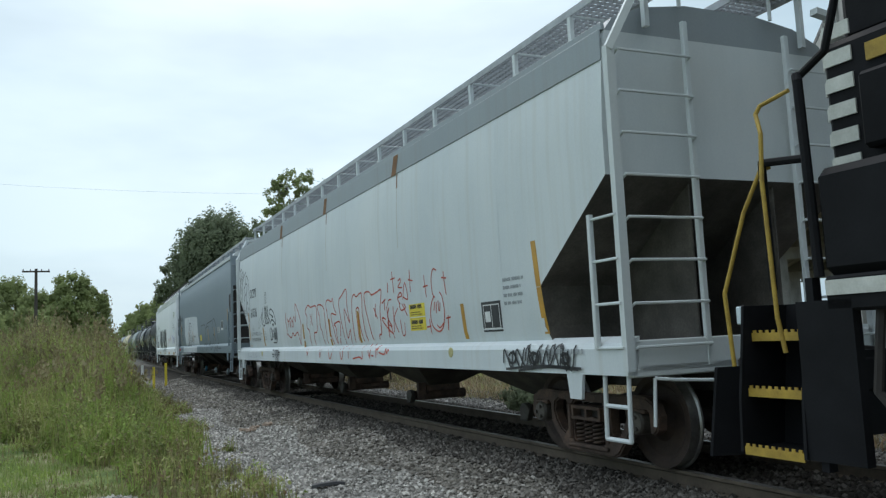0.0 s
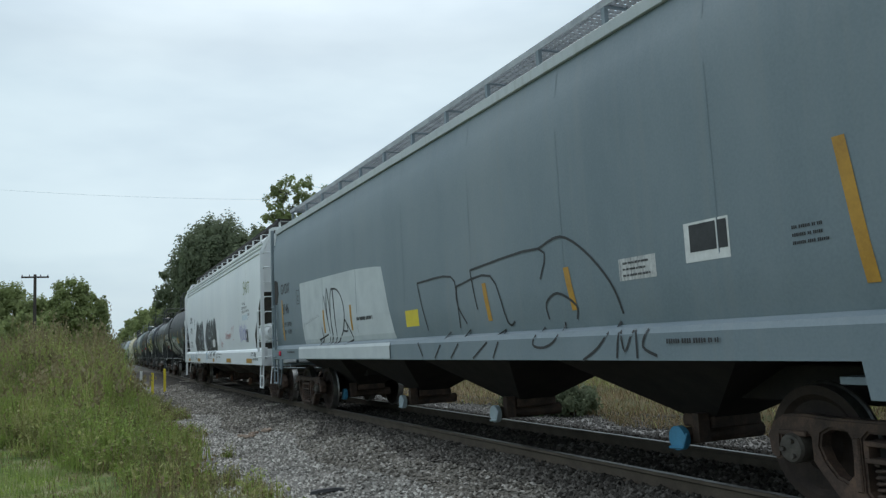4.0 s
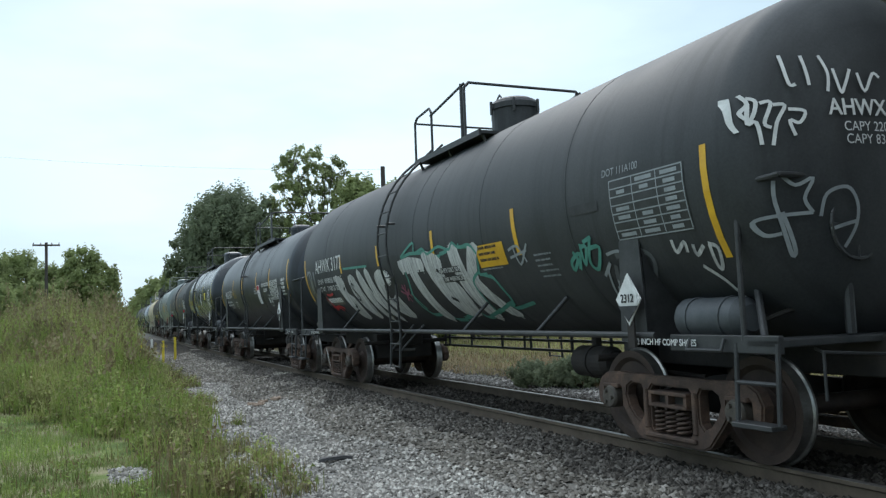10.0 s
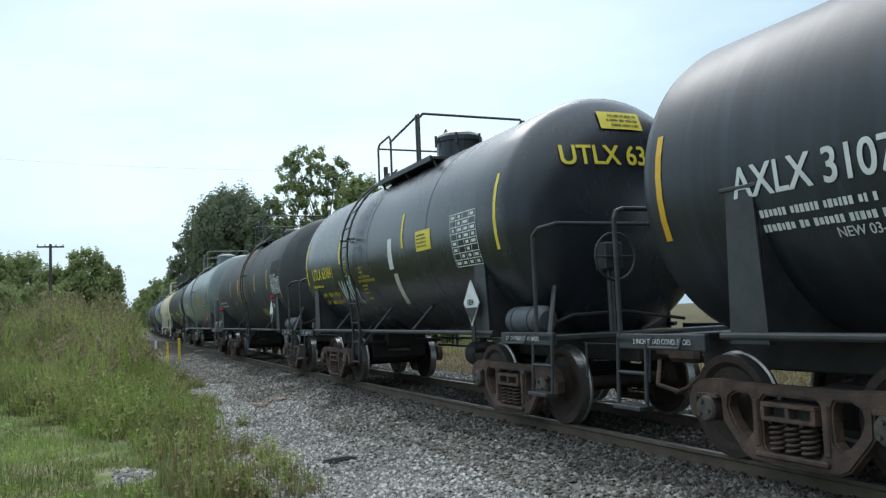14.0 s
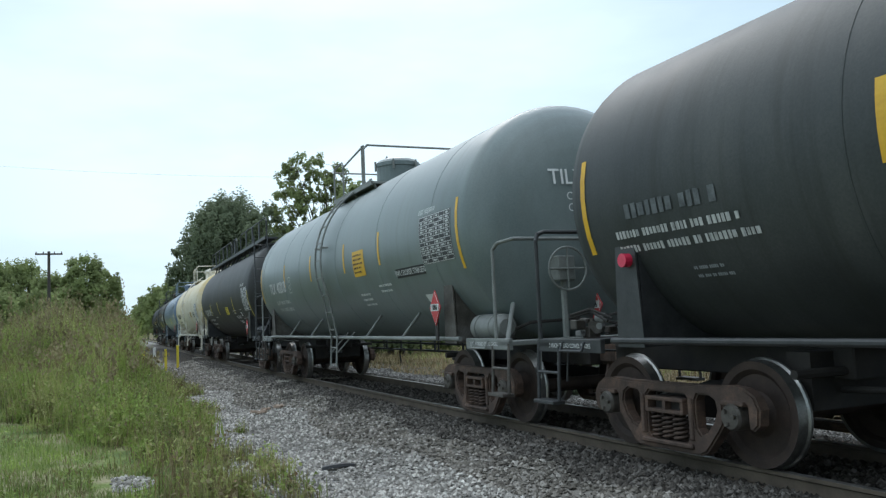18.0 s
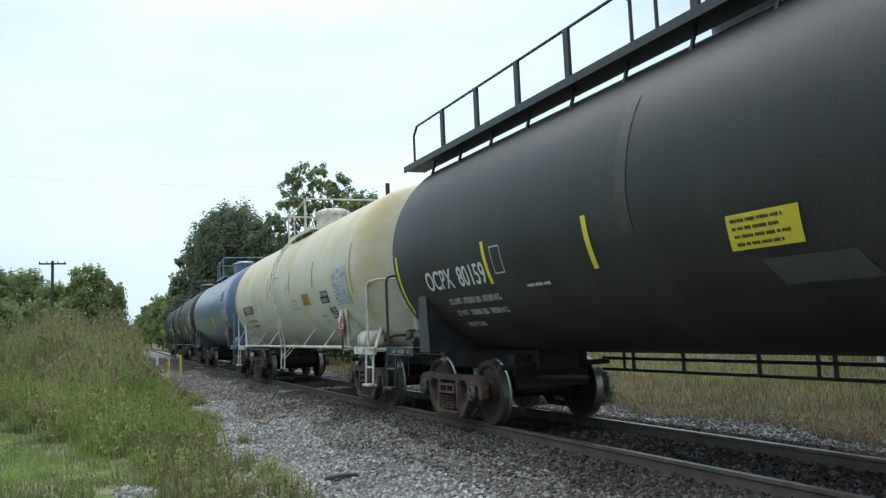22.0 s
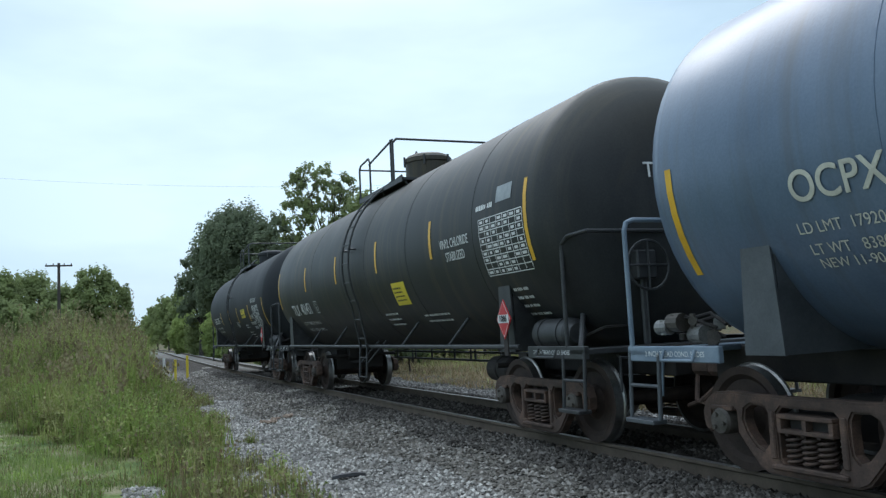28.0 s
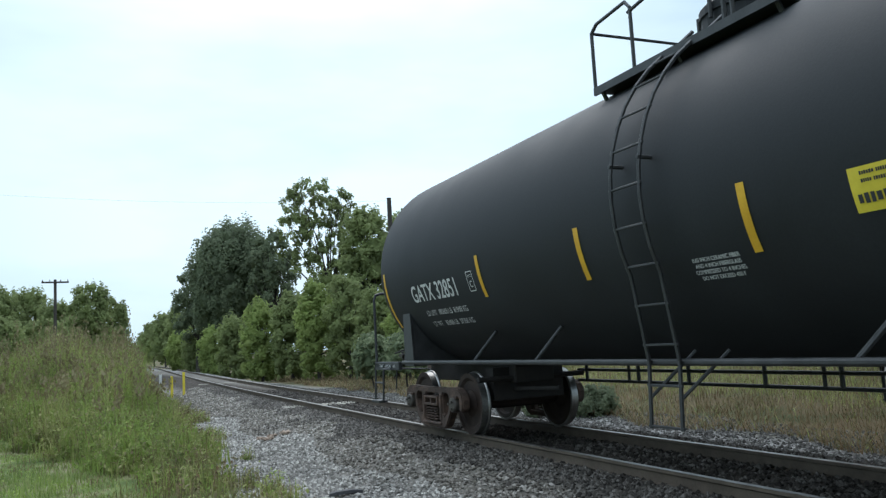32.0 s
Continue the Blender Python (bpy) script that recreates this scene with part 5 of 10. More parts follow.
    placard(c, -5.54, 1.44, "2312", -1.5, "white", 0.24)
    # 2: black caustic car
    p = tank_paint("glossy_black_enamel", BLACK, 0.36, (0.045, 0.052, 0.07), coat=0.15)
    c, s, zc = tank_car(-13.25, 4.8, 1.45, -0.01, 5.73, p, fit_black, "black tank car with white lettering and an open top platform", ladder=0.34, rings=(-3.2, -2.2, 0.7), braces=(2.4, -0.27, -2.25), stripes=(-3.4, -1.38, 1.2, 3.08),
                        platform=(0.87, -1.75), dome=(-1.3, 0.32, 0.28), reservoir=-1.6, res_r=0.23, rail_in=0.74, end_tank=False, bandz=2.4, post=0.1)
    words(c, s, "AXLX 3107", 4.13, 2.28, 0.24, W, 0.008, 0.85)
    bars(c, s, 4.03, 1.98, 1.2, 2, W, 0.075, 0.035)
    words(c, s, "NEW 03-1977", 3.72, 1.83, 0.075, W, 0.002)
    bars(c, s, 2.64, 2.31, 0.5, 3, M["faded_sticker"], 0.04, 0.025, 0.012)
    bars(c, s, 2.64, 2.17, 0.6, 1, M["faded_sticker"], 0.09, 0.03, 0.012)
    bars(c, s, 2.66, 1.9, 0.42, 4, W, 0.04, 0.025)
    patch(c, s, -1.71, 2.11, 0.4, 0.56, W, "warning_sign", label="white warning sign with a red oval")
    bm = bmesh.new()
    ring = [bm.verts.new(s.put(-1.71, 2.31, 0.16 * math.cos(a), 0.07 * math.sin(a), 0.012)) for a in np.linspace(0, 6.0, 20)]
    bm.faces.new(ring)
    part("warning_oval", bm, M["red"], c)
    bars(c, s, -1.71, 2.02, 0.32, 5, M["grey_ink"], 0.03, 0.03, 0.012)
    bars(c, s, -1.25, 2.24, 0.45, 3, W, 0.04, 0.03)
    words(c, s, "SODIUM HYDROXIDE", -2.77, 2.35, 0.095, W, 0.005, 0.8)
    words(c, s, "SOLUTION", -2.77, 2.2, 0.095, W, 0.005, 0.8)
    table(c, s, -3.97, 2.17, 1.05, 0.5, 6, 9, W)
    table(c, s, -3.18, 1.9, 0.42, 0.3, 3, 1, W)
    for i_ in range(3):
        bars(c, s, -5.25, 2.38 - 0.1 * i_, 0.5, 1, W, 0.085, 0.03, seed=i_)
    bars(c, s, -5.25, 2.05, 0.5, 2, W, 0.04, 0.04)
    placard(c, -4.74, 1.57, "1824", -1.46, "white", 0.24)
    e = end_surf(1.45, zc, 5.85, -0.01)
    words(c, e, "AXLX 3107", -0.3, 2.78, 0.19, W, 0.006)
    words(c, e, "CAPY 16348 GALS", -0.16, 2.61, 0.075, W, 0.002)
    words(c, e, "CAPY 61883 LTRS", -0.16, 2.5, 0.075, W, 0.002)
    bars(c, e, -0.3, 3.12, 0.75, 2, M["sticker"], 0.06, 0.03)
    for i_, q in enumerate(("M901E DFT GR", "AAR NO 18 BR BM", "SPRING D-5", "36 INCH STL WHLS", "SF70CE CPL")):
        words(c, e, q, -0.28, 2.2 - 0.07 * i_, 0.052, W, 0.001)
    placard(c, -6.2, 1.6, "1824", -0.15, "white", 0.25)
    # 3: black car with yellow lettering
    p = tank_paint("blue_black_enamel", ((0.010, 0.012, 0.016), (0.018, 0.021, 0.027), (0.028, 0.032, 0.04)), 0.2, (0.04, 0.04, 0.042), coat=0.3)
    c, s, zc = tank_car(0.3, 4.15, 1.53, -0.13, 4.7, p, fit_black, "blue-black tank car with yellow lettering and a white tag", ladder=1.15, rings=(-2.6, 0.2, 1.9), braces=(2.7, 0.3, -1.6), stripes=(1.95, -1.6), platform=(0.9, -1.2), dome=(-0.6, 0.4, 0.45), end_tank=True, bandz=2.6, tape=M["sticker"])
    words(c, s, "UTLX 631841", 3.3, 2.3, 0.225, M["sticker"], 0.009, 0.85)
    bars(c, s, 3.75, 2.06, 0.95, 1, M["sticker"], 0.075, 0.03)
    words(c, s, "LD LMT   196200 LB  89000 KG", 3.07, 1.86, 0.085, M["sticker"], 0.001, 0.8)
    words(c, s, "LT WT     66800 LB  30300 KG", 3.07, 1.7, 0.085, M["sticker"], 0.001, 0.8)
    table(c, s, 1.68, 2.31, 0.25, 0.28, 1, 0, M["sticker"])
    words(c, s, "PLATE", 1.68, 2.39, 0.045, M["sticker"], 0.0)
    words(c, s, "C", 1.68, 2.29, 0.085, M["sticker"], 0.002)
    words(c, s, "LEASED TO", 0.69, 2.27, 0.045, M["sticker"], 0.001, 0.8)
    bars(c, s, 0.68, 2.19, 0.26, 1, M["sticker"], 0.045, 0.03)
    words(c, s, "NO VACUUM RELIEF VALVE", 0.58, 2.1, 0.045, M["sticker"], 0.001, 0.8)
    words(c, s, "BREAK VACUUM BEFORE UNLOADING", 0.49, 2.03, 0.045, M["sticker"], 0.001, 0.8)
    bars(c, s, 0.68, 1.88, 0.28, 3, M["sticker"], 0.035, 0.03)
    bars(c, s, 0.68, 1.71, 0.3, 1, M["sticker"], 0.045, 0.03)
    strokes(c, s, [[(2.23, 2.1), (2.19, 1.95), (2.16, 1.74), (2.02, 2.09), (2.04, 1.72), (1.83, 2.09), (1.88, 1.72), (1.65, 2.09), (1.72, 1.71), (1.47, 2.16), (1.5, 1.95), (1.53, 1.74)], [(1.45, 2.14), (1.34, 2.12), (1.35, 1.95), (1.4, 1.86), (1.28, 1.9), (1.22, 1.87), (1.3, 1.72), (1.2, 1.66), (1.13, 1.67)]], M["spray_mint"], 0.055, 0.01, label="pale green sprayed zigzag tag", k=5)
    patch(c, s, -2.48, 2.47, 0.58, 0.3, M["sticker"], "emergency_sticker", label="yellow emergency sticker")
    bars(c, s, -2.48, 2.47, 0.48, 4, K, 0.03, 0.025, 0.012)
    patch(c, s, -1.0, 2.38, 0.2, 0.5, W, "warning_sign", label="narrow white warning sign", skew=0.06)
    patch(c, s, -1.02, 1.8, 0.18, 0.56, M["cream_ink"], "paper_card", label="yellowed white card", skew=0.12)
    table(c, s, -3.9, 2.35, 0.8, 0.7, 4, 8, W)
    placard(c, -4.0, 1.5, "1824", -1.5, "white")
    e = end_surf(1.53, zc, 4.82, -0.13)
    words(c, e, "UTLX 631841", 0.0, 3.2, 0.24, M["sticker"], 0.008)
    patch(c, e, 0.02, 3.68, 0.62, 0.24, M["sticker"], "emergency_sticker", label="yellow emergency sticker")
    bars(c, e, 0.02, 3.68, 0.5, 3, K, 0.035, 0.03, 0.014)
    # 4: dark green-grey car with a rust-stained belt
    p = tank_paint("faded_dark_green_enamel", ((0.026, 0.029, 0.029), (0.043, 0.047, 0.046), (0.068, 0.07, 0.066)), 0.5, (0.022, 0.023, 0.02))
    c, s, zc = tank_car(14.18, 5.45, 1.53, -0.08, 6.02, p, fit_black, "faded dark green tank car with a rust-stained belt", ladder=-0.85, rings=(-3.8, -1.5, 0.0, 2.9), braces=(2.0, -3.5), stripes=(-4.45, -2.44, 0.83, 2.6), platform=(0.15, -1.4), link=False, dome=(-0.95, 0.26, 0.22), end_tank=True, bandz=2.42)
    rustp = ramp_mat("rust_and_spill_stains", ((0.045, 0.045, 0.036), (0.105, 0.076, 0.042), (0.2, 0.11, 0.058)), 0.7, 0, 1.3, 30, 0.15, (0.3, 3.0, 0.3))
    bm = bmesh.new()
    rng = random.Random(4)
    n = 44
    for i in range(n):
        a0, a1 = -0.35 + 2.2 * i / n, -0.35 + 2.2 * (i + 1) / n
        w0 = 0.8 + 0.14 * math.sin(i * 0.5)
        q = []
        for a, y in ((a0, 0.18 + w0 + 0.12 * math.sin(a0 * 9)), (a1, 0.18 + w0 + 0.12 * math.sin(a1 * 9)), (a1, 0.0 - w0 + 0.1 * math.sin(a1 * 7)), (a0, 0.0 - w0 + 0.1 * math.sin(a0 * 7))):
            q.append(bm.verts.new((-1.534 * math.cos(a), y, zc + 1.534 * math.sin(a))))
        bm.faces.new(q)
    bmesh.ops.remove_doubles(bm, verts=bm.verts, dist=0.0005)
    part("rust_belt", bm, rustp, c, "rust and spill stains round the tank", smooth=True)
    for y, z, h in ((0.17, 2.45, 0.17), (0.14, 2.1, 0.14)):
        blot(c, s, [(y + 0.055 * math.cos(a), z + h * math.sin(a) * (1.2 if math.sin(a) < 0 else 0.8)) for a in np.linspace(0, 5.7, 10)], M["panel_black"], 0.009, "oil_blotch", "dark oily blotch")
    strokes(c, s, [[(0.68, 2.08), (0.55, 2.1), (0.47, 1.98), (0.5, 1.84), (0.62, 1.78), (0.68, 1.9), (0.6, 2.02)], [(0.62, 1.82), (0.5, 1.76), (0.44, 1.8)]], M["spray_grey"], 0.016, 0.009, label="faint chalk scribble", k=4)
    faded = ramp_mat("worn_off_stencil_paint", ((0.05, 0.055, 0.06), (0.14, 0.15, 0.155)), 0.6, 0, 9, 60, 0.05)
    bars(c, s, 4.55, 2.3, 1.5, 1, faded, 0.17, 0.05)
    bars(c, s, 4.5, 2.03, 2.0, 2, M["spray_silver"], 0.09, 0.045)
    bars(c, s, 4.4, 1.7, 0.5, 2, M["grey_ink"], 0.04, 0.03)
    patch(c, s, -5.6, 2.76, 1.16, 0.44, M["panel_black"], "black_panel", label="brownish-black painted-out panel")
    table(c, s, -5.6, 2.3, 1.14, 0.42, 5, 8, M["panel_black"], W)
    words(c, s, "DOT 111 A 100 W1", -5.4, 2.57, 0.085, W, 0.002, 0.75, 0.014)
    table(c, s, -4.7, 1.8, 0.42, 0.28, 2, 1, W)
    patch(c, s, -2.89, 1.63, 0.7, 0.24, M["faded_sticker"], "emergency_sticker", label="dirty faded yellow sticker", skew=0.06)
    bars(c, s, -2.89, 1.63, 0.58, 3, K, 0.03, 0.025, 0.012)
    patch(c, s, 1.7, 2.0, 0.28, 0.1, M["grey_ink"], "paint_patch")
    e = end_surf(1.53, zc, 6.14, -0.08)
    words(c, e, "GATX 212512", 0.12, 2.96, 0.16, W, 0.003)
    words(c, e, "CAPY 20510 GALS", 0.16, 2.79, 0.075, W, 0.0)
    words(c, e, "CAPY 77640 LTRS", 0.16, 2.68, 0.075, W, 0.0)
    placard(c, -4.95, 1.6, "", -1.5, "white")
    for y, z in ((-4.95, 2.0), (5.4, 1.86)):
        bm = bmesh.new()
        disc(bm, (-1.47, y, z), (1, 0, 0), 0.065, 0.08, 14)
        part("marker", bm, M["lamp_red"], c, "red round marker")
    # 5: grey-green car
    p = tank_paint("grey_green_enamel", ((0.115, 0.14, 0.138), (0.15, 0.178, 0.175), (0.185, 0.212, 0.208)), 0.3, (0.12, 0.13, 0.122), coat=0.12)
    c, s, zc = tank_car(29.71, 6.0, 1.63, -0.13, 6.68, p, fit_grey, "grey-green tank car with white lettering and hazard placards", ladder=-0.22, rings=(-5.9, -3.5, -1.0, 2.05, 3.7, 6.2), reservoir=False, braces=(4.1, 1.95, -2.15, -4.04), stripes=(-3.62, -1.58, 1.0, 3.6), cradle=M["cradle_rust"], platform=(1.05, -1.1), dome=(-0.33, 0.45, 0.5), end_tank=True, bandz=2.5)
    words(c, s, "TILX  402018", 4.5, 2.34, 0.27, W, 0.008, 0.85)
    words(c, s, "LD LMT  180100 LB  81700 KG", 4.3, 1.98, 0.09, W, 0.0)
    words(c, s, "LT WT    82900 LB  37600 KG", 4.3, 1.80, 0.09, W, 0.0)
    table(c, s, 3.12, 2.36, 0.27, 0.36, 1, 1, W)
    words(c, s, "PLATE", 3.12, 2.45, 0.05, W, 0.0)
    words(c, s, "C", 3.12, 2.3, 0.12, W, 0.004)
    patch(c, s, -2.48, 2.44, 0.66, 0.46, M["yellow"], "emergency_sticker", label="yellow emergency sticker")
    bars(c, s, -2.48, 2.44, 0.54, 5, K, 0.04, 0.035, 0.012)
    patch(c, s, -4.88, 2.13, 1.2, 0.15, K, "name_panel", label="black name panel")
    words(c, s, "VINYL CHLORIDE, STABILIZED", -4.88, 2.13, 0.085, W, 0.002, 0.76, 0.014)
    table(c, s, -6.05, 2.52, 1.1, 0.66, 6, 11, M["spray_silver"], K)
    words(c, s, "DOT 105J300W", -5.75, 2.93, 0.07, W, 0.0)
    bars(c, s, -3.6, 1.95, 0.65, 2, W, 0.05, 0.04)
    bars(c, s, -2.4, 1.8, 0.6, 3, W, 0.05, 0.04)
    patch(c, s, -5.2, 1.71, 0.3, 0.14, W, "paper_card", label="blank white card")
    placard(c, -5.81, 1.55, "1086", -1.56, d=0.25)
    e = end_surf(1.63, zc, 6.8, -0.13)
    words(c, e, "TILX 402018", 0.1, 3.15, 0.2, W, 0.003)
    words(c, e, "CAPY 25170 GALS", 0.15, 2.9, 0.1, W, 0.0)
    words(c, e, "CAPY 95279 LTRS", 0.15, 2.75, 0.1, W, 0.0)
    bars(c, e, 0.4, 2.0, 0.6, 4, W, 0.05, 0.04)
    placard(c, -7.3, 1.49, "1086", 0.09, d=0.26)
    # 6: black car with a walkway along its whole top
    p = tank_paint("matt_black_enamel", ((0.017, 0.0165, 0.016), (0.032, 0.031, 0.029), (0.052, 0.05, 0.046)), 0.48, (0.03, 0.024, 0.018))
    c, s, zc = tank_car(45.3, 5.72, 1.60, 0.0, 6.34, p, fit_black, "matt black tank car with a walkway along its whole top", ladder=None, pipe=False, rings=(), braces=(), stripes=(-2.92, 1.03, 3.31), deck="walk", rail_in=0.7, end_tank=True, bandz=2.08, tape=M["sticker"])
    top = zc + 1.6
    xw, zw = -0.82, 4.1
    bm = bmesh.new()
    box(bm, (xw - 0.25, -6.9, zw), (xw + 0.12, 7.15, zw + 0.05))
    box(bm, (xw - 0.27, -6.9, zw - 0.02), (xw - 0.24, 7.15, zw + 0.08))
    part("walkway", bm, fit_black, c, "black steel walkway")
    for k in range(13):
        y = -6.2 + k * 12.4 / 12
        bm = bmesh.new()
        rod(bm, (-0.9, y, zw), (-0.98, y, zc + math.sqrt(1.6 ** 2 - 0.98 ** 2) - 0.02), 0.024, 6)
        part("bracket", bm, fit_black, c)
    for ya, yb in ((-6.8, -1.6), (-0.7, 0.4), (0.8, 6.8)):
        bm = bmesh.new()
        n = max(2, int(abs(yb - ya) / 1.1))
        x = xw - 0.2
        tube(bm, [(x, ya, zw), (x, ya, zw + 0.55), (x, ya + 0.15, zw + 0.68), (x, yb - 0.15, zw + 0.68), (x, yb, zw + 0.55), (x, yb, zw)], 0.02, 6)
        for i in range(1, n):
            y = ya + (yb - ya) * i / n
            box(bm, (x - 0.02, y - 0.05, zw), (x + 0.02, y + 0.05, zw + 0.68))
        part("walkway_rail", bm, fit_black, c)
    bm = bmesh.new()
    disc(bm, (0, 0.15, top + 0.15), (0, 0, 1), 0.42, 0.5, 26)
    disc(bm, (0, 0.15, top + 0.42), (0, 0, 1), 0.46, 0.06, 26)
    part("dome", bm, p, c)
    for sg, y in ((-1, -7.0),):
        bm = bmesh.new()
        for x in (-1.44, -1.04):
            tube(bm, [(x, y, 0.5), (x, y + 0.05 * sg, 1.5), (x, y, zw + 0.08)], 0.02, 6)
        z = 0.55
        while z < zw:
            rod(bm, (-1.44, y + 0.03 * sg, z), (-1.04, y + 0.03 * sg, z), 0.014, 6)
            z += 0.37
        part("end_ladder", bm, fit_black, c)
    strokes(c, s, [[(0.4, 3.5), (0.37, 2.9), (0.38, 2.5), (0.36, 2.2)]], M["rust_run"], 0.17, 0.005, "rust_smear", "thin brown smear down the side")
    patch(c, s, -1.55, 1.71, 0.85, 0.24, M["faded_panel"], "faded_panel", 0.005, "faded grey panel", -0.1)
    words(c, s, "OCPX  80159", 4.35, 2.06, 0.27, W, 0.009, 0.85)
    words(c, s, "LD LMT 179200 LBS  81300 KG", 4.05, 1.76, 0.09, W, 0.002)
    words(c, s, "LT WT   83800 LBS  38000 KG", 4.05, 1.6, 0.09, W, 0.002)
    words(c, s, "NEW 10-90", 4.5, 1.44, 0.085, W, 0.002)
    table(c, s, 3.0, 2.2, 0.24, 0.32, 1, 1, W)
    bars(c, s, 2.2, 1.85, 0.6, 1, W, 0.05, 0.04)
    patch(c, s, -1.21, 2.03, 0.72, 0.29, M["sticker"], "emergency_sticker", label="yellow emergency sticker", skew=0.05)
    bars(c, s, -1.21, 2.03, 0.6, 4, K, 0.035, 0.025, 0.012)
    words(c, s, "VINYL CHLORIDE", -3.3, 1.76, 0.11, W, 0.004, 0.8)
    words(c, s, "STABILIZED", -3.3, 1.60, 0.11, W, 0.004, 0.8)
    bars(c, s, -2.9, 1.95, 0.7, 2, W, 0.055, 0.04)
    table(c, s, -4.3, 1.85, 0.5, 0.3, 2, 1, W)
    table(c, s, -5.75, 2.3, 1.1, 0.7, 7, 9, W)
    words(c, s, "DOT 105J300W", -5.35, 2.75, 0.09, W, 0.003)
    patch(c, s, -5.0, 1.62, 0.42, 0.3, M["grey_ink"], "paper_card", label="blank grey card")
    placard(c, -5.76, 1.41, "1086", -1.52, d=0.24)
    e = end_surf(1.6, zc, 6.46, 0.0)
    patch(c, e, -0.02, 3.18, 0.78, 0.18, M["under"], "name_panel")
    words(c, e, "OCPX 80159", -0.02, 3.18, 0.12, W, 0.005, 0.85, 0.012)
    words(c, e, "CAPY 24904 GALS", 0.04, 3.01, 0.065, W, 0.0)
    words(c, e, "CAPY 94272 LTRS", 0.04, 2.9, 0.065, W, 0.0)
    placard(c, -6.95, 1.55, "1086", 0.3)
    # 7: cream car stained ochre from the top
    p = tank_paint("stained_cream_enamel", ((0.50, 0.47, 0.38), (0.58, 0.55, 0.455), (0.63, 0.605, 0.52)), 0.45, (0.5, 0.385, 0.19), (-0.85, 0.65), (0.6, 0.75, 0.7))
    c, s, zc = tank_car(61.12, 5.98, 1.61, -0.08, 6.9, p, fit_white, "cream tank car stained ochre from the top", ladder=-0.2, rings=(-5.9, -3.4, -1.0, 0.9, 3.2, 6.3), res_mat=fit_white, res_r=0.15, braces=(4.05, 2.1, -2.25, -4.2), stripes=(-4.05, -1.66, 1.13, 3.58), platform=(0.95, -1.1), dome_mat=fit_white, dome=(-0.11, 0.45, 0.5), end_tank=True, bandz=2.6,
                        tape=ramp_mat("faded_ochre_tape", ((0.28, 0.2, 0.06), (0.4, 0.29, 0.08)), 0.6))
    words(c, s, "RACX 82309", 4.6, 2.2, 0.27, K, 0.008, 0.85)
    words(c, s, "LD LMT  179400 LB  81400 KG", 4.4, 1.88, 0.09, M["faded_ink"], 0.001)
    words(c, s, "LT WT    83600 LB  37900 KG", 4.4, 1.72, 0.09, M["faded_ink"], 0.001)
    table(c, s, 3.22, 2.2, 0.23, 0.26, 1, 0, M["faded_ink"])
    words(c, s, "PLATE", 3.22, 2.27, 0.04, M["faded_ink"], 0.0)
    words(c, s, "C", 3.22, 2.16, 0.09, M["faded_ink"], 0.002)
    patch(c, s, -3.2, 2.19, 0.68, 0.28, M["ochre_sticker"], "emergency_sticker", label="weathered ochre emergency sticker")
    bars(c, s, -3.2, 2.19, 0.56, 4, K, 0.032, 0.026, 0.012)
    bars(c, s, -2.1, 2.12, 0.75, 3, M["grey_ink"], 0.05, 0.04)
    bars(c, s, -1.45, 2.6, 0.4, 2, M["grey_ink"], 0.05, 0.04)
    patch(c, s, -4.85, 2.16, 0.66, 0.26, K, "name_panel", label="black name panel")
    words(c, s, "VINYL CHLORIDE", -4.85, 2.22, 0.075, W, 0.003, 0.77, 0.014)
    words(c, s, "STABILIZED", -4.85, 2.1, 0.075, W, 0.003, 0.8, 0.014)
    bars(c, s, -4.3, 1.78, 0.6, 1, M["grey_ink"], 0.07, 0.03)
    words(c, s, "RECT 9-2014", -4.3, 1.65, 0.07, M["grey_ink"], 0.0)
    patch(c, s, -5.17, 1.82, 0.5, 0.28, K, "data_panel")
    table(c, s, -5.17, 1.82, 0.44, 0.22, 3, 2, W)
    patch(c, s, -6.2, 2.3, 1.0, 0.75, M["spray_silver"], "data_panel", 0.004)
    table(c, s, -6.2, 2.3, 1.0, 0.7, 5, 8, W, M["grey_ink"])
    placard(c, -6.0, 1.52, "1086", -1.52, d=0.24)
    placard(c, -5.86, 1.64, "", -1.49, "white", 0.24)
    e = end_surf(1.61, zc, 7.02, -0.08)
    words(c, e, "RACX 82309", 0.35, 2.9, 0.2, K, 0.003)
    words(c, e, "CAPY 25179 GALS", 0.4, 2.65, 0.09, M["grey_ink"], 0.0)
    words(c, e, "CAPY 95312 LTRS", 0.4, 2.52, 0.09, M["grey_ink"], 0.0)
    placard(c, -7.0, 1.5, "1086", 0.35)
    # 8: blue-grey car
    p = tank_paint("dusty_blue_enamel", ((0.075, 0.108, 0.165), (0.105, 0.145, 0.21), (0.14, 0.18, 0.245)), 0.28, (0.085, 0.095, 0.115), coat=0.3)
    c, s, zc = tank_car(76.84, 5.55, 1.61, 0.05, 6.22, p, fit_blue, "dusty blue-grey tank car with pale lettering", ladder=None, pipe=False, rings=(-5.3, -3.4, -2.2, -0.6, 0.9, 2.55, 4.27), braces=(), stripes=(2.97,), platform=(1.1, -1.0), dome=(-0.3, 0.45, 0.5), end_tank=True, bandz=2.15, cradle=fit_slate)
    words(c, s, "OCPX 80070", 4.25, 2.23, 0.22, M["cream_ink"], 0.006, 0.9)
    words(c, s, "LD LMT  179200 LB  81300 KG", 4.36, 1.95, 0.085, M["cream_ink"], 0.0)
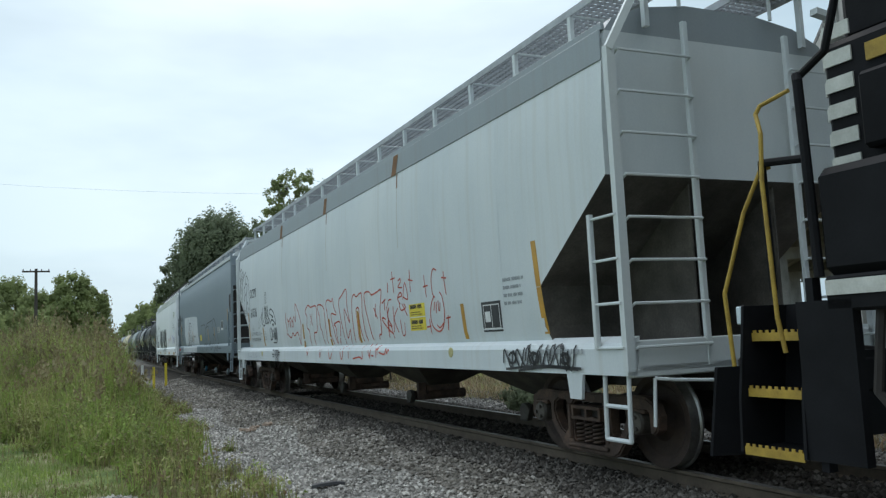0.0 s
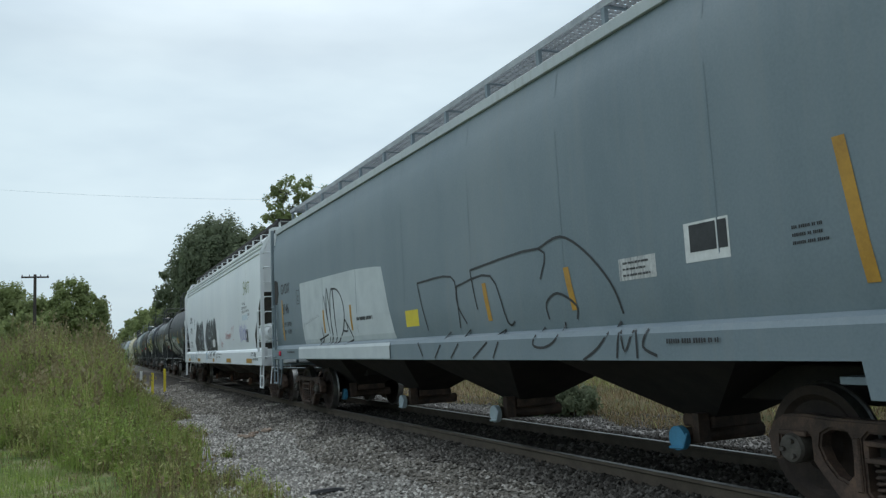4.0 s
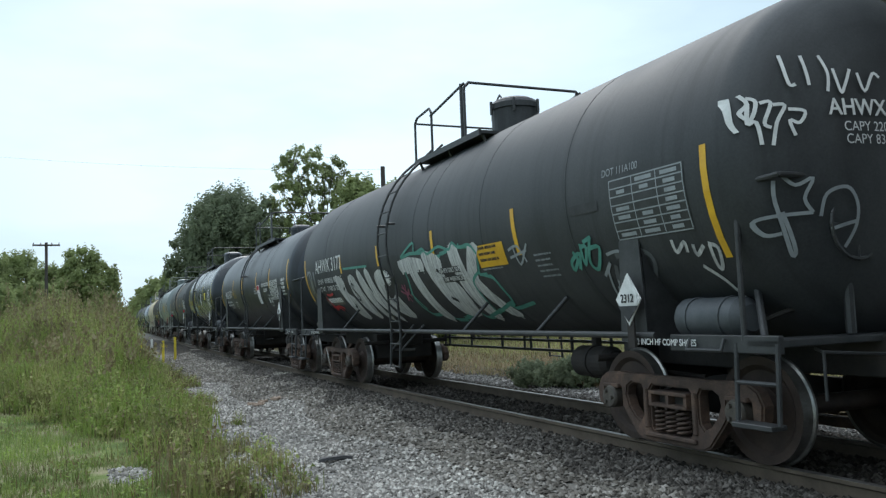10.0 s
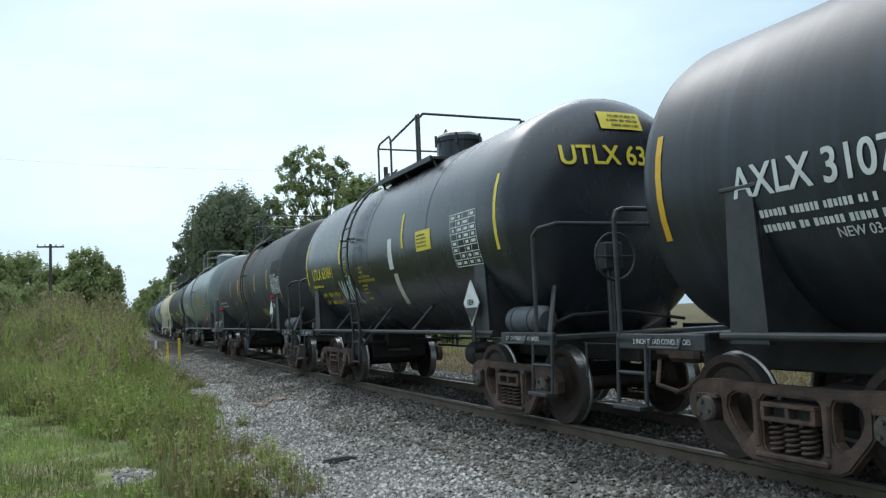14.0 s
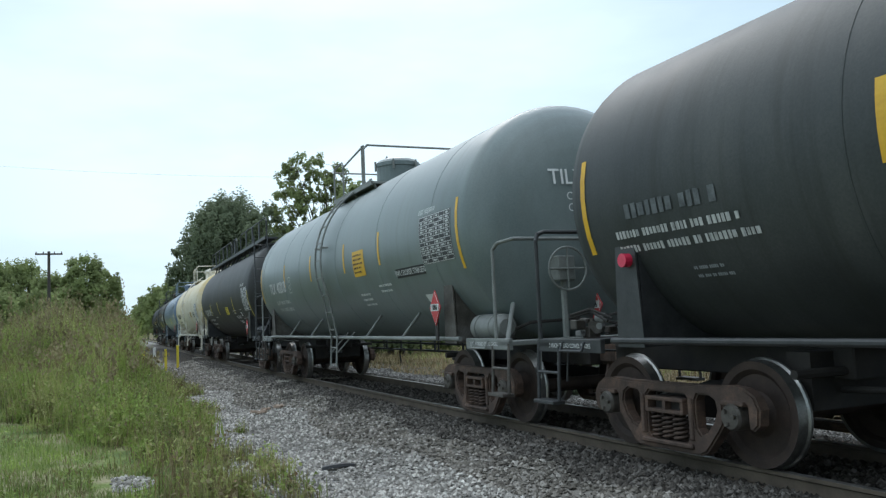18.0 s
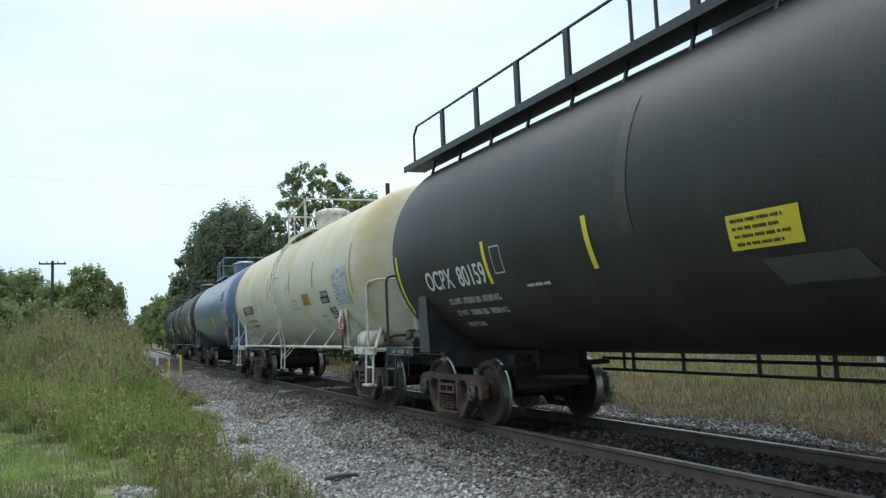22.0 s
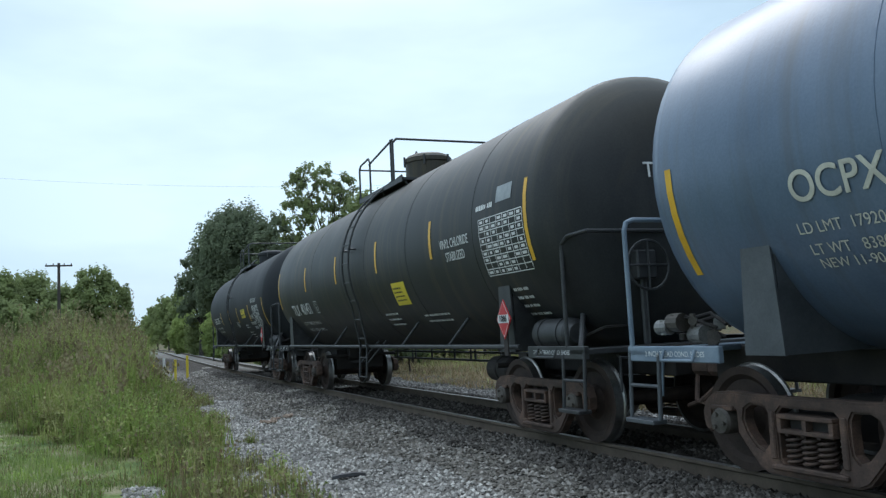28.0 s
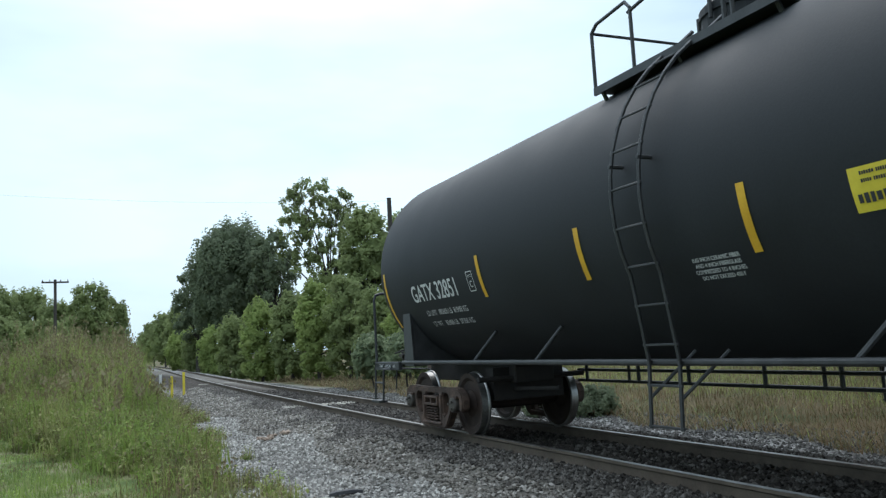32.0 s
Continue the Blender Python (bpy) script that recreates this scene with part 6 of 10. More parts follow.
    words(c, s, "LT WT   83800 LB  38000 KG", 4.36, 1.8, 0.085, M["cream_ink"], 0.0)
    words(c, s, "NEW 11-90", 4.77, 1.7, 0.08, M["cream_ink"], 0.0)
    table(c, s, 2.73, 2.24, 0.24, 0.27, 1, 0, W)
    words(c, s, "PLATE", 2.73, 2.32, 0.045, W, 0.0)
    words(c, s, "C", 2.73, 2.21, 0.09, W, 0.002)
    patch(c, s, -1.53, 2.1, 0.5, 0.42, M["sticker"], "emergency_sticker", label="yellow emergency sticker")
    bars(c, s, -1.53, 2.1, 0.4, 3, K, 0.045, 0.04, 0.012)
    patch(c, s, -4.85, 3.02, 0.78, 0.36, K, "name_panel", label="black name panel with white letters")
    words(c, s, "VINYL CHLORIDE", -4.85, 3.1, 0.09, W, 0.004, 0.8, 0.014)
    words(c, s, "STABILIZED", -4.85, 2.95, 0.09, W, 0.004, 0.8, 0.014)
    patch(c, s, -5.55, 2.26, 1.12, 0.5, M["spray_silver"], "data_panel", 0.004)
    table(c, s, -5.55, 2.26, 1.08, 0.46, 6, 8, M["grey_ink"])
    bars(c, s, -3.0, 1.85, 0.6, 3, M["grey_ink"], 0.05, 0.04)
    bars(c, s, -1.0, 2.75, 0.3, 3, M["spray_silver"], 0.05, 0.04)
    placard(c, -5.61, 1.55, "1086", -1.52, d=0.24)
    e = end_surf(1.61, zc, 6.34, 0.05)
    words(c, e, "OCPX 80070", 0.2, 3.0, 0.2, M["spray_silver"], 0.003)
    words(c, e, "CAPY 24914 GALS", 0.3, 2.75, 0.09, M["spray_silver"], 0.0)
    words(c, e, "CAPY 94310 LTRS", 0.3, 2.62, 0.09, M["spray_silver"], 0.0)
    placard(c, -7.15, 1.38, "1086", -0.28, d=0.26)
    # 9 and 10: plain black pressure cars
    p = tank_paint("faded_black_enamel", ((0.014, 0.015, 0.016), (0.026, 0.027, 0.027), (0.042, 0.042, 0.04)), 0.45, (0.075, 0.06, 0.036), (0.5, 1.7))
    c, s, zc = tank_car(92.68, 6.13, 1.63, -0.27, 6.87, p, fit_black, "faded black tank car with brown weather streaks", ladder=-0.3, rings=(-5.7, -3.2, -1.0, 0.6, 3.0), braces=(4.15, 2.0, -2.28, -4.25), stripes=(-4.25, -1.7, 0.95, 3.6), platform=(1.0, -1.1), dome=(-0.35, 0.45, 0.5), end_tank=True, bandz=2.55)
    words(c, s, "TILX  401451", 4.5, 1.98, 0.27, W, 0.008, 0.85)
    words(c, s, "LD LMT  180900 LB  82100 KG", 4.25, 1.66, 0.09, W, 0.0)
    words(c, s, "LT WT    82100 LB  37200 KG", 4.25, 1.5, 0.09, W, 0.0)
    table(c, s, 3.07, 2.0, 0.26, 0.25, 1, 0, W)
    words(c, s, "PLATE", 3.07, 2.07, 0.04, W, 0.0)
    words(c, s, "C", 3.07, 1.96, 0.09, W, 0.004)
    patch(c, s, -2.54, 1.97, 0.62, 0.4, M["sticker"], "emergency_sticker", label="yellow emergency sticker", skew=0.06)
    bars(c, s, -2.54, 1.97, 0.5, 4, K, 0.035, 0.03, 0.012)
    words(c, s, "VINYL CHLORIDE", -5.1, 2.52, 0.12, W, 0.003, 0.7)
    words(c, s, "STABILIZED", -5.1, 2.34, 0.12, W, 0.003, 0.7)
    bars(c, s, -1.6, 1.58, 0.7, 3, W, 0.05, 0.04)
    bars(c, s, -3.6, 1.55, 1.2, 2, W, 0.05, 0.04)
    table(c, s, -6.5, 2.35, 1.15, 0.7, 7, 9, W)
    bars(c, s, -6.1, 2.85, 0.5, 1, W, 0.08, 0.03)
    patch(c, s, -6.6, 2.95, 0.4, 0.2, M["grey_ink"], "paper_card", label="half-peeled white card")
    bars(c, s, -6.6, 1.65, 0.5, 4, W, 0.05, 0.05)
    placard(c, -6.25, 1.45, "1086", -1.52, d=0.24)
    e = end_surf(1.63, zc, 6.99, -0.27)
    words(c, e, "TILX 401451", 0.1, 3.0, 0.17, W, 0.003)
    for i, q in enumerate(("CAPY 25740 GALS", "CAPY 21433 UKG", "CAPY 97436 LTRS")):
        words(c, e, q, 0.15, 2.8 - 0.14 * i, 0.09, W, 0.0)
    placard(c, -7.2, 1.5, "1086", 0.35)
    p = tank_paint("fresh_black_enamel", ((0.0095, 0.0108, 0.0125), (0.0155, 0.0172, 0.0195), (0.0235, 0.0255, 0.028)), 0.6, None)
    c, s, zc = tank_car(109.17, 6.12, 1.605, -0.2, 6.82, p, fit_black, "clean black tank car with bright yellow stripes", ladder=-0.27, rings=(), braces=(3.75, 2.11, -2.21, -4.0), stripes=(-4.18, -1.5, 0.8, 3.13), platform=(1.1, -1.0), dome=(-0.25, 0.5, 0.4), end_tank=True, bandz=2.1, tape=M["yellow"])
    words(c, s, "GATX 32851", 4.7, 2.13, 0.25, W, 0.008, 0.85)
    words(c, s, "LD LMT  180600 LB  81900 KG", 4.55, 1.84, 0.085, W, 0.0)
    words(c, s, "LT WT    82400 LB  37300 KG", 4.55, 1.68, 0.085, W, 0.0)
    table(c, s, 3.42, 2.17, 0.17, 0.25, 1, 0, W)
    words(c, s, "PLATE", 3.42, 2.24, 0.035, W, 0.0)
    words(c, s, "C", 3.42, 2.13, 0.085, W, 0.003)
    for i, q in enumerate(("0.65 INCH CERAMIC FIBER", "AND 4 INCH FIBERGLASS", "COMPRESSED TO 4 INCHES", "DO NOT EXCEED 450 F")):
        words(c, s, q, -1.03, 1.955 - 0.05 * i, 0.036, W, 0.001)
    patch(c, s, -2.88, 2.22, 0.88, 0.3, M["sticker"], "emergency_sticker", label="bright yellow emergency sticker")
    bars(c, s, -2.88, 2.3, 0.7, 2, K, 0.03, 0.02, 0.012)
    bars(c, s, -2.88, 2.165, 0.8, 1, K, 0.085, 0.03, 0.012)
    bars(c, s, -2.85, 1.78, 0.55, 2, W, 0.05, 0.03)
    bars(c, s, -2.8, 1.5, 0.8, 3, W, 0.05, 0.03)
    words(c, s, "DOT-SP 21134", -5.4, 2.55, 0.13, W, 0.005, 0.85)
    words(c, s, "SR 13450", -4.6, 2.06, 0.13, W, 0.005, 0.85)
    words(c, s, "VINYL CHLORIDE", -4.45, 1.86, 0.11, W, 0.004, 0.75)
    words(c, s, "STABILIZED", -4.5, 1.71, 0.11, W, 0.004, 0.75)
    table(c, s, -5.6, 2.05, 1.15, 0.68, 6, 9, W)
    patch(c, s, -5.75, 1.55, 0.3, 0.24, M["grey_ink"], "paper_card", label="torn white card")
    placard(c, -6.38, 1.44, "1086", -1.52, d=0.24)
    e = end_surf(1.605, zc, 6.94, -0.2)
    words(c, e, "GATX 32851", -0.1, 2.92, 0.15, W, 0.005, 0.85)
    words(c, e, "CAPY 25670 GALS", -0.03, 2.7, 0.07, W, 0.0)
    words(c, e, "CAPY 97172 LTRS", -0.03, 2.59, 0.07, W, 0.0)
    placard(c, -7.15, 1.6, "1086", 0.2)


build_tanks()


# ---------------------------------------------------------------- covered hopper cars
def hopper_car(mid, k_len, hl, truck, paint, fit, roof_paint, label, gates, style, cap_mat):
    """A covered hopper: hl is half its length over the sills, k_len shortens it and all that stands along it; style sets the cut of the side sheets' ends."""
    c = vehicle("hopper_car", mid, label, "hopper car")
    hl, truck, gates = hl * k_len, truck * k_len, [y * k_len for y in gates]
    z_lo, z_cut, y_cut, z_top = style["z_lo"], style["z_cut"], style["y_cut"] * k_len, style["z_top"]
    ye = hl - 0.2
    levels = [(z_lo, 1.46, y_cut + 0.12), (z_lo + 0.25, 1.52, y_cut), (style["z_knee"], 1.545, y_cut - 0.02), (z_cut, 1.555, ye), (z_cut + 0.45, 1.555, ye), (z_top - 0.35, 1.52, ye), (z_top, 1.46, ye)]

    def xs(z):
        for (a, xa, _), (b, xb, _) in zip(levels, levels[1:]):
            if a <= z <= b:
                return xa + (xb - xa) * (z - a) / (b - a)
        return 1.5
    za, zb = style["sill"]

    def skin(z):
        """The outermost face of the side: the sheet, or the sill that stands proud of it."""
        if z <= zb - 0.05:
            return 1.60
        if z <= zb:
            return 1.60 - 0.025 * (z - zb + 0.05) / 0.05
        if z < zb + 0.06:
            return max(xs(z), 1.575 - 0.125 * (z - zb) / 0.06)
        return xs(z)
    wall = Wall(skin, k_len, 0.4)
    # body shell
    bm = bmesh.new()
    rows = []
    ny = 16
    for z, x, y in levels:
        ring = [bm.verts.new((-x, y - 2 * y * i / ny, z)) for i in range(ny + 1)] + [bm.verts.new((x, -y + 2 * y * i / ny, z)) for i in range(ny + 1)]
        rows.append(ring)
    n = len(rows[0])
    for k, (p, q) in enumerate(zip(rows, rows[1:])):
        for i in range(n):
            f = bm.faces.new((p[i], p[(i + 1) % n], q[(i + 1) % n], q[i]))
            # slope faces below the end sheet get a dark colour that holds recess shade
            if k < 3 and i in (ny, n - 1) and style.get("grimy_shaded_ends"):
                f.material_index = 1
    bm.faces.new(rows[0])
    bmesh.ops.recalc_face_normals(bm, faces=bm.faces)
    # rounded sides, sharp corners
    for f in bm.faces:
        f.smooth = True
    corner = {v for ring in rows for v in (ring[0], ring[ny], ring[ny + 1], ring[-1])}
    for e in bm.edges:
        if (e.verts[0] in corner and e.verts[1] in corner) or (e.verts[0] in rows[0] and e.verts[1] in rows[0]):
            e.smooth = False
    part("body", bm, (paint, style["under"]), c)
    # roof
    bm = bmesh.new()
    prof = [(-1.46, z_top), (-1.36, z_top + 0.13), (-1.0, z_top + 0.28), (-0.45, z_top + 0.36), (0.45, z_top + 0.36), (1.0, z_top + 0.28), (1.36, z_top + 0.13), (1.46, z_top)]
    poly(bm, [(x, -ye, z) for x, z in prof], (0, 2 * ye, 0))
    bmesh.ops.recalc_face_normals(bm, faces=bm.faces)
    part("roof", bm, roof_paint, c)
    # top chords
    for sx in (-1, 1):
        for z0, z1, d in style["chords"]:
            bm = bmesh.new()
            box(bm, (sx * (xs(z0) - 0.01), -ye, z0), (sx * (xs(z0) + d), ye, z1), 0.006)
            part("top_chord", bm, roof_paint, c)
        # side sills
        bm = bmesh.new()
        za, zb = style["sill"]
        poly(bm, [(sx * 1.50, -hl, za), (sx * 1.60, -hl, za), (sx * 1.60, -hl, zb - 0.05), (sx * 1.575, -hl, zb), (sx * 1.45, -hl, zb + 0.06), (sx * 1.45, -hl, zb)], (0, 2 * hl, 0))
        bmesh.ops.recalc_face_normals(bm, faces=bm.faces)
        part("side_sill", bm, style.get("sill_paint", paint), c)
    # side-sheet seams
    for y in style["seams"]:
        y *= k_len
        for sx in (-1, 1):
            bm = bmesh.new()
            vs = [(sx * (xs(z) + 0.0025), z) for z in np.linspace(z_lo + 0.3, z_top - 0.02, 8)]
            for (x0, z0), (x1, z1) in zip(vs, vs[1:]):
                bm.faces.new([bm.verts.new(q) for q in ((x0, y - 0.008, z0), (x0 + sx * 0.001, y + 0.008, z0), (x1 + sx * 0.001, y + 0.008, z1), (x1, y - 0.008, z1))])
            part("panel_seam", bm, paint, c)
    # discharge hoppers
    for y, cap in zip(gates, cap_mat if isinstance(cap_mat, tuple) else (cap_mat,) * 4):
        bm = bmesh.new()
        lo, hi = (0.26, 0.2), (1.38, 1.85)
        v0 = [bm.verts.new((sx * hi[0], y + sy * hi[1], z_lo + 0.05)) for sx, sy in ((-1, -1), (1, -1), (1, 1), (-1, 1))]
        v1 = [bm.verts.new((sx * lo[0], y + sy * lo[1], 0.50)) for sx, sy in ((-1, -1), (1, -1), (1, 1), (-1, 1))]
        for i in range(4):
            bm.faces.new((v0[i], v0[(i + 1) % 4], v1[(i + 1) % 4], v1[i]))
        bm.faces.new(v1)
        bmesh.ops.recalc_face_normals(bm, faces=bm.faces)
        h = part("discharge_hopper", bm, style.get("chute", style["under"]), c)
        bm = bmesh.new()
        box(bm, (-0.32, y - 0.23, 0.4), (0.32, y + 0.23, 0.53), 0.02)
        rod(bm, (-0.5, y, 0.33), (0.5, y, 0.33), 0.085, 14)
        box(bm, (-0.48, y - 0.2, 0.28), (-0.34, y - 0.1, 0.56))
        part("outlet_gate", bm, M["steel_dark"], h)
        bm = bmesh.new()
        disc(bm, (-0.56, y, 0.32), (1, 0, 0), 0.12, 0.07, 20)
        tube(bm, [(-0.59, y - 0.15, 0.38), (-0.61, y - 0.1, 0.24), (-0.59, y + 0.12, 0.22)], 0.016, 6)
        part("gate_cap", bm, cap, h)
    # centre sill, end sills, slope sheets' supports
    for s in (-1, 1):
        bm = bmesh.new()
        box(bm, (-0.33, s * (truck - 2.2), 0.72), (0.33, s * (hl + 0.1), 1.04), 0.015)
        part("stub_sill", bm, style["under"], c)
        bm = bmesh.new()
        box(bm, (-1.56, s * (hl - 0.09), style["sill"][0] - 0.02), (1.56, s * hl, style["sill"][1] + 0.02), 0.01)
        box(bm, (-1.45, s * (hl - 1.3), 0.98), (1.45, s * hl, 1.03))
        part("end_sill", bm, style.get("sill_paint", paint), c)
        # slope sheet seen under the end
        bm = bmesh.new()
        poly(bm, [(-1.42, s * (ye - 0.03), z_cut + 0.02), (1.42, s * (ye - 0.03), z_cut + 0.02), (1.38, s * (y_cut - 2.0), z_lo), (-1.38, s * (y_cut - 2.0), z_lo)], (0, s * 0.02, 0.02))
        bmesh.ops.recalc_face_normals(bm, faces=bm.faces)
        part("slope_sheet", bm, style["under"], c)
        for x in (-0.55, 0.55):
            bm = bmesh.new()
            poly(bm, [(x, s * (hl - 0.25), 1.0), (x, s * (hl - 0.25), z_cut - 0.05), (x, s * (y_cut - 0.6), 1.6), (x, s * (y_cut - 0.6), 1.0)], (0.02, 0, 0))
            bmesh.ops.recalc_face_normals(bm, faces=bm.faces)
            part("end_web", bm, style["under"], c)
        add_truck(c, s * truck)
        coupler(c, s * (hl + 0.15), s)
        zl = style["ladder_top"]
        for sx in (-1, 1):
            # corner post, end ladder, side ladder, sill step
            bm = bmesh.new()
            yp = s * (hl - 0.02)
            if style["post_bent"]:
                rail = [(sx * 1.56, yp, 1.0), (sx * 1.56, yp, zl - 0.35), (sx * 1.25, s * (hl + 0.06), zl + 0.25), (sx * 1.05, s * (hl + 0.06), zl + 0.28)]
            else:
                rail = [(sx * 1.56, yp, 1.0), (sx * 1.54, yp, zl)]
            for p0, p1 in zip(rail, rail[1:]):
                d = Vector(p1) - Vector(p0)
                m = Matrix.Translation((Vector(p0) + Vector(p1)) / 2) @ d.to_track_quat("Z", "Y").to_matrix().to_4x4() @ Matrix.Diagonal((0.09, 0.07, d.length + 0.03, 1))
                bmesh.ops.create_cube(bm, size=1, matrix=m)
            part("corner_post", bm, fit, c)
            bm = bmesh.new()
            x1, x0 = sx * style.get("rung", 0.98), sx * 1.5
            box(bm, (x1 - 0.03, yp - s * 0.02, 1.0), (x1 + 0.03, yp + s * 0.03, zl), 0.006)
            lad = part("end_ladder", bm, fit, c)
            z = 1.2
            while z < zl:
                bm = bmesh.new()
                tube(bm, [(x0, yp, z - 0.03), (x0, yp + s * 0.06, z), (x1, yp + s * 0.06, z), (x1, yp, z - 0.03)], 0.014, 6)
                part("rung", bm, fit, lad)
                z += 0.39
            bm = bmesh.new()
            ya = s * (hl - 0.42)
            box(bm, (sx * 1.585, ya - 0.025, style["sill"][1] - 0.05), (sx * 1.635, ya + 0.025, 2.45), 0.006)
            lad = part("side_ladder", bm, fit, c)
            z = 1.2
            while z < 2.5:
                bm = bmesh.new()
                rod(bm, (sx * 1.61, ya, z), (sx * 1.61, yp, z), 0.014, 6)
                part("rung", bm, fit, lad)
                z += 0.4
            bm = bmesh.new()
            y0, y1 = s * (hl - 0.06), s * (hl - 0.42)
            za = style["sill"][0]
            tube(bm, [(sx * 1.55, y0, za + 0.05), (sx * 1.57, y0, za - 0.58), (sx * 1.57, y1, za - 0.58), (sx * 1.55, y1, za + 0.05)], 0.022)
            rod(bm, (sx * 1.56, y0, za - 0.28), (sx * 1.56, y1, za - 0.28), 0.02)
            part("sill_step", bm, fit, c)
        bm = bmesh.new()
        tube(bm, [(-1.35, s * (hl + 0.05), 0.92), (-1.2, s * (hl + 0.12), 0.9), (-0.2, s * (hl + 0.35), 0.84)], 0.016, 6)
        tube(bm, [(-1.35, s * (hl + 0.05), 0.92), (-1.4, s * (hl + 0.07), 0.5)], 0.016, 6)
        part("uncoupling_lever", bm, fit, c)
        if style.get("pads", True):
            bm = bmesh.new()
            poly(bm, [(-1.6, s * (hl - 1.0), style["sill"][0]), (-1.6, s * (hl - 0.72), style["sill"][0]), (-1.6, s * (hl - 0.76), style["sill"][0] - 0.24), (-1.6, s * (hl - 0.96), style["sill"][0] - 0.24)], (0.03, 0, 0))
            bmesh.ops.recalc_face_normals(bm, faces=bm.faces)
            part("jacking_pad", bm, style.get("sill_paint", paint), c)
    # running boards on the roof: open steel grating on brackets
    zr = z_top + style.get("walk", 0.55)
    gy = hl - 0.02
    for sx in (-1, 1):
        bm = bmesh.new()
        for i in range(7):
            x = sx * (0.46 + 0.095 * i)
            box(bm, (x - 0.006, -gy, zr), (x + 0.006, gy, zr + 0.035))
        k = int(2 * gy / 0.085)
        for i in range(k + 1):
            y = -gy + 2 * gy * i / k
            box(bm, (sx * 0.45, y - 0.006, zr), (sx * 1.04, y + 0.006, zr + 0.03))
        for x in (0.44, 1.04):
            box(bm, (sx * x - 0.012, -gy, zr - 0.03), (sx * x + 0.012, gy, zr + 0.05))
        part("running_board", bm, style["board"], c, "open steel grating walkway")
        n = int(2 * gy / 1.28)
        for i in range(n + 1):
            y = -gy + 0.1 + (2 * gy - 0.2) * i / n
            bm = bmesh.new()
            box(bm, (sx * 1.0, y - 0.03, z_top + 0.05), (sx * 1.05, y + 0.03, zr + 0.04))
            rod(bm, (sx * 1.02, y, zr - 0.01), (sx * 0.46, y, zr - 0.01), 0.016, 6)
            rod(bm, (sx * 0.6, y, zr - 0.01), (sx * 0.6, y, z_top + 0.3), 0.02, 6)
            part("board_bracket", bm, fit, c)
    for s in (-1, 1):
        bm = bmesh.new()
        for i in range(5):
            y = s * (gy - 0.08 - 0.095 * i)
            box(bm, (-1.06, y - 0.006, zr + 0.002), (1.06, y + 0.006, zr + 0.034))
        for i in range(33):
            x = -1.05 + 2.1 * i / 32
            box(bm, (x - 0.006, s * (gy - 0.5), zr + 0.002), (x + 0.006, s * (gy - 0.05), zr + 0.03))
        for x in (-1.07, 1.07):
            box(bm, (x - 0.012, s * (gy - 0.52), zr - 0.03), (x + 0.012, s * (gy - 0.02), zr + 0.05))
        part("end_board", bm, style["board"], c)
    # hatch covers along the ridge
    n = 10
    for i in range(n):
        y = -ye + 1.0 + (2 * ye - 2.0) * i / (n - 1)
        bm = bmesh.new()
        disc(bm, (0, y, z_top + 0.42), (0, 0, 1), 0.32, 0.14, 18)
        part("hatch_cover", bm, roof_paint, c)
    return c, wall, xs


def hopper_paint(name, cols, streak):
    m = ramp_mat(name, cols, 0.45, 0.0, 0.9, 40, 0.05, (1, 0.7, 0.35), 0.58)
    n, l = m.node_tree.nodes, m.node_tree.links
    b = n["Principled BSDF"]
    src = b.inputs["Base Color"].links[0].from_socket
    tx = n.new("ShaderNodeTexCoord")
    mp_ = n.new("ShaderNodeMapping")
    mp_.inputs["Scale"].default_value = (0.3, 6.0, 0.25)
    nz = n.new("ShaderNodeTexNoise")
    nz.inputs["Scale"].default_value, nz.inputs["Detail"].default_value = 1.5, 7
    mr = n.new("ShaderNodeMapRange")
    mr.inputs["From Min"].default_value, mr.inputs["From Max"].default_value, mr.inputs["To Max"].default_value = 0.52, 0.85, 0.6
    mx = n.new("ShaderNodeMixRGB")
    mx.inputs[2].default_value = (*streak, 1)
    l.new(tx.outputs["Object"], mp_.inputs["Vector"])
    l.new(mp_.outputs["Vector"], nz.inputs["Vector"])
    l.new(nz.outputs["Fac"], mr.inputs["Value"])
    l.new(mr.outputs["Result"], mx.inputs[0])
    l.new(src, mx.inputs[1])
    l.new(mx.outputs["Color"], b.inputs["Base Color"])
    return m


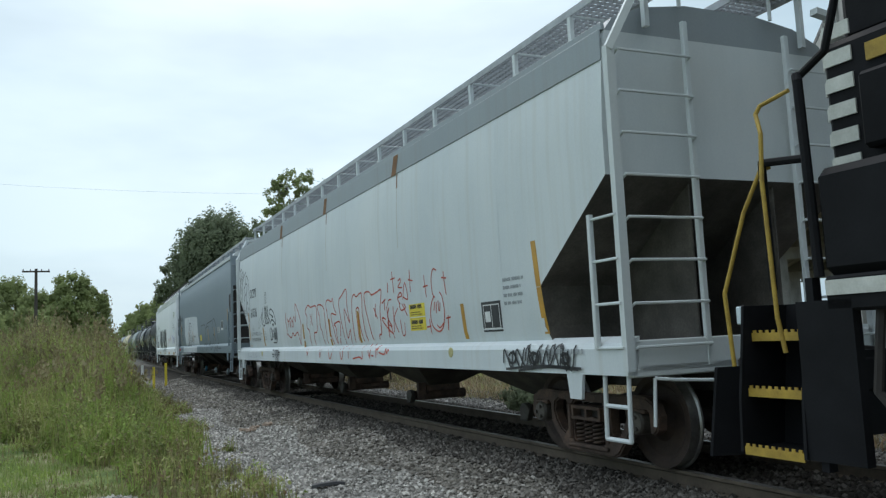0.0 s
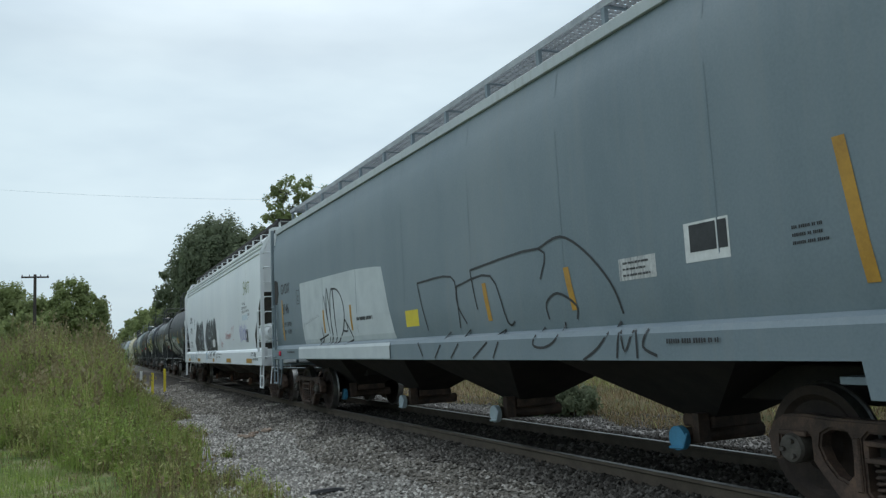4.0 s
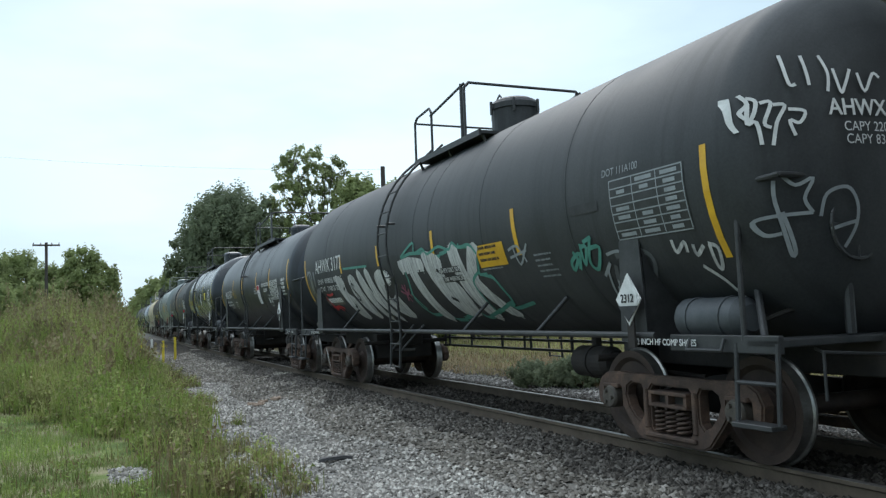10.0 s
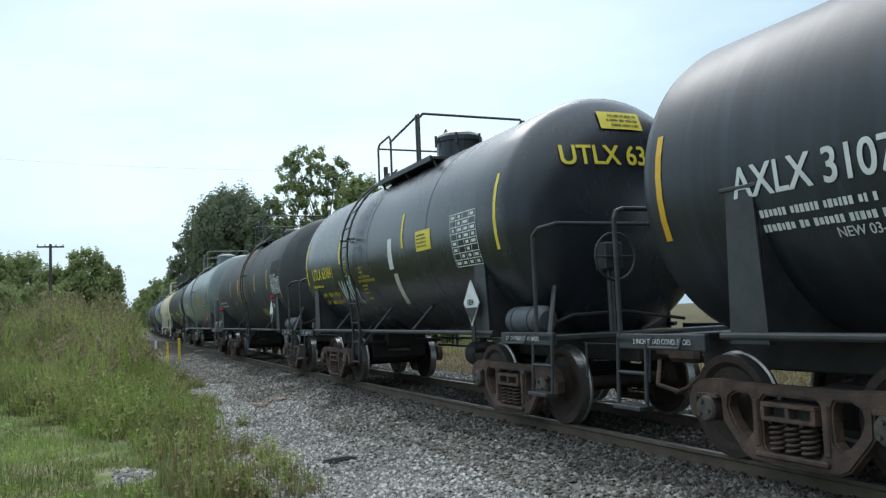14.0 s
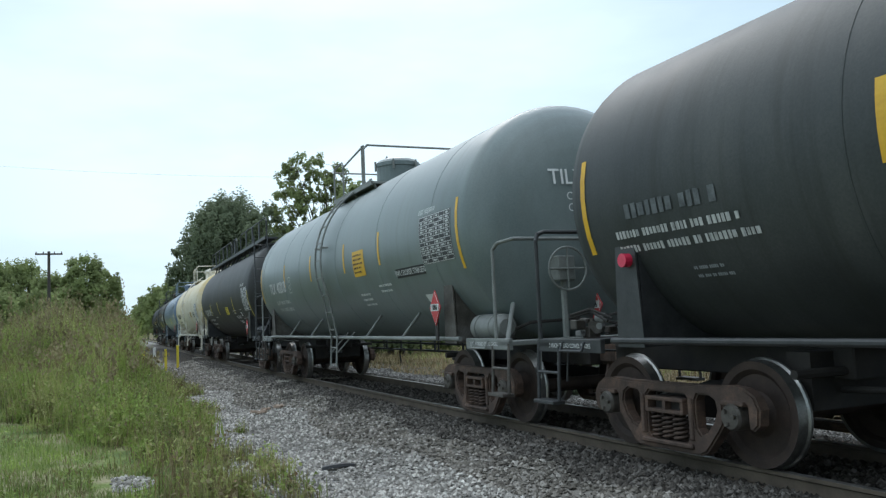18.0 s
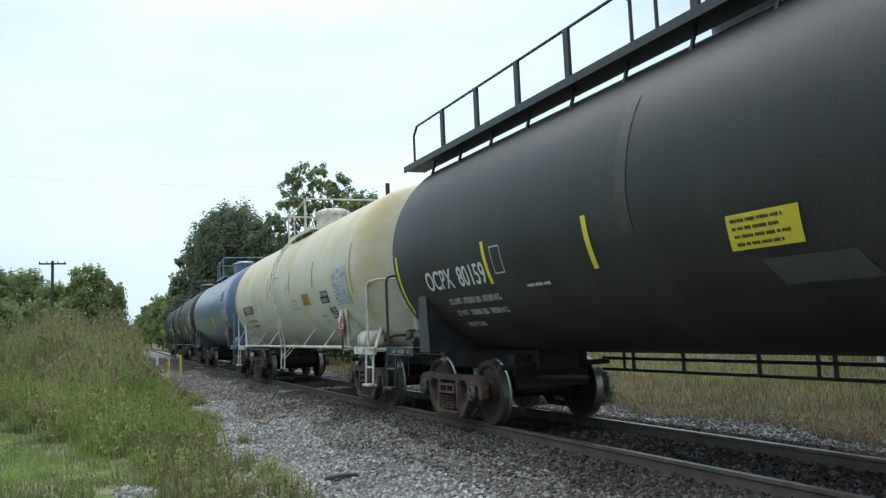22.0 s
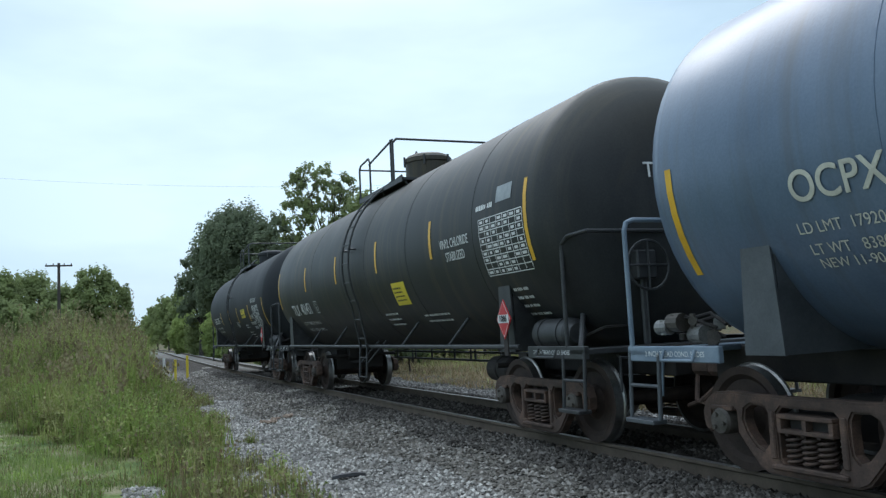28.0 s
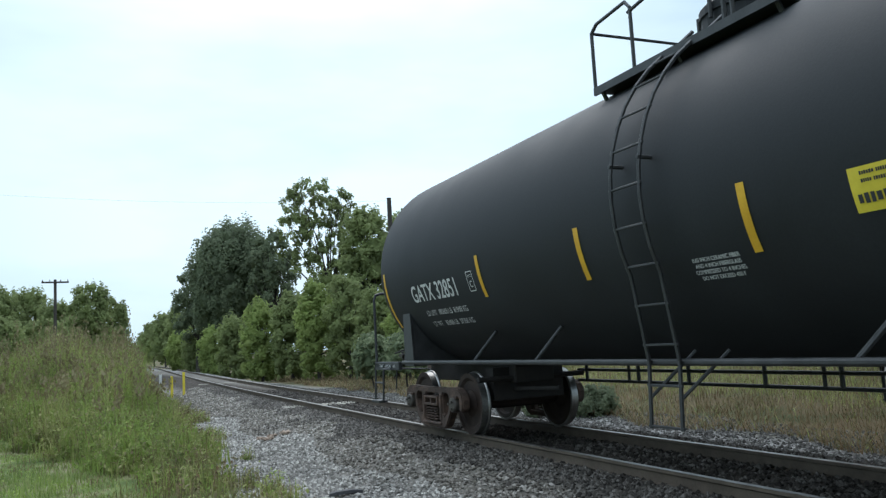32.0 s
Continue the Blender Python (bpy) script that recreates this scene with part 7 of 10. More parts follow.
def build_hoppers():
    W, K, Y = M["white"], M["ink"], ramp_mat("dulled_orange_tape", ((0.34, 0.17, 0.02), (0.52, 0.28, 0.03)), 0.5, 0, 3, 40, 0.05)
    # grimy sheet, its colour darkened further for the shade under the car ends
    shaded_grime = ramp_mat("shaded_grimy_brown_sheet", ((0.045, 0.039, 0.033), (0.08, 0.07, 0.06), (0.135, 0.12, 0.1)), 0.75, 0, 2, 40, 0.15)
    board = ramp_mat("galvanised_grating", ((0.28, 0.29, 0.3), (0.42, 0.43, 0.44)), 0.5, 0.4, 4, 50, 0.1)
    # the first: pale grey, with red and black spray paint
    p = hopper_paint("pale_grey_enamel", ((0.49, 0.53, 0.545), (0.55, 0.585, 0.595), (0.6, 0.625, 0.625)), (0.46, 0.45, 0.41))
    roofp = hopper_paint("dull_grey_enamel", ((0.24, 0.27, 0.29), (0.30, 0.33, 0.35)), (0.25, 0.24, 0.22))
    c, w, xs = hopper_car(-84.5, 0.96, 10.05, 8.5, p, p, roofp, "pale grey covered hopper with red and black graffiti", (-6.2, -1.85, 2.42, 6.6),
                          dict(grimy_shaded_ends=True, z_lo=1.18, z_knee=1.85, z_cut=2.8, y_cut=8.5, z_top=4.2, chords=((3.90, 4.2, 0.012), (4.2, 4.28, 0.03)), sill=(0.95, 1.24), seams=(-7.6, -4.3, -2.2, -0.2, 1.9, 3.8, 5.9, 7.3), under=shaded_grime, ladder_top=4.3, post_bent=True, board=board, rung=0.66, walk=0.66), shaded_grime)
    words(c, w, "OCPX", 7.66, 2.775, 0.24, K, 0.002, 0.88)
    words(c, w, "61036", 7.63, 2.235, 0.245, K, 0.002, 0.92)
    words(c, w, "LD LMT 196700", 7.62, 1.655, 0.09, K, 0.0)
    words(c, w, "LT WT 66300 NEW 9-89", 7.42, 1.5, 0.09, K, 0.0)
    table(c, w, 5.98, 2.57, 0.2, 0.27, 1, 0, K)
    words(c, w, "PLATE", 5.98, 2.64, 0.042, K, 0.0)
    words(c, w, "C", 5.98, 2.53, 0.095, K, 0.002)
    for y, z, h, sk in ((8.36, 1.8, 0.96, -0.16), (6.38, 1.57, 0.48, -0.1), (2.03, 1.52, 0.5, -0.04), (-0.1, 1.55, 0.52, -0.04), (-2.0, 1.6, 0.55, -0.04), (-6.45, 1.55, 0.45, -0.04), (-8.45, 1.85, 1.0, -0.12)):
        patch(c, w, y, z, 0.1, h, Y, "reflector_stripe", 0.006, skew=sk)
    for z in (1.765, 1.565):
        patch(c, w, -4.84, z, 0.6, 0.185, M["sticker"], "emergency_sticker", label="yellow sticker with fine black writing")
        bars(c, w, -4.84, z + (0.05 if z > 1.6 else 0.03), 0.5, 1, K, 0.07, 0.02, 0.012)
        bars(c, w, -4.84, z - 0.045, 0.5, 2, K, 0.018, 0.015, 0.012, seed=2)
    patch(c, w, -7.26, 1.58, 0.5, 0.36, K, "data_panel", label="black data panel")
    table(c, w, -7.26, 1.58, 0.42, 0.28, 2, 1, W)
    bars(c, w, -7.9, 1.85, 0.55, 4, M["grey_ink"], 0.05, 0.04)
    patch(c, w, 4.9, 1.62, 0.34, 0.3, M["grey_ink"], "paper_card")
    for i_, q in enumerate(("EXT", "APPLIED 08-97", "INT CARBO", "APPLIED 11-89")):
        words(c, w, q, 6.16, 1.69 - 0.065 * i_, 0.042, M["grey_ink"], 0.0, 0.85)
    # red outlined letters along the side
    strokes(c, w, [[(3.66, 2.08), (3.7, 1.9), (3.6, 1.72), (3.66, 1.55)]], M["spray_red"], 0.027, 0.009, label="red sprayed outline", k=4)
    words(c, w, "T K U", 3.2, 1.79, 0.15, M["spray_red"], 0.002, 1.0)
    strokes(c, w, [[(1.36, 1.95), (1.2, 1.72)], [(1.2, 1.95), (1.36, 1.72)]], M["spray_red"], 0.02, 0.009, label="small red sprayed cross", k=3)
    strokes(c, w, [[(6.98, 1.98), (6.56, 2.12), (6.5, 2.02), (6.56, 1.92), (6.98, 1.8), (7.03, 1.88), (6.98, 1.98), (6.92, 1.9), (6.98, 1.8)], [(6.88, 1.93), (6.62, 2.0)]], M["grey_ink"], 0.012, 0.009, label="pencilled log", k=4)
    strokes(c, w, [[(3.55, 1.95), (3.38, 1.87), (3.18, 1.95), (3.03, 1.85), (2.85, 1.96), (2.68, 1.85), (2.7, 2.25), (2.22, 1.81), (2.41, 1.32)], [(2.41, 1.32), (2.55, 1.6), (2.89, 1.53), (3.05, 1.6), (3.24, 1.49), (3.59, 1.59)], [(1.47, 1.3), (1.51, 1.6), (1.69, 1.69), (1.63, 1.9), (1.78, 2.03), (1.52, 2.15), (1.3, 2.1), (0.86, 2.1), (0.83, 1.84), (0.88, 1.58), (1.12, 1.55), (1.12, 1.31)], [(0.37, 1.31), (0.48, 1.56), (0.6, 1.68), (0.6, 1.86), (0.75, 2.09), (0.48, 2.11), (0.25, 2.02), (0.2, 1.8), (0.14, 1.32)]], M["spray_red"], 0.027, 0.009, label="red sprayed outlines of letters", k=4)
    strokes(c, w, [[(-0.3, 1.31), (-0.08, 1.61), (0, 1.89), (0.09, 2.11), (-0.08, 2.18), (-0.32, 2.13), (-0.41, 2.19), (-0.48, 2.02), (-0.63, 1.87), (-0.3, 1.9), (-0.28, 1.77), (-0.43, 1.52), (-0.55, 1.32), (-0.55, 1.62), (-0.43, 1.69), (-0.85, 1.71), (-0.72, 1.31)], [(-1.11, 1.31), (-0.9, 1.82), (-0.83, 2.1), (-1.05, 2.21), (-1.35, 2.3), (-1.35, 2.02), (-1.46, 1.69), (-1.18, 1.95), (-1.18, 1.71), (-1.27, 1.41), (-1.47, 1.57), (-1.46, 1.31)], [(-1.7, 1.33), (-1.66, 1.76), (-1.68, 2.09), (-1.82, 2.18), (-1.95, 2.13), (-2.25, 2.17), (-2.25, 1.84), (-2.32, 1.55), (-2.43, 1.35)], [(-1.93, 1.35), (-1.93, 1.65), (-1.9, 1.89), (-2.06, 1.92), (-2.06, 1.65), (-2.21, 1.34)]], M["spray_red"], 0.027, 0.009, label="red sprayed outlines of letters", k=4)
    strokes(c, w, [[(-2.73, 1.36), (-2.62, 1.56), (-2.45, 1.9), (-2.41, 2.15), (-2.67, 2.17), (-2.8, 2.11), (-3.09, 2.14), (-3.3, 2.15), (-3.2, 1.82), (-3.19, 1.48), (-3.08, 1.44), (-3.04, 1.36)], [(-2.98, 1.95), (-2.95, 1.73)], [(-2.89, 1.89), (-3.04, 1.71)], [(-3.31, 1.94), (-3.5, 2)], [(-3.43, 1.99), (-3.44, 1.82)], [(-3.44, 1.68), (-3.31, 1.71), (-3.3, 1.66), (-3.55, 1.52), (-3.74, 1.45)], [(-3.54, 1.88), (-3.57, 1.61), (-3.55, 1.39)], [(-3.65, 1.85), (-3.54, 1.72), (-3.72, 1.56)], [(-3.54, 1.63), (-3.54, 1.48)], [(-3.63, 2.25), (-3.63, 2.1)], [(1.56, 1.25), (1.49, 1.1), (1.38, 1.25)], [(0.51, 1.25), (0.46, 1.06), (0.37, 1.25)], [(-0.15, 1.26), (-0.28, 1.03), (-0.52, 1.26)]], M["spray_red"], 0.027, 0.009, label="red sprayed outlines of letters", k=4)
    strokes(c, w, [[(-0.96, 1.27), (-1.03, 1.06), (-1.13, 1.07), (-1.18, 1.28)], [(-1.53, 1.28), (-1.51, 1.05)], [(-1.79, 1.05), (-2.16, 1.08), (-2.34, 1.06), (-2.3, 1.29)], [(-2.63, 1.31), (-2.71, 1.09), (-2.85, 1.3), (-2.73, 1.06)], [(-2.84, 1.11), (-2.95, 1.1)], [(-3.04, 1.23), (-3.08, 1.07)], [(-3.15, 1.27), (-3.09, 1.21), (-3.17, 1.21), (-3.15, 1.26), (-3.13, 1.12)], [(-3.22, 1.16), (-3.5, 1.13), (-3.54, 1.22), (-3.61, 1.14), (-3.65, 1.2), (-3.72, 1.18)]], M["spray_red"], 0.027, 0.009, label="red sprayed outlines of letters", k=4)
    strokes(c, w, [
        [(-5.52, 1.92), (-5.41, 1.82), (-5.35, 1.66), (-5.41, 1.51), (-5.61, 1.44), (-5.77, 1.51), (-5.85, 1.7), (-5.81, 1.9), (-5.72, 1.97)], [(-5.66, 2.27), (-5.54, 2.3), (-5.46, 2.19), (-5.46, 2.06), (-5.48, 1.96), (-5.55, 1.91)],
        [(-5.54, 1.85), (-5.49, 1.73)], [(-5.6, 1.84), (-5.56, 1.69)], [(-5.66, 1.86), (-5.66, 1.72)], [(-5.73, 1.83), (-5.69, 1.71)], [(-5.55, 1.53), (-5.65, 1.49), (-5.78, 1.55)],
        [(-5.9, 2.24), (-5.9, 2.14), (-5.96, 1.92)], [(-5.82, 2.16), (-5.99, 2.14)], [(-5.18, 2.25), (-5.25, 1.93)], [(-5.14, 2.08), (-5.32, 2.09)], [(-4.62, 2.37), (-4.63, 2.04)], [(-4.55, 2.23), (-4.74, 2.2)], [(-3.85, 2.41), (-3.91, 2.07)], [(-3.77, 2.29), (-3.98, 2.3)],
        [(-4.11, 2.24), (-4.22, 2.27), (-4.21, 2.21), (-4.1, 2.15), (-4.28, 2.13)], [(-4.06, 2.0), (-4.19, 2.06), (-4.26, 2.01), (-4.06, 1.98), (-4.17, 1.89)], [(-4.29, 1.95), (-4.4, 2.2), (-4.51, 1.95), (-4.3, 1.99)], [(-3.58, 1.89), (-3.64, 1.97), (-3.77, 1.98)],
        [(-3.59, 1.69), (-3.53, 1.61), (-3.69, 1.55), (-3.77, 1.37)], [(-3.84, 1.87), (-3.81, 1.47)], [(-4.04, 1.83), (-3.85, 1.67), (-4.01, 1.46)], [(-4.13, 1.9), (-4.19, 1.79), (-4.39, 1.83), (-4.32, 1.88)], [(-4.25, 1.89), (-4.44, 1.7)], [(-4.12, 1.65), (-4.16, 1.43), (-4.27, 1.43), (-4.29, 1.6)],
        [(-5.29, 1.62), (-5.33, 1.41)], [(-5.18, 1.51), (-5.33, 1.52)], [(-5.96, 1.65), (-5.93, 1.45)], [(-5.89, 1.61), (-6.04, 1.62)]], M["spray_red"], 0.022, 0.009, label="red sprayed face, crosses and letters", k=4)
    strokes(c, w, [
        [(9.77, 3.39), (9.75, 3.48), (9.68, 3.58), (9.54, 3.62), (9.43, 3.57), (9.4, 3.44), (9.48, 3.31), (9.61, 3.17), (9.64, 3.03), (9.63, 2.86), (9.66, 2.65)], [(9.77, 3.39), (9.69, 3.31), (9.7, 3.12), (9.75, 2.91), (9.81, 2.76)],
        [(9.4, 3.44), (9.3, 3.51), (9.19, 3.51), (9.14, 3.41), (9.15, 3.31), (9.28, 3.15), (9.42, 3.04), (9.49, 2.98), (9.51, 2.87)], [(9.37, 3.06), (9.32, 3.01), (9.28, 2.98), (9.3, 2.94), (9.32, 2.76), (9.39, 2.58), (9.42, 2.52)],
        [(9.15, 3.31), (9.01, 3.38), (8.89, 3.44), (8.75, 3.48)], [(8.7, 3.38), (8.74, 3.25), (8.82, 3.11), (8.96, 3.03), (9.02, 3.0), (9.01, 2.91), (9.07, 2.67), (9.14, 2.47), (9.23, 2.34)],
        [(8.72, 3.35), (8.59, 3.35), (8.45, 3.27), (8.37, 3.19), (8.28, 2.97), (8.22, 2.75), (8.2, 2.56), (8.21, 2.36), (8.27, 2.14), (8.36, 1.99), (8.5, 1.92)],
        [(8.8, 3.13), (8.68, 3.14), (8.58, 3.1), (8.55, 3.03), (8.6, 2.91), (8.74, 2.84), (8.88, 2.79), (8.96, 2.73), (9.0, 2.64)], [(8.74, 2.84), (8.67, 2.77), (8.68, 2.6), (8.73, 2.39), (8.82, 2.25), (8.98, 2.18)],
        [(8.64, 2.47), (8.64, 2.36), (8.58, 2.24), (8.48, 2.2), (8.43, 2.22)]], K, 0.03, 0.009, label="black sprayed outline letters", k=5)
    strokes(c, w, [[(9.62, 3.32), (9.6, 3.44), (9.55, 3.45), (9.55, 3.33), (9.6, 3.25), (9.62, 3.32)], [(9.36, 3.21), (9.33, 3.37), (9.26, 3.4), (9.27, 3.26), (9.36, 3.17), (9.36, 3.21)], [(9.56, 2.67), (9.56, 2.78), (9.49, 2.76), (9.49, 2.64), (9.56, 2.67)],
                   [(9.13, 2.4), (9.16, 2.32), (9.05, 2.39), (9.1, 2.26), (8.97, 2.38), (9.02, 2.28), (8.91, 2.37)], [(8.98, 2.29), (8.89, 2.29)]], K, 0.018, 0.009, label="thin black sprayed marks", k=5)
    for y, z in ((8.53, 2.56), (8.37, 2.39)):
        blot(c, w, [(y + 0.04 * math.cos(a), z + 0.055 * math.sin(a)) for a in np.linspace(0, 5.7, 9)], K, 0.009, label="black sprayed dot", soft=2)
    strokes(c, w, [[(7.15, 1.64), (7.1, 1.68), (7.15, 1.63), (7.09, 1.61), (7.04, 1.71), (7.05, 1.61), (6.99, 1.66), (6.94, 1.6), (6.95, 1.64), (6.9, 1.72), (6.91, 1.6), (6.8, 1.69), (6.83, 1.59)], [(6.88, 1.64), (6.63, 1.67)], [(6.73, 1.69), (6.71, 1.58), (6.62, 1.59)], [(7.9, 1.86), (7.99, 1.8), (7.92, 1.76), (7.81, 1.83), (7.87, 1.76), (7.75, 1.91), (7.8, 1.77), (7.65, 1.82), (7.63, 1.77), (7.73, 1.76)]], M["grey_ink"], 0.012, 0.009, label="thin grey scribble", k=4)
    bm = bmesh.new()
    disc(bm, (-1.603, 6.07, 1.13), (1, 0, 0), 0.065, 0.01, 20)
    part("round_badge", bm, M["badge"], c, "round yellow badge on the sill")
    strokes(c, w, [[(6.49, 2.21), (6.59, 2.08), (6.44, 1.91), (6.22, 1.85), (6.02, 2.02), (6.15, 2.36), (6.15, 2.07), (5.98, 1.9), (5.83, 2), (5.98, 2.35), (5.96, 2.09), (5.78, 1.9), (5.67, 1.98), (5.8, 2.36), (5.76, 2.1), (5.54, 1.98), (5.67, 1.91)], [(6.4, 2.34), (6.42, 2.1), (6.27, 1.93)], [(5.54, 2.14), (5.43, 2.25), (5.1, 2.18), (4.86, 1.98), (4.84, 1.85), (5.08, 1.95), (5.32, 1.97), (5.52, 1.88)], [(5.52, 2.13), (5.11, 2.05), (5.26, 2.04)], [(5.5, 1.8), (5.56, 1.62), (5.37, 1.47), (5.3, 1.68), (5.43, 1.78)], [(5.34, 1.72), (5.32, 1.47)], [(5.24, 1.73), (5.17, 1.51), (5.1, 1.65), (5.19, 1.73)]], K, 0.032, 0.009, label="black sprayed tags", k=4)
    strokes(c, w, [[(5.06, 1.67), (5.06, 1.46), (4.99, 1.64), (4.93, 1.45), (4.88, 1.65)], [(4.84, 1.68), (4.82, 1.4), (4.75, 1.63), (4.88, 1.73)], [(5.52, 1.49), (5.43, 1.46)], [(5.24, 1.4), (4.88, 1.4)], [(5.21, 1.86), (5.06, 1.86), (5.13, 1.82), (5.21, 1.86)]], K, 0.032, 0.009, label="black sprayed tags", k=4)
    strokes(c, w, [[(4.73, 1.21), (4.65, 1.08), (4.54, 1.2), (4.67, 1.21)], [(4.65, 1.11), (4.64, 0.96)], [(4.51, 1.24), (4.53, 0.96)], [(4.45, 1.25), (4.47, 1.05), (4.42, 1)], [(4.43, 1.2), (4.31, 1.2), (4.42, 1.04), (4.32, 0.97), (4.31, 1.2)], [(4.97, 1.22), (4.78, 1.21)], [(5.02, 1.12), (4.78, 1.11)], [(4.95, 1.06), (4.8, 1.05)], [(4.29, 1.17), (4.12, 1.16)], [(4.27, 1.11), (4.16, 1.11)]], K, 0.03, 0.075, label="black sprayed tag on the sill", k=4)
    strokes(c, w, scrawl(-7.75, 1.0, 6, 0.26, 0.2, 31) + scrawl(-8.05, 0.99, 4, 0.3, 0.22, 32), K, 0.028, 0.075, label="black sprayed tag on the sill", k=5)
    strokes(c, w, scrawl(8.4, 1.03, 4, 0.2, 0.14, 33) + scrawl(7.6, 1.03, 6, 0.2, 0.14, 34), M["pencil"], 0.008, 0.075, label="faint grey scribble on the sill", k=5)
    chord = Wall(lambda z: xs(3.92) + 0.016)
    for y in (-3.95, 0.0, 3.85):
        patch(c, chord, y, 4.04, 0.2, 0.3, M["rust"], "roof_bracket", 0.004, "rusty bracket under the running board", 0.14)
        patch(c, w, (y - 0.06) / 0.96, 3.78, 0.045, 0.22, M["rust"], "rust_streak", 0.006)
        patch(c, w, (y - 0.06) / 0.96, 3.2, 0.02, 0.9, M["pale_run"], "rust_streak", 0.005)
    bm = bmesh.new()
    disc(bm, (-1.603, -5.9, 1.16), (1, 0, 0), 0.065, 0.01, 20)
    part("round_badge", bm, M["badge"], c, "round yellow badge on the sill")
    bars(c, w, -9.0, 1.17, 1.0, 1, M["grey_ink"], 0.06, 0.05, 0.06)
    e = End(lambda x, z: -9.28)
    words(c, e, "OCPX", 0.92, 4.1, 0.14, K, 0.0)
    words(c, e, "61036", 0.93, 3.89, 0.14, K, 0.0)
    faint = ramp_mat("faded_red_stencil_paint", ((0.3, 0.2, 0.19), (0.38, 0.28, 0.26)), 0.6, 0, 8, 60, 0.05)
    for i, q in enumerate(("CAUTION", "NO SIDE", "LADDER")):
        words(c, e, q, -1.12, 4.3 - 0.09 * i, 0.06, faint, 0.0, 0.9)
    # the second: blue-grey with a pale painted-out panel
    p2 = hopper_paint("blue_grey_enamel", ((0.135, 0.175, 0.2), (0.175, 0.215, 0.24), (0.21, 0.245, 0.265)), (0.2, 0.22, 0.225))
    roof2 = hopper_paint("pale_chord_enamel", ((0.4, 0.43, 0.44), (0.5, 0.53, 0.54)), (0.3, 0.3, 0.28))
    c, w, xs = hopper_car(-64.78, 0.956, 9.2, 7.95, p2, p2, roof2, "blue-grey covered hopper with a pale painted-out panel", (-5.0, -0.9, 2.9, 6.6),
                          dict(grimy_shaded_ends=True, z_lo=1.3, z_knee=1.9, z_cut=3.3, y_cut=8.95, z_top=4.25, chords=((4.18, 4.3, 0.035),), sill=(1.14, 1.42), seams=(-6.9, -4.6, -2.4, 0.0, 2.4, 4.6, 6.9), under=M["under"], ladder_top=4.3, post_bent=False, board=board), (M["cap_blue"], M["cap_white"], M["cap_white"], M["cap_blue"]))
    for s_ in (-1, 1):
        # no hole is cut: a flat dark plate carries the opening's shade
        bm = bmesh.new()
        q = [(s_ * 8.24, 3.0), (s_ * 8.56, 3.05), (s_ * 8.58, 2.45), (s_ * 8.32, 2.45), (s_ * 8.17, 2.7)]
        poly(bm, [(-xs(z) - 0.004, y, z) for y, z in q], (-0.004, 0, 0))
        bmesh.ops.recalc_face_normals(bm, faces=bm.faces)
        part("opening_shade_plate", bm, M["under"], c, "dark plate for the shaded opening in the end of the side sheet")
        bm = bmesh.new()
        box(bm, (-1.32, s_ * 8.42, 1.14), (1.32, s_ * 8.5, 1.98), 0.015)
        box(bm, (-1.32, s_ * 8.3, 1.92), (1.32, s_ * 8.5, 1.99), 0.01)
        part("end_plate", bm, p2, c)
    pale = ramp_mat("pale_overpaint", ((0.44, 0.47, 0.48), (0.54, 0.57, 0.57)), 0.6, 0, 2, 40, 0.05)
    blot(c, w, [(6.46, 2.78), (5.6, 2.76), (4.7, 2.77), (3.6, 2.72), (2.9, 2.74), (1.9, 2.69), (1.02, 2.64), (0.8, 2.1), (0.51, 1.46), (6.2, 1.46), (6.3, 1.9), (6.4, 2.3)], pale, 0.004, "overpaint_panel", "pale painted-out panel", soft=1)
    patch(c, w, 3.5, 1.28, 5.6, 0.25, pale, "overpaint_panel", 0.064)
    words(c, w, "GVDX", 7.87, 2.76, 0.23, K, 0.004, 0.9)
    words(c, w, "2146", 7.87, 2.29, 0.23, K, 0.004, 0.9)
    words(c, w, "LD LMT  200700", 7.8, 1.93, 0.1, K, 0.0)
    words(c, w, "LT WT    63000", 7.8, 1.76, 0.1, K, 0.0)
    table(c, w, 6.64, 2.5, 0.26, 0.3, 1, 1, K)
    words(c, w, "C", 6.64, 2.46, 0.13, K, 0.002)
    for y, z, h, sk in ((8.16, 2.05, 0.95, -0.12), (4.56, 1.88, 0.46, -0.06), (2.75, 1.88, 0.46, -0.06), (-2.78, 1.83, 0.46, -0.1), (-4.69, 1.85, 0.44, -0.1), (-8.18, 2.11, 0.97, -0.14)):
        patch(c, w, y, z, 0.1, h, Y, "reflector_stripe", 0.012, skew=sk)
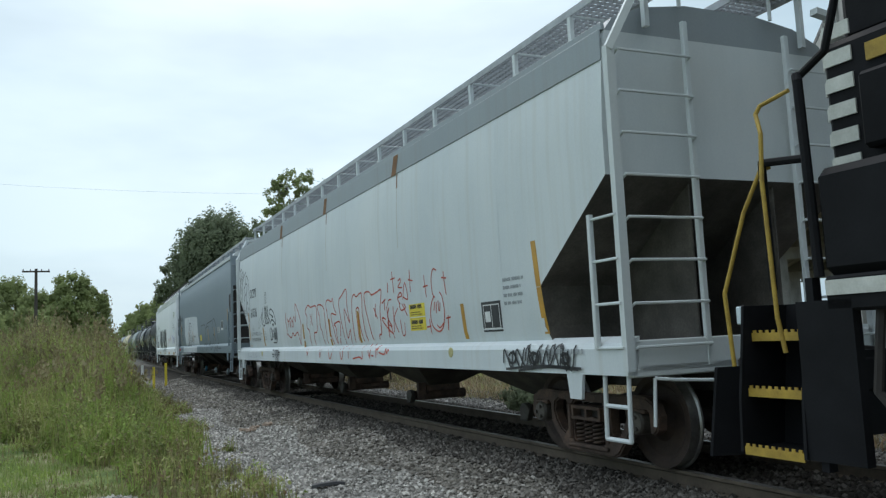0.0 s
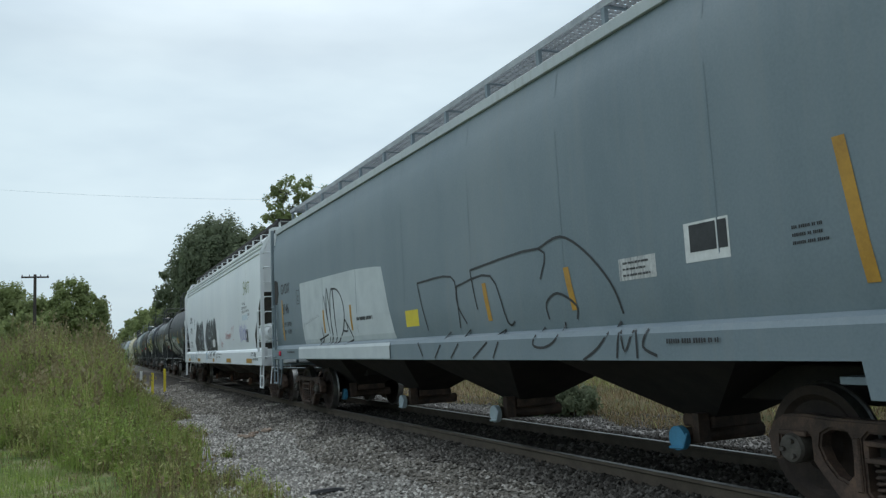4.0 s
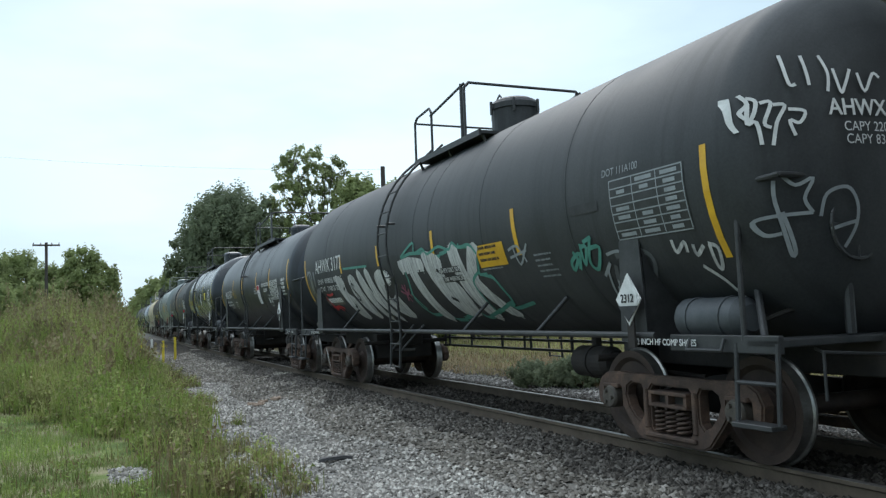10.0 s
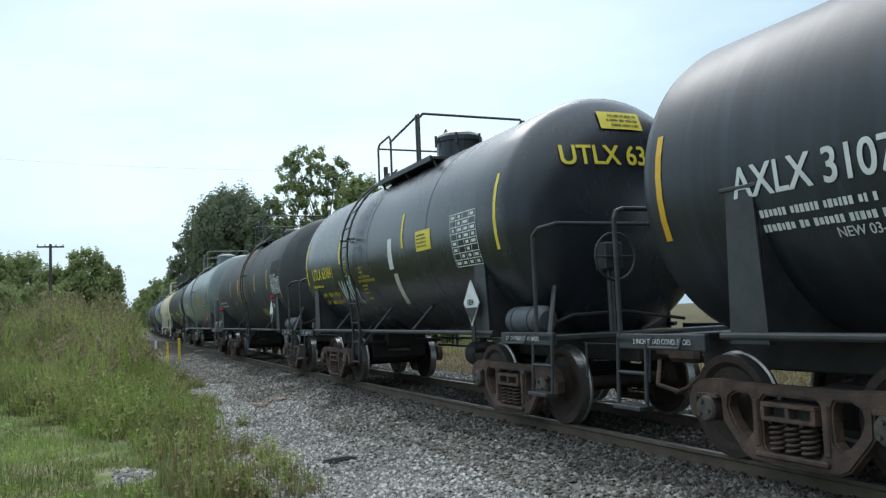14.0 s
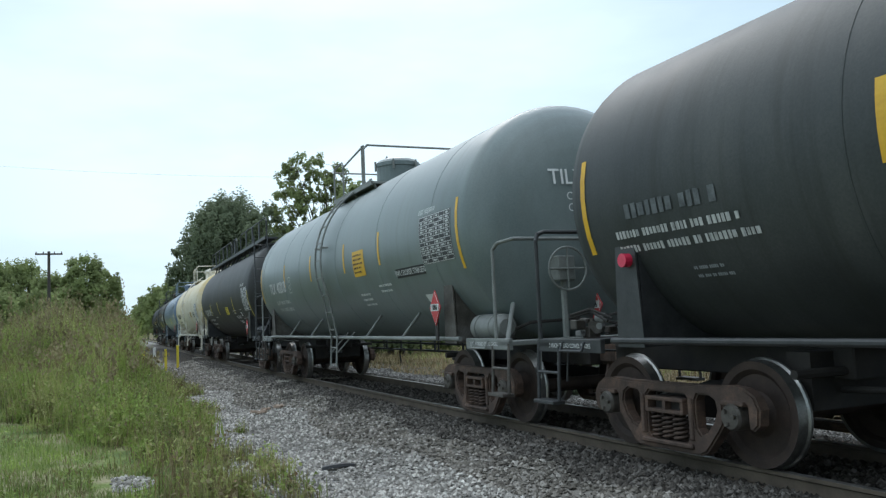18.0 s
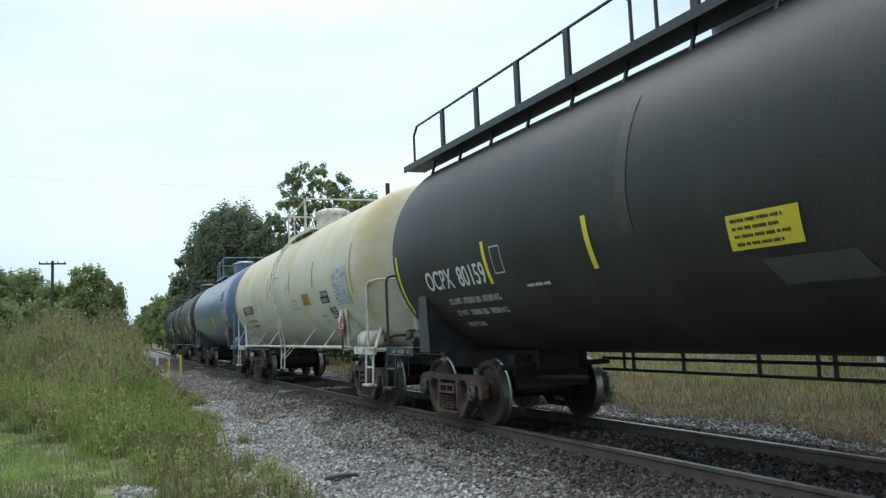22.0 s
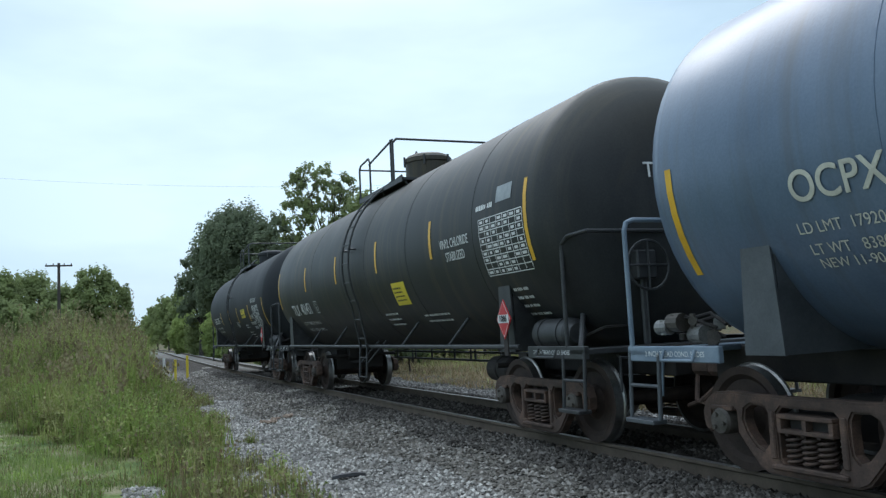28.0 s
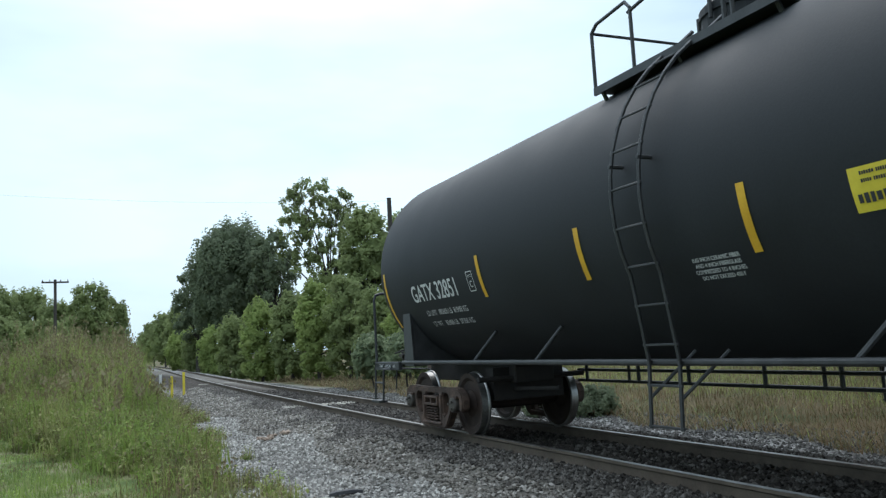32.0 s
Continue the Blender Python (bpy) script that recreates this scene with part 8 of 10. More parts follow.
    strokes(c, w, [[(4.53, 2.38), (4.35, 2.02), (4.18, 1.66)], [(4.18, 1.57), (4.25, 1.48), (4.22, 1.18)], [(4.31, 2.52), (4.35, 2.17), (4.18, 1.63)], [(4.29, 2.52), (4.14, 2.15), (3.98, 1.6)], [(3.98, 1.56), (4.09, 1.47), (4.11, 1.18)], [(3.96, 2.5), (4.07, 2.29), (4.05, 1.8), (4, 1.58)], [(3.9, 2.47), (3.81, 2.04), (3.72, 1.58)], [(3.87, 2.45), (3.76, 1.85)], [(3.72, 1.55), (3.83, 1.47), (3.87, 1.18)], [(3.96, 2.48), (3.59, 2.44), (3.28, 2.25), (3.15, 1.96), (3.28, 1.68), (3.43, 1.57)], [(3.48, 1.54), (3.68, 1.43), (3.85, 1.2)], [(3.28, 1.66), (3.13, 1.86), (3, 1.66), (3.28, 1.66)], [(3.13, 1.86), (2.71, 1.52), (2.97, 1.45), (3.11, 1.35), (3.22, 1.18)]], K, 0.034, 0.014, label="black sprayed tag", k=4)
    strokes(c, w, [[(3.57, 1.37), (3.09, 1.39)], [(4.75, 1.78), (4.68, 1.59)], [(4.99, 1.54), (4.57, 1.29)], [(4.99, 1.52), (4.29, 1.62)], [(4.64, 1.57), (4.82, 1.38), (4.84, 1.18)]], K, 0.034, 0.014, label="black sprayed tag", k=4)
    strokes(c, w, [[(-0.54, 2.23), (-1.76, 2.22), (-1.92, 1.84), (-2.16, 1.59)], [(-0.54, 2.23), (-0.84, 1.54)], [(-1.92, 2.08), (-2.92, 2.13), (-3.27, 1.57), (-3.45, 1.57)], [(-1.92, 2.08), (-1.94, 1.54)], [(-2.36, 2.25), (-4.11, 2.32), (-4.11, 1.99)], [(-4.11, 2.32), (-4.57, 2.39), (-5.01, 2.19), (-5.4, 1.86), (-5.55, 1.56)], [(-2.36, 2.25), (-2.51, 1.75)], [(-4.76, 1.54), (-4.77, 1.68), (-4.44, 1.82), (-4.19, 1.73), (-4.22, 1.56)], [(-4.52, 1.52), (-4.44, 1.35), (-4.19, 1.27), (-3.96, 1.31), (-4.09, 1.48)], [(-5.49, 1.49), (-5.23, 1.27), (-4.94, 1.14)], [(-0.6, 1.38), (-0.78, 1.19)], [(-1.22, 1.16), (-1.61, 1.5)], [(-1.76, 1.16), (-2.23, 1.51)], [(-2.44, 1.16), (-3.19, 1.48), (-2.99, 1.16)]], K, 0.028, 0.014, label="thin black sprayed tag", k=4)
    strokes(c, w, [[(-5.51, 1.16), (-5.57, 1.42), (-5.64, 1.22), (-5.8, 1.42), (-5.82, 1.16)], [(-5.99, 1.41), (-5.91, 1.26), (-6.1, 1.18)]], K, 0.028, 0.014, label="thin black sprayed tag", k=4)
    strokes(c, w, [[(y, z + (y - 6.17) * -0.12) for y, z in ln] for ln in scrawl(6.17, 1.85, 14, 0.09, 0.05, 43)], M["grey_ink"], 0.004, 0.012, label="line of small handwriting", k=4)
    bars(c, w, 1.85, 1.84, 1.15, 1, K, 0.08, 0.03, 0.012)
    patch(c, w, -6.76, 2.08, 0.5, 0.32, W, "data_panel", label="black and white data panel")
    patch(c, w, -6.72, 2.11, 0.3, 0.22, K, "data_block", 0.01)
    patch(c, w, -6.95, 2.11, 0.1, 0.22, K, "data_block", 0.01)
    patch(c, w, -5.83, 1.95, 0.52, 0.2, M["spray_silver"], "paper_card", label="grey printed card")
    bars(c, w, -5.83, 1.95, 0.42, 3, K, 0.025, 0.03, 0.012)
    bars(c, w, -7.8, 2.0, 0.32, 3, K, 0.03, 0.025)
    bars(c, w, -6.6, 1.3, 0.7, 1, K, 0.05, 0.04, 0.07)
    bars(c, w, 7.1, 1.3, 0.8, 1, K, 0.05, 0.04, 0.07)
    patch(c, w, -0.25, 1.74, 0.5, 0.24, M["sticker"], "yellow_card", label="faded yellow card")
    for y in (7.9,):
        bm = bmesh.new()
        box(bm, (-1.64, y - 0.06, 1.22), (-1.6, y + 0.06, 1.33), 0.015)
        part("marker", bm, M["lamp_red"], c, "red marker on the sill")
    # the third: white with two black blocks of graffiti
    p3 = hopper_paint("white_grey_enamel", ((0.655, 0.68, 0.69), (0.715, 0.735, 0.74), (0.76, 0.775, 0.77)), (0.63, 0.645, 0.62))
    chute = ramp_mat("grimy_beige_sheet", ((0.1, 0.088, 0.072), (0.19, 0.17, 0.145), (0.27, 0.25, 0.215)), 0.75, 0, 2, 40, 0.15)
    c, w, xs = hopper_car(-45.435, 0.969, 9.6, 8.4, p3, p3, p3, "white covered hopper with black block graffiti along its side", (-5.4, -1.65, 2.55, 6.8),
                          dict(grimy_shaded_ends=True, z_lo=1.22, z_knee=1.8, z_cut=2.9, y_cut=8.35, z_top=4.25, chords=((3.95, 4.0, 0.03), (4.08, 4.13, 0.04), (4.19, 4.27, 0.05)), sill=(0.98, 1.38), seams=(-7.2, -3.9, -0.6, 2.6, 5.6, 7.0), under=shaded_grime, chute=chute, pads=False, ladder_top=4.3, post_bent=True, board=M["under"]), M["cap_rust"])
    words(c, w, "OCPX", 7.44, 2.79, 0.25, K, 0.008, 0.85)
    words(c, w, "71735", 7.43, 2.32, 0.25, K, 0.008, 0.85)
    words(c, w, "LD LMT  218300", 7.35, 1.82, 0.1, K, 0.002)
    words(c, w, "LT WT    67700", 7.35, 1.66, 0.1, K, 0.002)
    table(c, w, 6.08, 2.6, 0.27, 0.36, 1, 1, K)
    words(c, w, "PLATE", 6.08, 2.7, 0.05, K, 0.0)
    words(c, w, "C", 6.08, 2.54, 0.13, K, 0.003)
    halo = ramp_mat("white_spray_mist", ((0.6, 0.66, 0.7), (0.72, 0.77, 0.8)), 0.7, 0, 8, 40, 0.05)
    mist = ramp_mat("grey_spray_mist", ((0.3, 0.32, 0.33), (0.42, 0.44, 0.45)), 0.7, 0, 8, 40, 0.05)
    blk3 = ramp_mat("scratched_black_spray_paint", ((0.01, 0.01, 0.012), (0.022, 0.022, 0.025), (0.09, 0.095, 0.1)), 0.5, 0, 9, 60, 0.1, (1, 0.25, 3.5))
    A = [(5.94, 1.85), (5.75, 2.08), (5.46, 2.37), (5.28, 2.64), (5.16, 2.5), (5.05, 2.68), (4.96, 2.5), (4.83, 2.57), (4.54, 2.57), (4.45, 2.36), (4.29, 2.47), (4.11, 2.56), (3.98, 2.48), (3.86, 2.61), (3.81, 2.44), (3.66, 2.6), (3.39, 2.62), (3.18, 2.44), (3.04, 2.05), (2.98, 1.62), (2.99, 1.44),
         (3.17, 1.4), (3.3, 1.47), (3.47, 1.33), (3.6, 1.46), (3.8, 1.45), (3.98, 1.3), (4.1, 1.45), (4.3, 1.5), (4.6, 1.32), (4.72, 1.45), (4.96, 1.5), (5.2, 1.34), (5.36, 1.46), (5.5, 1.36), (5.68, 1.62)]
    B = [(2.5, 2.0), (2.24, 2.31), (1.96, 2.56), (1.9, 2.4), (1.73, 2.63), (1.6, 2.46), (1.28, 2.53), (0.99, 2.55), (0.87, 2.3), (0.63, 2.52), (0.4, 2.57), (0.3, 2.34), (0.06, 2.55), (-0.24, 2.57), (-0.54, 2.32), (-0.7, 1.95), (-0.74, 1.58), (-0.67, 1.46), (-0.56, 1.3), (-0.24, 1.24), (0.1, 1.38), (0.3, 1.36), (0.54, 1.2),
         (0.76, 1.38), (0.96, 1.4), (1.14, 1.3), (1.4, 1.42), (1.62, 1.42), (1.9, 1.3), (2.1, 1.44), (2.34, 1.61)]
    for q in (A, B):
        blot(c, w, q, mist, 0.003, label="grey spray mist round the graffiti", grow=0.03)
        blot(c, w, q, halo, 0.006, label="white sprayed outline round the graffiti", grow=0.015)
        blot(c, w, q, blk3, 0.009, label="black sprayed block letters")
    inner = ([(5.4, 2.6), (5.37, 2.3), (5.48, 2.03), (5.37, 1.55)], [(4.93, 2.3), (4.98, 2.11), (4.8, 2.0), (4.59, 2.13), (4.55, 2.47), (4.71, 2.58), (4.9, 2.4)], [(4.8, 2.0), (4.54, 2.07), (4.48, 1.86), (4.77, 1.56)], [(4.54, 2.07), (4.34, 1.91), (4.34, 1.57), (4.23, 1.43)],
             [(4.15, 2.39), (4.13, 2.06), (4.02, 1.88), (4.07, 1.56)], [(3.93, 2.58), (3.82, 2.24), (3.76, 1.97), (3.58, 1.93)], [(3.8, 2.03), (3.81, 2.35), (3.61, 2.61), (3.35, 2.59), (3.17, 2.36), (3.08, 2.11)], [(3.66, 2.09), (3.38, 2.34), (3.62, 2.17), (3.31, 2.18), (3.62, 1.96), (3.28, 2.03)],
             [(3.58, 1.93), (3.38, 1.89), (3.31, 1.78), (3.5, 1.64), (3.56, 1.52)], [(3.51, 1.54), (3.35, 1.74), (3.13, 1.67), (3.27, 1.53), (3.51, 1.54)])
    for ln in inner:
        strokes(c, w, [ln], halo, 0.024, 0.013, label="white sprayed line", k=5)
    inner = ([(2.09, 2.5), (1.96, 2.14), (2.2, 1.76), (1.99, 1.45)], [(1.57, 2.26), (1.69, 2.04), (1.34, 1.87), (1.07, 2.07), (1.07, 2.4), (1.37, 2.5), (1.57, 2.26)], [(1.34, 1.87), (0.92, 1.92), (0.88, 1.64), (1.25, 1.47)], [(0.79, 2.44), (0.7, 2.19), (0.52, 1.97), (0.41, 2.03)],
             [(0.32, 2.52), (0.4, 2.09), (0.23, 1.91)], [(0.1, 2.2), (0.05, 2.46), (-0.2, 2.5), (-0.52, 2.2), (-0.64, 1.7)], [(1.42, 2.3), (1.36, 2.12), (1.28, 2.3), (1.2, 2.14)], [(0.84, 1.84), (0.7, 1.66), (0.72, 1.46)], [(1.98, 1.74), (1.8, 1.6), (1.78, 1.46)],
             [(-0.07, 1.46), (-0.02, 1.36), (-0.13, 1.38)], [(-0.16, 1.44), (-0.18, 1.36)], [(-0.22, 1.45), (-0.22, 1.36), (-0.29, 1.38)])
    for ln in inner:
        strokes(c, w, [ln], halo, 0.022, 0.013, label="white sprayed line", k=5)
    strokes(c, w, [[(2.83, 2.03), (2.91, 1.85), (2.89, 1.75), (2.76, 1.93), (2.74, 1.79), (2.65, 1.99), (2.65, 1.74), (2.52, 2.0), (2.51, 1.75)]], M["grey_ink"], 0.014, 0.009, label="small grey sprayed tag", k=4)
    blot(c, w, [(-0.73, 2.1), (-0.92, 2.15), (-1.1, 2.17), (-1.25, 2.06), (-1.32, 1.93), (-1.27, 1.69), (-1.19, 1.59), (-0.9, 1.61), (-0.85, 1.86)], M["fresh_white"], 0.008, label="white painted-out patch")
    blot(c, w, [(0.42, 1.8), (-0.22, 1.83), (-0.27, 1.64), (-0.13, 1.57), (0.33, 1.55)], W, 0.014, label="white painted-out patch")
    strokes(c, w, [[(-1.8, 1.81), (-1.82, 1.56)], [(-1.91, 1.71), (-1.82, 1.65), (-1.93, 1.54)], [(-2.04, 1.71), (-1.97, 1.64), (-2, 1.54), (-2.08, 1.55), (-2.02, 1.7)], [(-2.13, 1.69), (-2.15, 1.56)], [(-2.09, 1.88), (-2.11, 1.84)], [(-2.85, 1.99), (-2.93, 1.77), (-2.99, 1.93), (-3.06, 1.78), (-3.13, 2.01)], [(-3.21, 2.04), (-3.23, 1.77)], [(-3.23, 1.88), (-3.31, 1.93), (-3.36, 1.79)], [(-3.44, 1.92), (-3.4, 1.83), (-3.47, 1.79), (-3.53, 1.87), (-3.44, 1.92)], [(-3.63, 1.92), (-3.58, 1.83), (-3.66, 1.79), (-3.71, 1.87), (-3.63, 1.92)], [(-3.78, 1.78), (-3.78, 1.94), (-3.86, 1.82), (-3.93, 1.96), (-3.97, 1.78)], [(-4.13, 2.04), (-4.2, 2.12), (-4.31, 2.06), (-4.26, 1.97), (-4.25, 1.84)], [(-4.41, 2.08), (-4.48, 2.16), (-4.6, 2.1), (-4.54, 2.0), (-4.53, 1.86)], [(-4.25, 1.75), (-4.25, 1.71)], [(-4.53, 1.77), (-4.53, 1.73)]], M["red"], 0.024, 0.009, label="red sprayed scribble")
    blot(c, w, [(1.71, 1.34), (1.77, 1.23), (1.64, 1.11), (1.49, 1.23), (1.58, 1.34)], M["cap_blue"], 0.07, label="blue sprayed blob on the sill")
    strokes(c, w, [[(-1.03 + 0.1 * math.cos(a), 1.19 + 0.085 * math.sin(a)) for a in np.linspace(0, 6.29, 12)]], K, 0.012, 0.07, "round_mark")
    words(c, w, "OCF", -1.03, 1.19, 0.06, K, 0.0, 0.8, 0.07)
    words(c, w, "CAUTION:", -1.48, 1.3, 0.06, K, 0.002, 0.9, 0.07)
    bars(c, w, -2.07, 1.295, 0.82, 1, K, 0.03, 0.03, 0.07)
    bars(c, w, 0.75, 1.2, 1.4, 2, K, 0.03, 0.06, 0.07)
    strokes(c, w, scrawl(-5.85, 1.68, 5, 0.2, 0.4, 62) + [[(-5.7, 1.95), (-6.1, 2.1), (-5.9, 1.75)]], M["spray_purple"], 0.02, 0.009, label="purple sprayed tag")
    strokes(c, w, [[(-6.62, 3.36), (-6.7, 3.38), (-6.72, 3.33)], [(-6.62, 3.36), (-6.6, 3.24), (-6.76, 3.18), (-6.72, 3.02), (-6.58, 3.04)], [(-6.86, 3.36), (-6.88, 3.02)], [(-6.87, 3.18), (-7.04, 3.16)], [(-7.04, 3.38), (-7.06, 3.0)], [(-7.16, 3.3), (-7.14, 3.1), (-7.24, 3.05), (-7.3, 3.2), (-7.24, 3.32), (-7.16, 3.3)], [(-7.34, 3.33), (-7.62, 3.3)], [(-7.5, 3.32), (-7.47, 3.02)], [(-7.58, 3.03), (-7.6, 3.02)]], M["spray_olive"], 0.042, 0.009, label="olive sprayed tag")
    for k, (tx, y) in enumerate((("7456 LINING", -6.62), ("ETC/NASH TX 2-1999", -6.66), ("CAUTION: DO NOT USE STEAM,", -6.82))):
        words(c, w, tx, y, 2.74 - 0.115 * k, 0.072, K, 0.0, 0.85)
    words(c, w, "OBJECTS", -7.4, 2.4, 0.072, K, 0.0, 0.85)
    words(c, w, "H", -7.25, 2.28, 0.072, K, 0.0, 0.85)
    patch(c, w, -6.75, 2.34, 0.95, 0.15, M["cap_white"], "overpaint_patch", 0.004)
    words(c, w, "2 INCH HF COMP SHOES", -8.62, 1.13, 0.06, K, 0.0015, 0.8)
    bars(c, w, -8.2, 1.3, 0.4, 1, K, 0.04, 0.03)
    words(c, w, "NO LUBE REQUIRED", -8.18, 1.24, 0.04, K, 0.0, 0.85)
    # dark disc on the uncut sill stands for the hole's inner shade
    bm = bmesh.new()
    disc(bm, (-1.602, -8.35, 1.26), (1, 0, 0), 0.07, 0.012, 18)
    part("hole_shade_disc", bm, M["under"], c, "dark disc for the shaded hole in the sill")
    strokes(c, w, [[(-1.9, 4.0), (-1.88, 1.4)], [(-5.6, 4.0), (-5.63, 3.1), (-5.6, 1.5)], [(-7.02, 4.1), (-7.0, 3.2)]], M["pale_run"], 0.009, 0.006, "rust_run", k=3)
    patch(c, w, -7.05, 1.8, 0.42, 0.36, K, "data_panel", label="black data panel")
    table(c, w, -7.05, 1.8, 0.36, 0.3, 2, 1, W)
    for y, ln in ((7.6, 0.6), (4.18, 0.87), (-0.27, 0.45), (-3.9, 0.88), (-7.72, 0.86)):
        patch(c, w, y, 1.09, ln, 0.12, Y, "reflector_stripe", 0.055)
    for y in (-1.6, 1.4):
        bars(c, w, y, 1.2, 0.9, 1, M["grey_ink"], 0.05, 0.05, 0.06)
    for y in (6.9, 6.1, 4.9, 1.6):
        patch(c, w, y, 1.2, 0.4, 0.22, M["cap_white"], "overpaint_patch", 0.054)
    strokes(c, w, [[(7.06, 1.28), (6.9, 1.29), (6.9, 1.14), (7.06, 1.13), (7.06, 1.28)], [(6.95, 1.16), (6.88, 1.07)], [(6.82, 1.06), (6.73, 1.3), (6.64, 1.07)], [(6.79, 1.15), (6.67, 1.15)], [(5.3, 1.04), (5.2, 1.28), (5.1, 1.05)], [(5.26, 1.13), (5.13, 1.13)]], K, 0.03, 0.065, label="black sprayed letters on the sill", k=4)
    bars(c, w, 8.1, 1.25, 0.35, 2, M["grey_ink"], 0.03, 0.03, 0.06)
    # the air tank at the leading end
    bm = bmesh.new()
    disc(bm, (-1.25, -8.58, 1.82), (0, 1, 0), 0.25, 0.8, 24)
    disc(bm, (-1.25, -9.03, 1.82), (0, 1, 0), 0.15, 0.12, 24, 0.25)
    for d in (-0.2, 0.25):
        disc(bm, (-1.25, -8.58 + d, 1.82), (0, 1, 0), 0.262, 0.04, 24)
    part("air_reservoir", bm, p3, c, "white air reservoir", True).data.set_sharp_from_angle(angle=0.6)
    bm = bmesh.new()
    box(bm, (-1.2, -9.17, 1.2), (-1.0, -9.02, 1.75), 0.02)
    part("brake_valve", bm, p3, c)


build_hoppers()


# ---------------------------------------------------------------- the locomotive ahead of the train
def locomotive():
    c = vehicle("locomotive", -104.7, "black diesel locomotive with white stripes and yellow step edges", "locomotive")
    blk = ramp_mat("black_locomotive_enamel", ((0.006, 0.006, 0.007), (0.012, 0.012, 0.014)), 0.7, 0, 2, 50, 0.06, spec=0.15)
    yel = ramp_mat("worn_yellow_paint", ((0.26, 0.165, 0.025), (0.44, 0.29, 0.04)), 0.6, 0, 8, 60, 0.1)
    wht = ramp_mat("grimy_white_paint", ((0.42, 0.42, 0.38), (0.6, 0.6, 0.56)), 0.55, 0, 5, 60, 0.08)
    bm = bmesh.new()
    box(bm, (-1.5, -9.2, 1.42), (1.5, 8.55, 1.66), 0.02)
    part("deck_frame", bm, blk, c)
    for y in np.arange(8.2, -9, -0.85):
        bm = bmesh.new()
        box(bm, (-1.512, y - 0.33, 1.53), (-1.502, y + 0.33, 1.63))
        part("frame_stripe", bm, wht, c)
    bm = bmesh.new()
    box(bm, (-1.48, 8.72, 0.35), (-1.40, 8.66, 1.66))
    for y in (8.80, 9.38):
        poly(bm, [(-1.52, y, 0.42), (-1.5, y, 0.8), (-1.44, y, 1.2), (-1.4, y, 1.5), (-0.85, y, 1.5), (-0.85, y, 0.42)], (0, 0.025, 0))
    poly(bm, [(-1.1, 8.8, 0.42), (-1.1, 9.38, 0.42), (-0.95, 9.38, 1.5), (-0.95, 8.8, 1.5)], (0.02, 0, 0))
    box(bm, (-1.5, 8.35, 0.42), (-1.42, 8.8, 1.5))
    bmesh.ops.recalc_face_normals(bm, faces=bm.faces)
    part("step_well", bm, blk, c)
    for z, x in ((0.45, -1.5), (0.87, -1.42), (1.28, -1.34)):
        bm = bmesh.new()
        box(bm, (x, 8.82, z - 0.03), (-1.0, 9.38, z), 0.004)
        st = part("step", bm, blk, c)
        bm = bmesh.new()
        box(bm, (x - 0.012, 8.83, z - 0.05), (x, 9.37, z + 0.012))
        for i in range(9):
            box(bm, (x - 0.008, 8.85 + i * 0.06, z + 0.012), (x + 0.0, 8.88 + i * 0.06, z + 0.032))
        part("step_edge", bm, yel, st, "worn yellow step edge")
    bm = bmesh.new()
    tube(bm, [(-1.52, 9.4, 1.05), (-1.54, 9.42, 1.6), (-1.45, 9.25, 2.2), (-1.4, 9.1, 2.5), (-1.35, 9.05, 2.52)], 0.017)
    part("handrail", bm, yel, c, "yellow step handrail")
    bm = bmesh.new()
    tube(bm, [(-1.5, 8.92, 1.15), (-1.52, 8.95, 1.4), (-1.5, 9.0, 2.4), (-1.47, 9.0, 2.75), (-1.42, 9.08, 2.92), (-1.4, 9.05, 2.98), (-1.4, 8.78, 3.02)], 0.017)
    part("handrail", bm, yel, c, "yellow step handrail")
    bm = bmesh.new()
    tube(bm, [(-1.45, 8.62, 1.66), (-1.44, 8.66, 3.04), (-1.42, 8.68, 3.1)], 0.035)
    tube(bm, [(-1.4, 8.7, 3.08), (-1.4, 8.45, 3.2), (-1.4, 8.25, 3.75), (-1.4, 8.1, 4.0), (-1.4, 7.0, 4.15)], 0.028)
    tube(bm, [(-1.42, 9.05, 1.6), (-1.4, 9.08, 2.55), (-1.4, 8.66, 2.5)], 0.03)
    part("handrail_post", bm, blk, c)
    # hood and end
    bm = bmesh.new()
    box(bm, (-0.9, -8.5, 1.66), (0.9, 8.9, 3.45), 0.06)
    box(bm, (-0.75, -8.5, 3.4), (0.75, 8.85, 4.05), 0.1)
    part("hood", bm, blk, c)
    bm = bmesh.new()
    box(bm, (-1.46, 5.6, 1.66), (-0.84, 8.6, 2.4), 0.06)
    part("battery_box", bm, blk, c)
    for k in range(6):
        z = 2.45 + k * 0.2
        bm = bmesh.new()
        box(bm, (-0.915, 8.62, z), (-0.902, 8.85, z + 0.11))
        part("hood_stripe", bm, wht, c, "white hazard stripe")
        bm = bmesh.new()
        box(bm, (-0.85, 8.902, z), (0.85, 8.915, z + 0.11))
        part("hood_stripe", bm, wht, c, "white hazard stripe")
    bm = bmesh.new()
    box(bm, (-0.92, 8.1, 3.2), (-0.902, 8.5, 3.33))
    part("builder_plate", bm, yel, c, "yellow plate on the hood")
    bm = bmesh.new()
    box(bm, (-1.05, 8.0, 2.55), (-0.88, 8.5, 3.1), 0.03)
    part("hood_door", bm, blk, c)
    # pilot
    bm = bmesh.new()
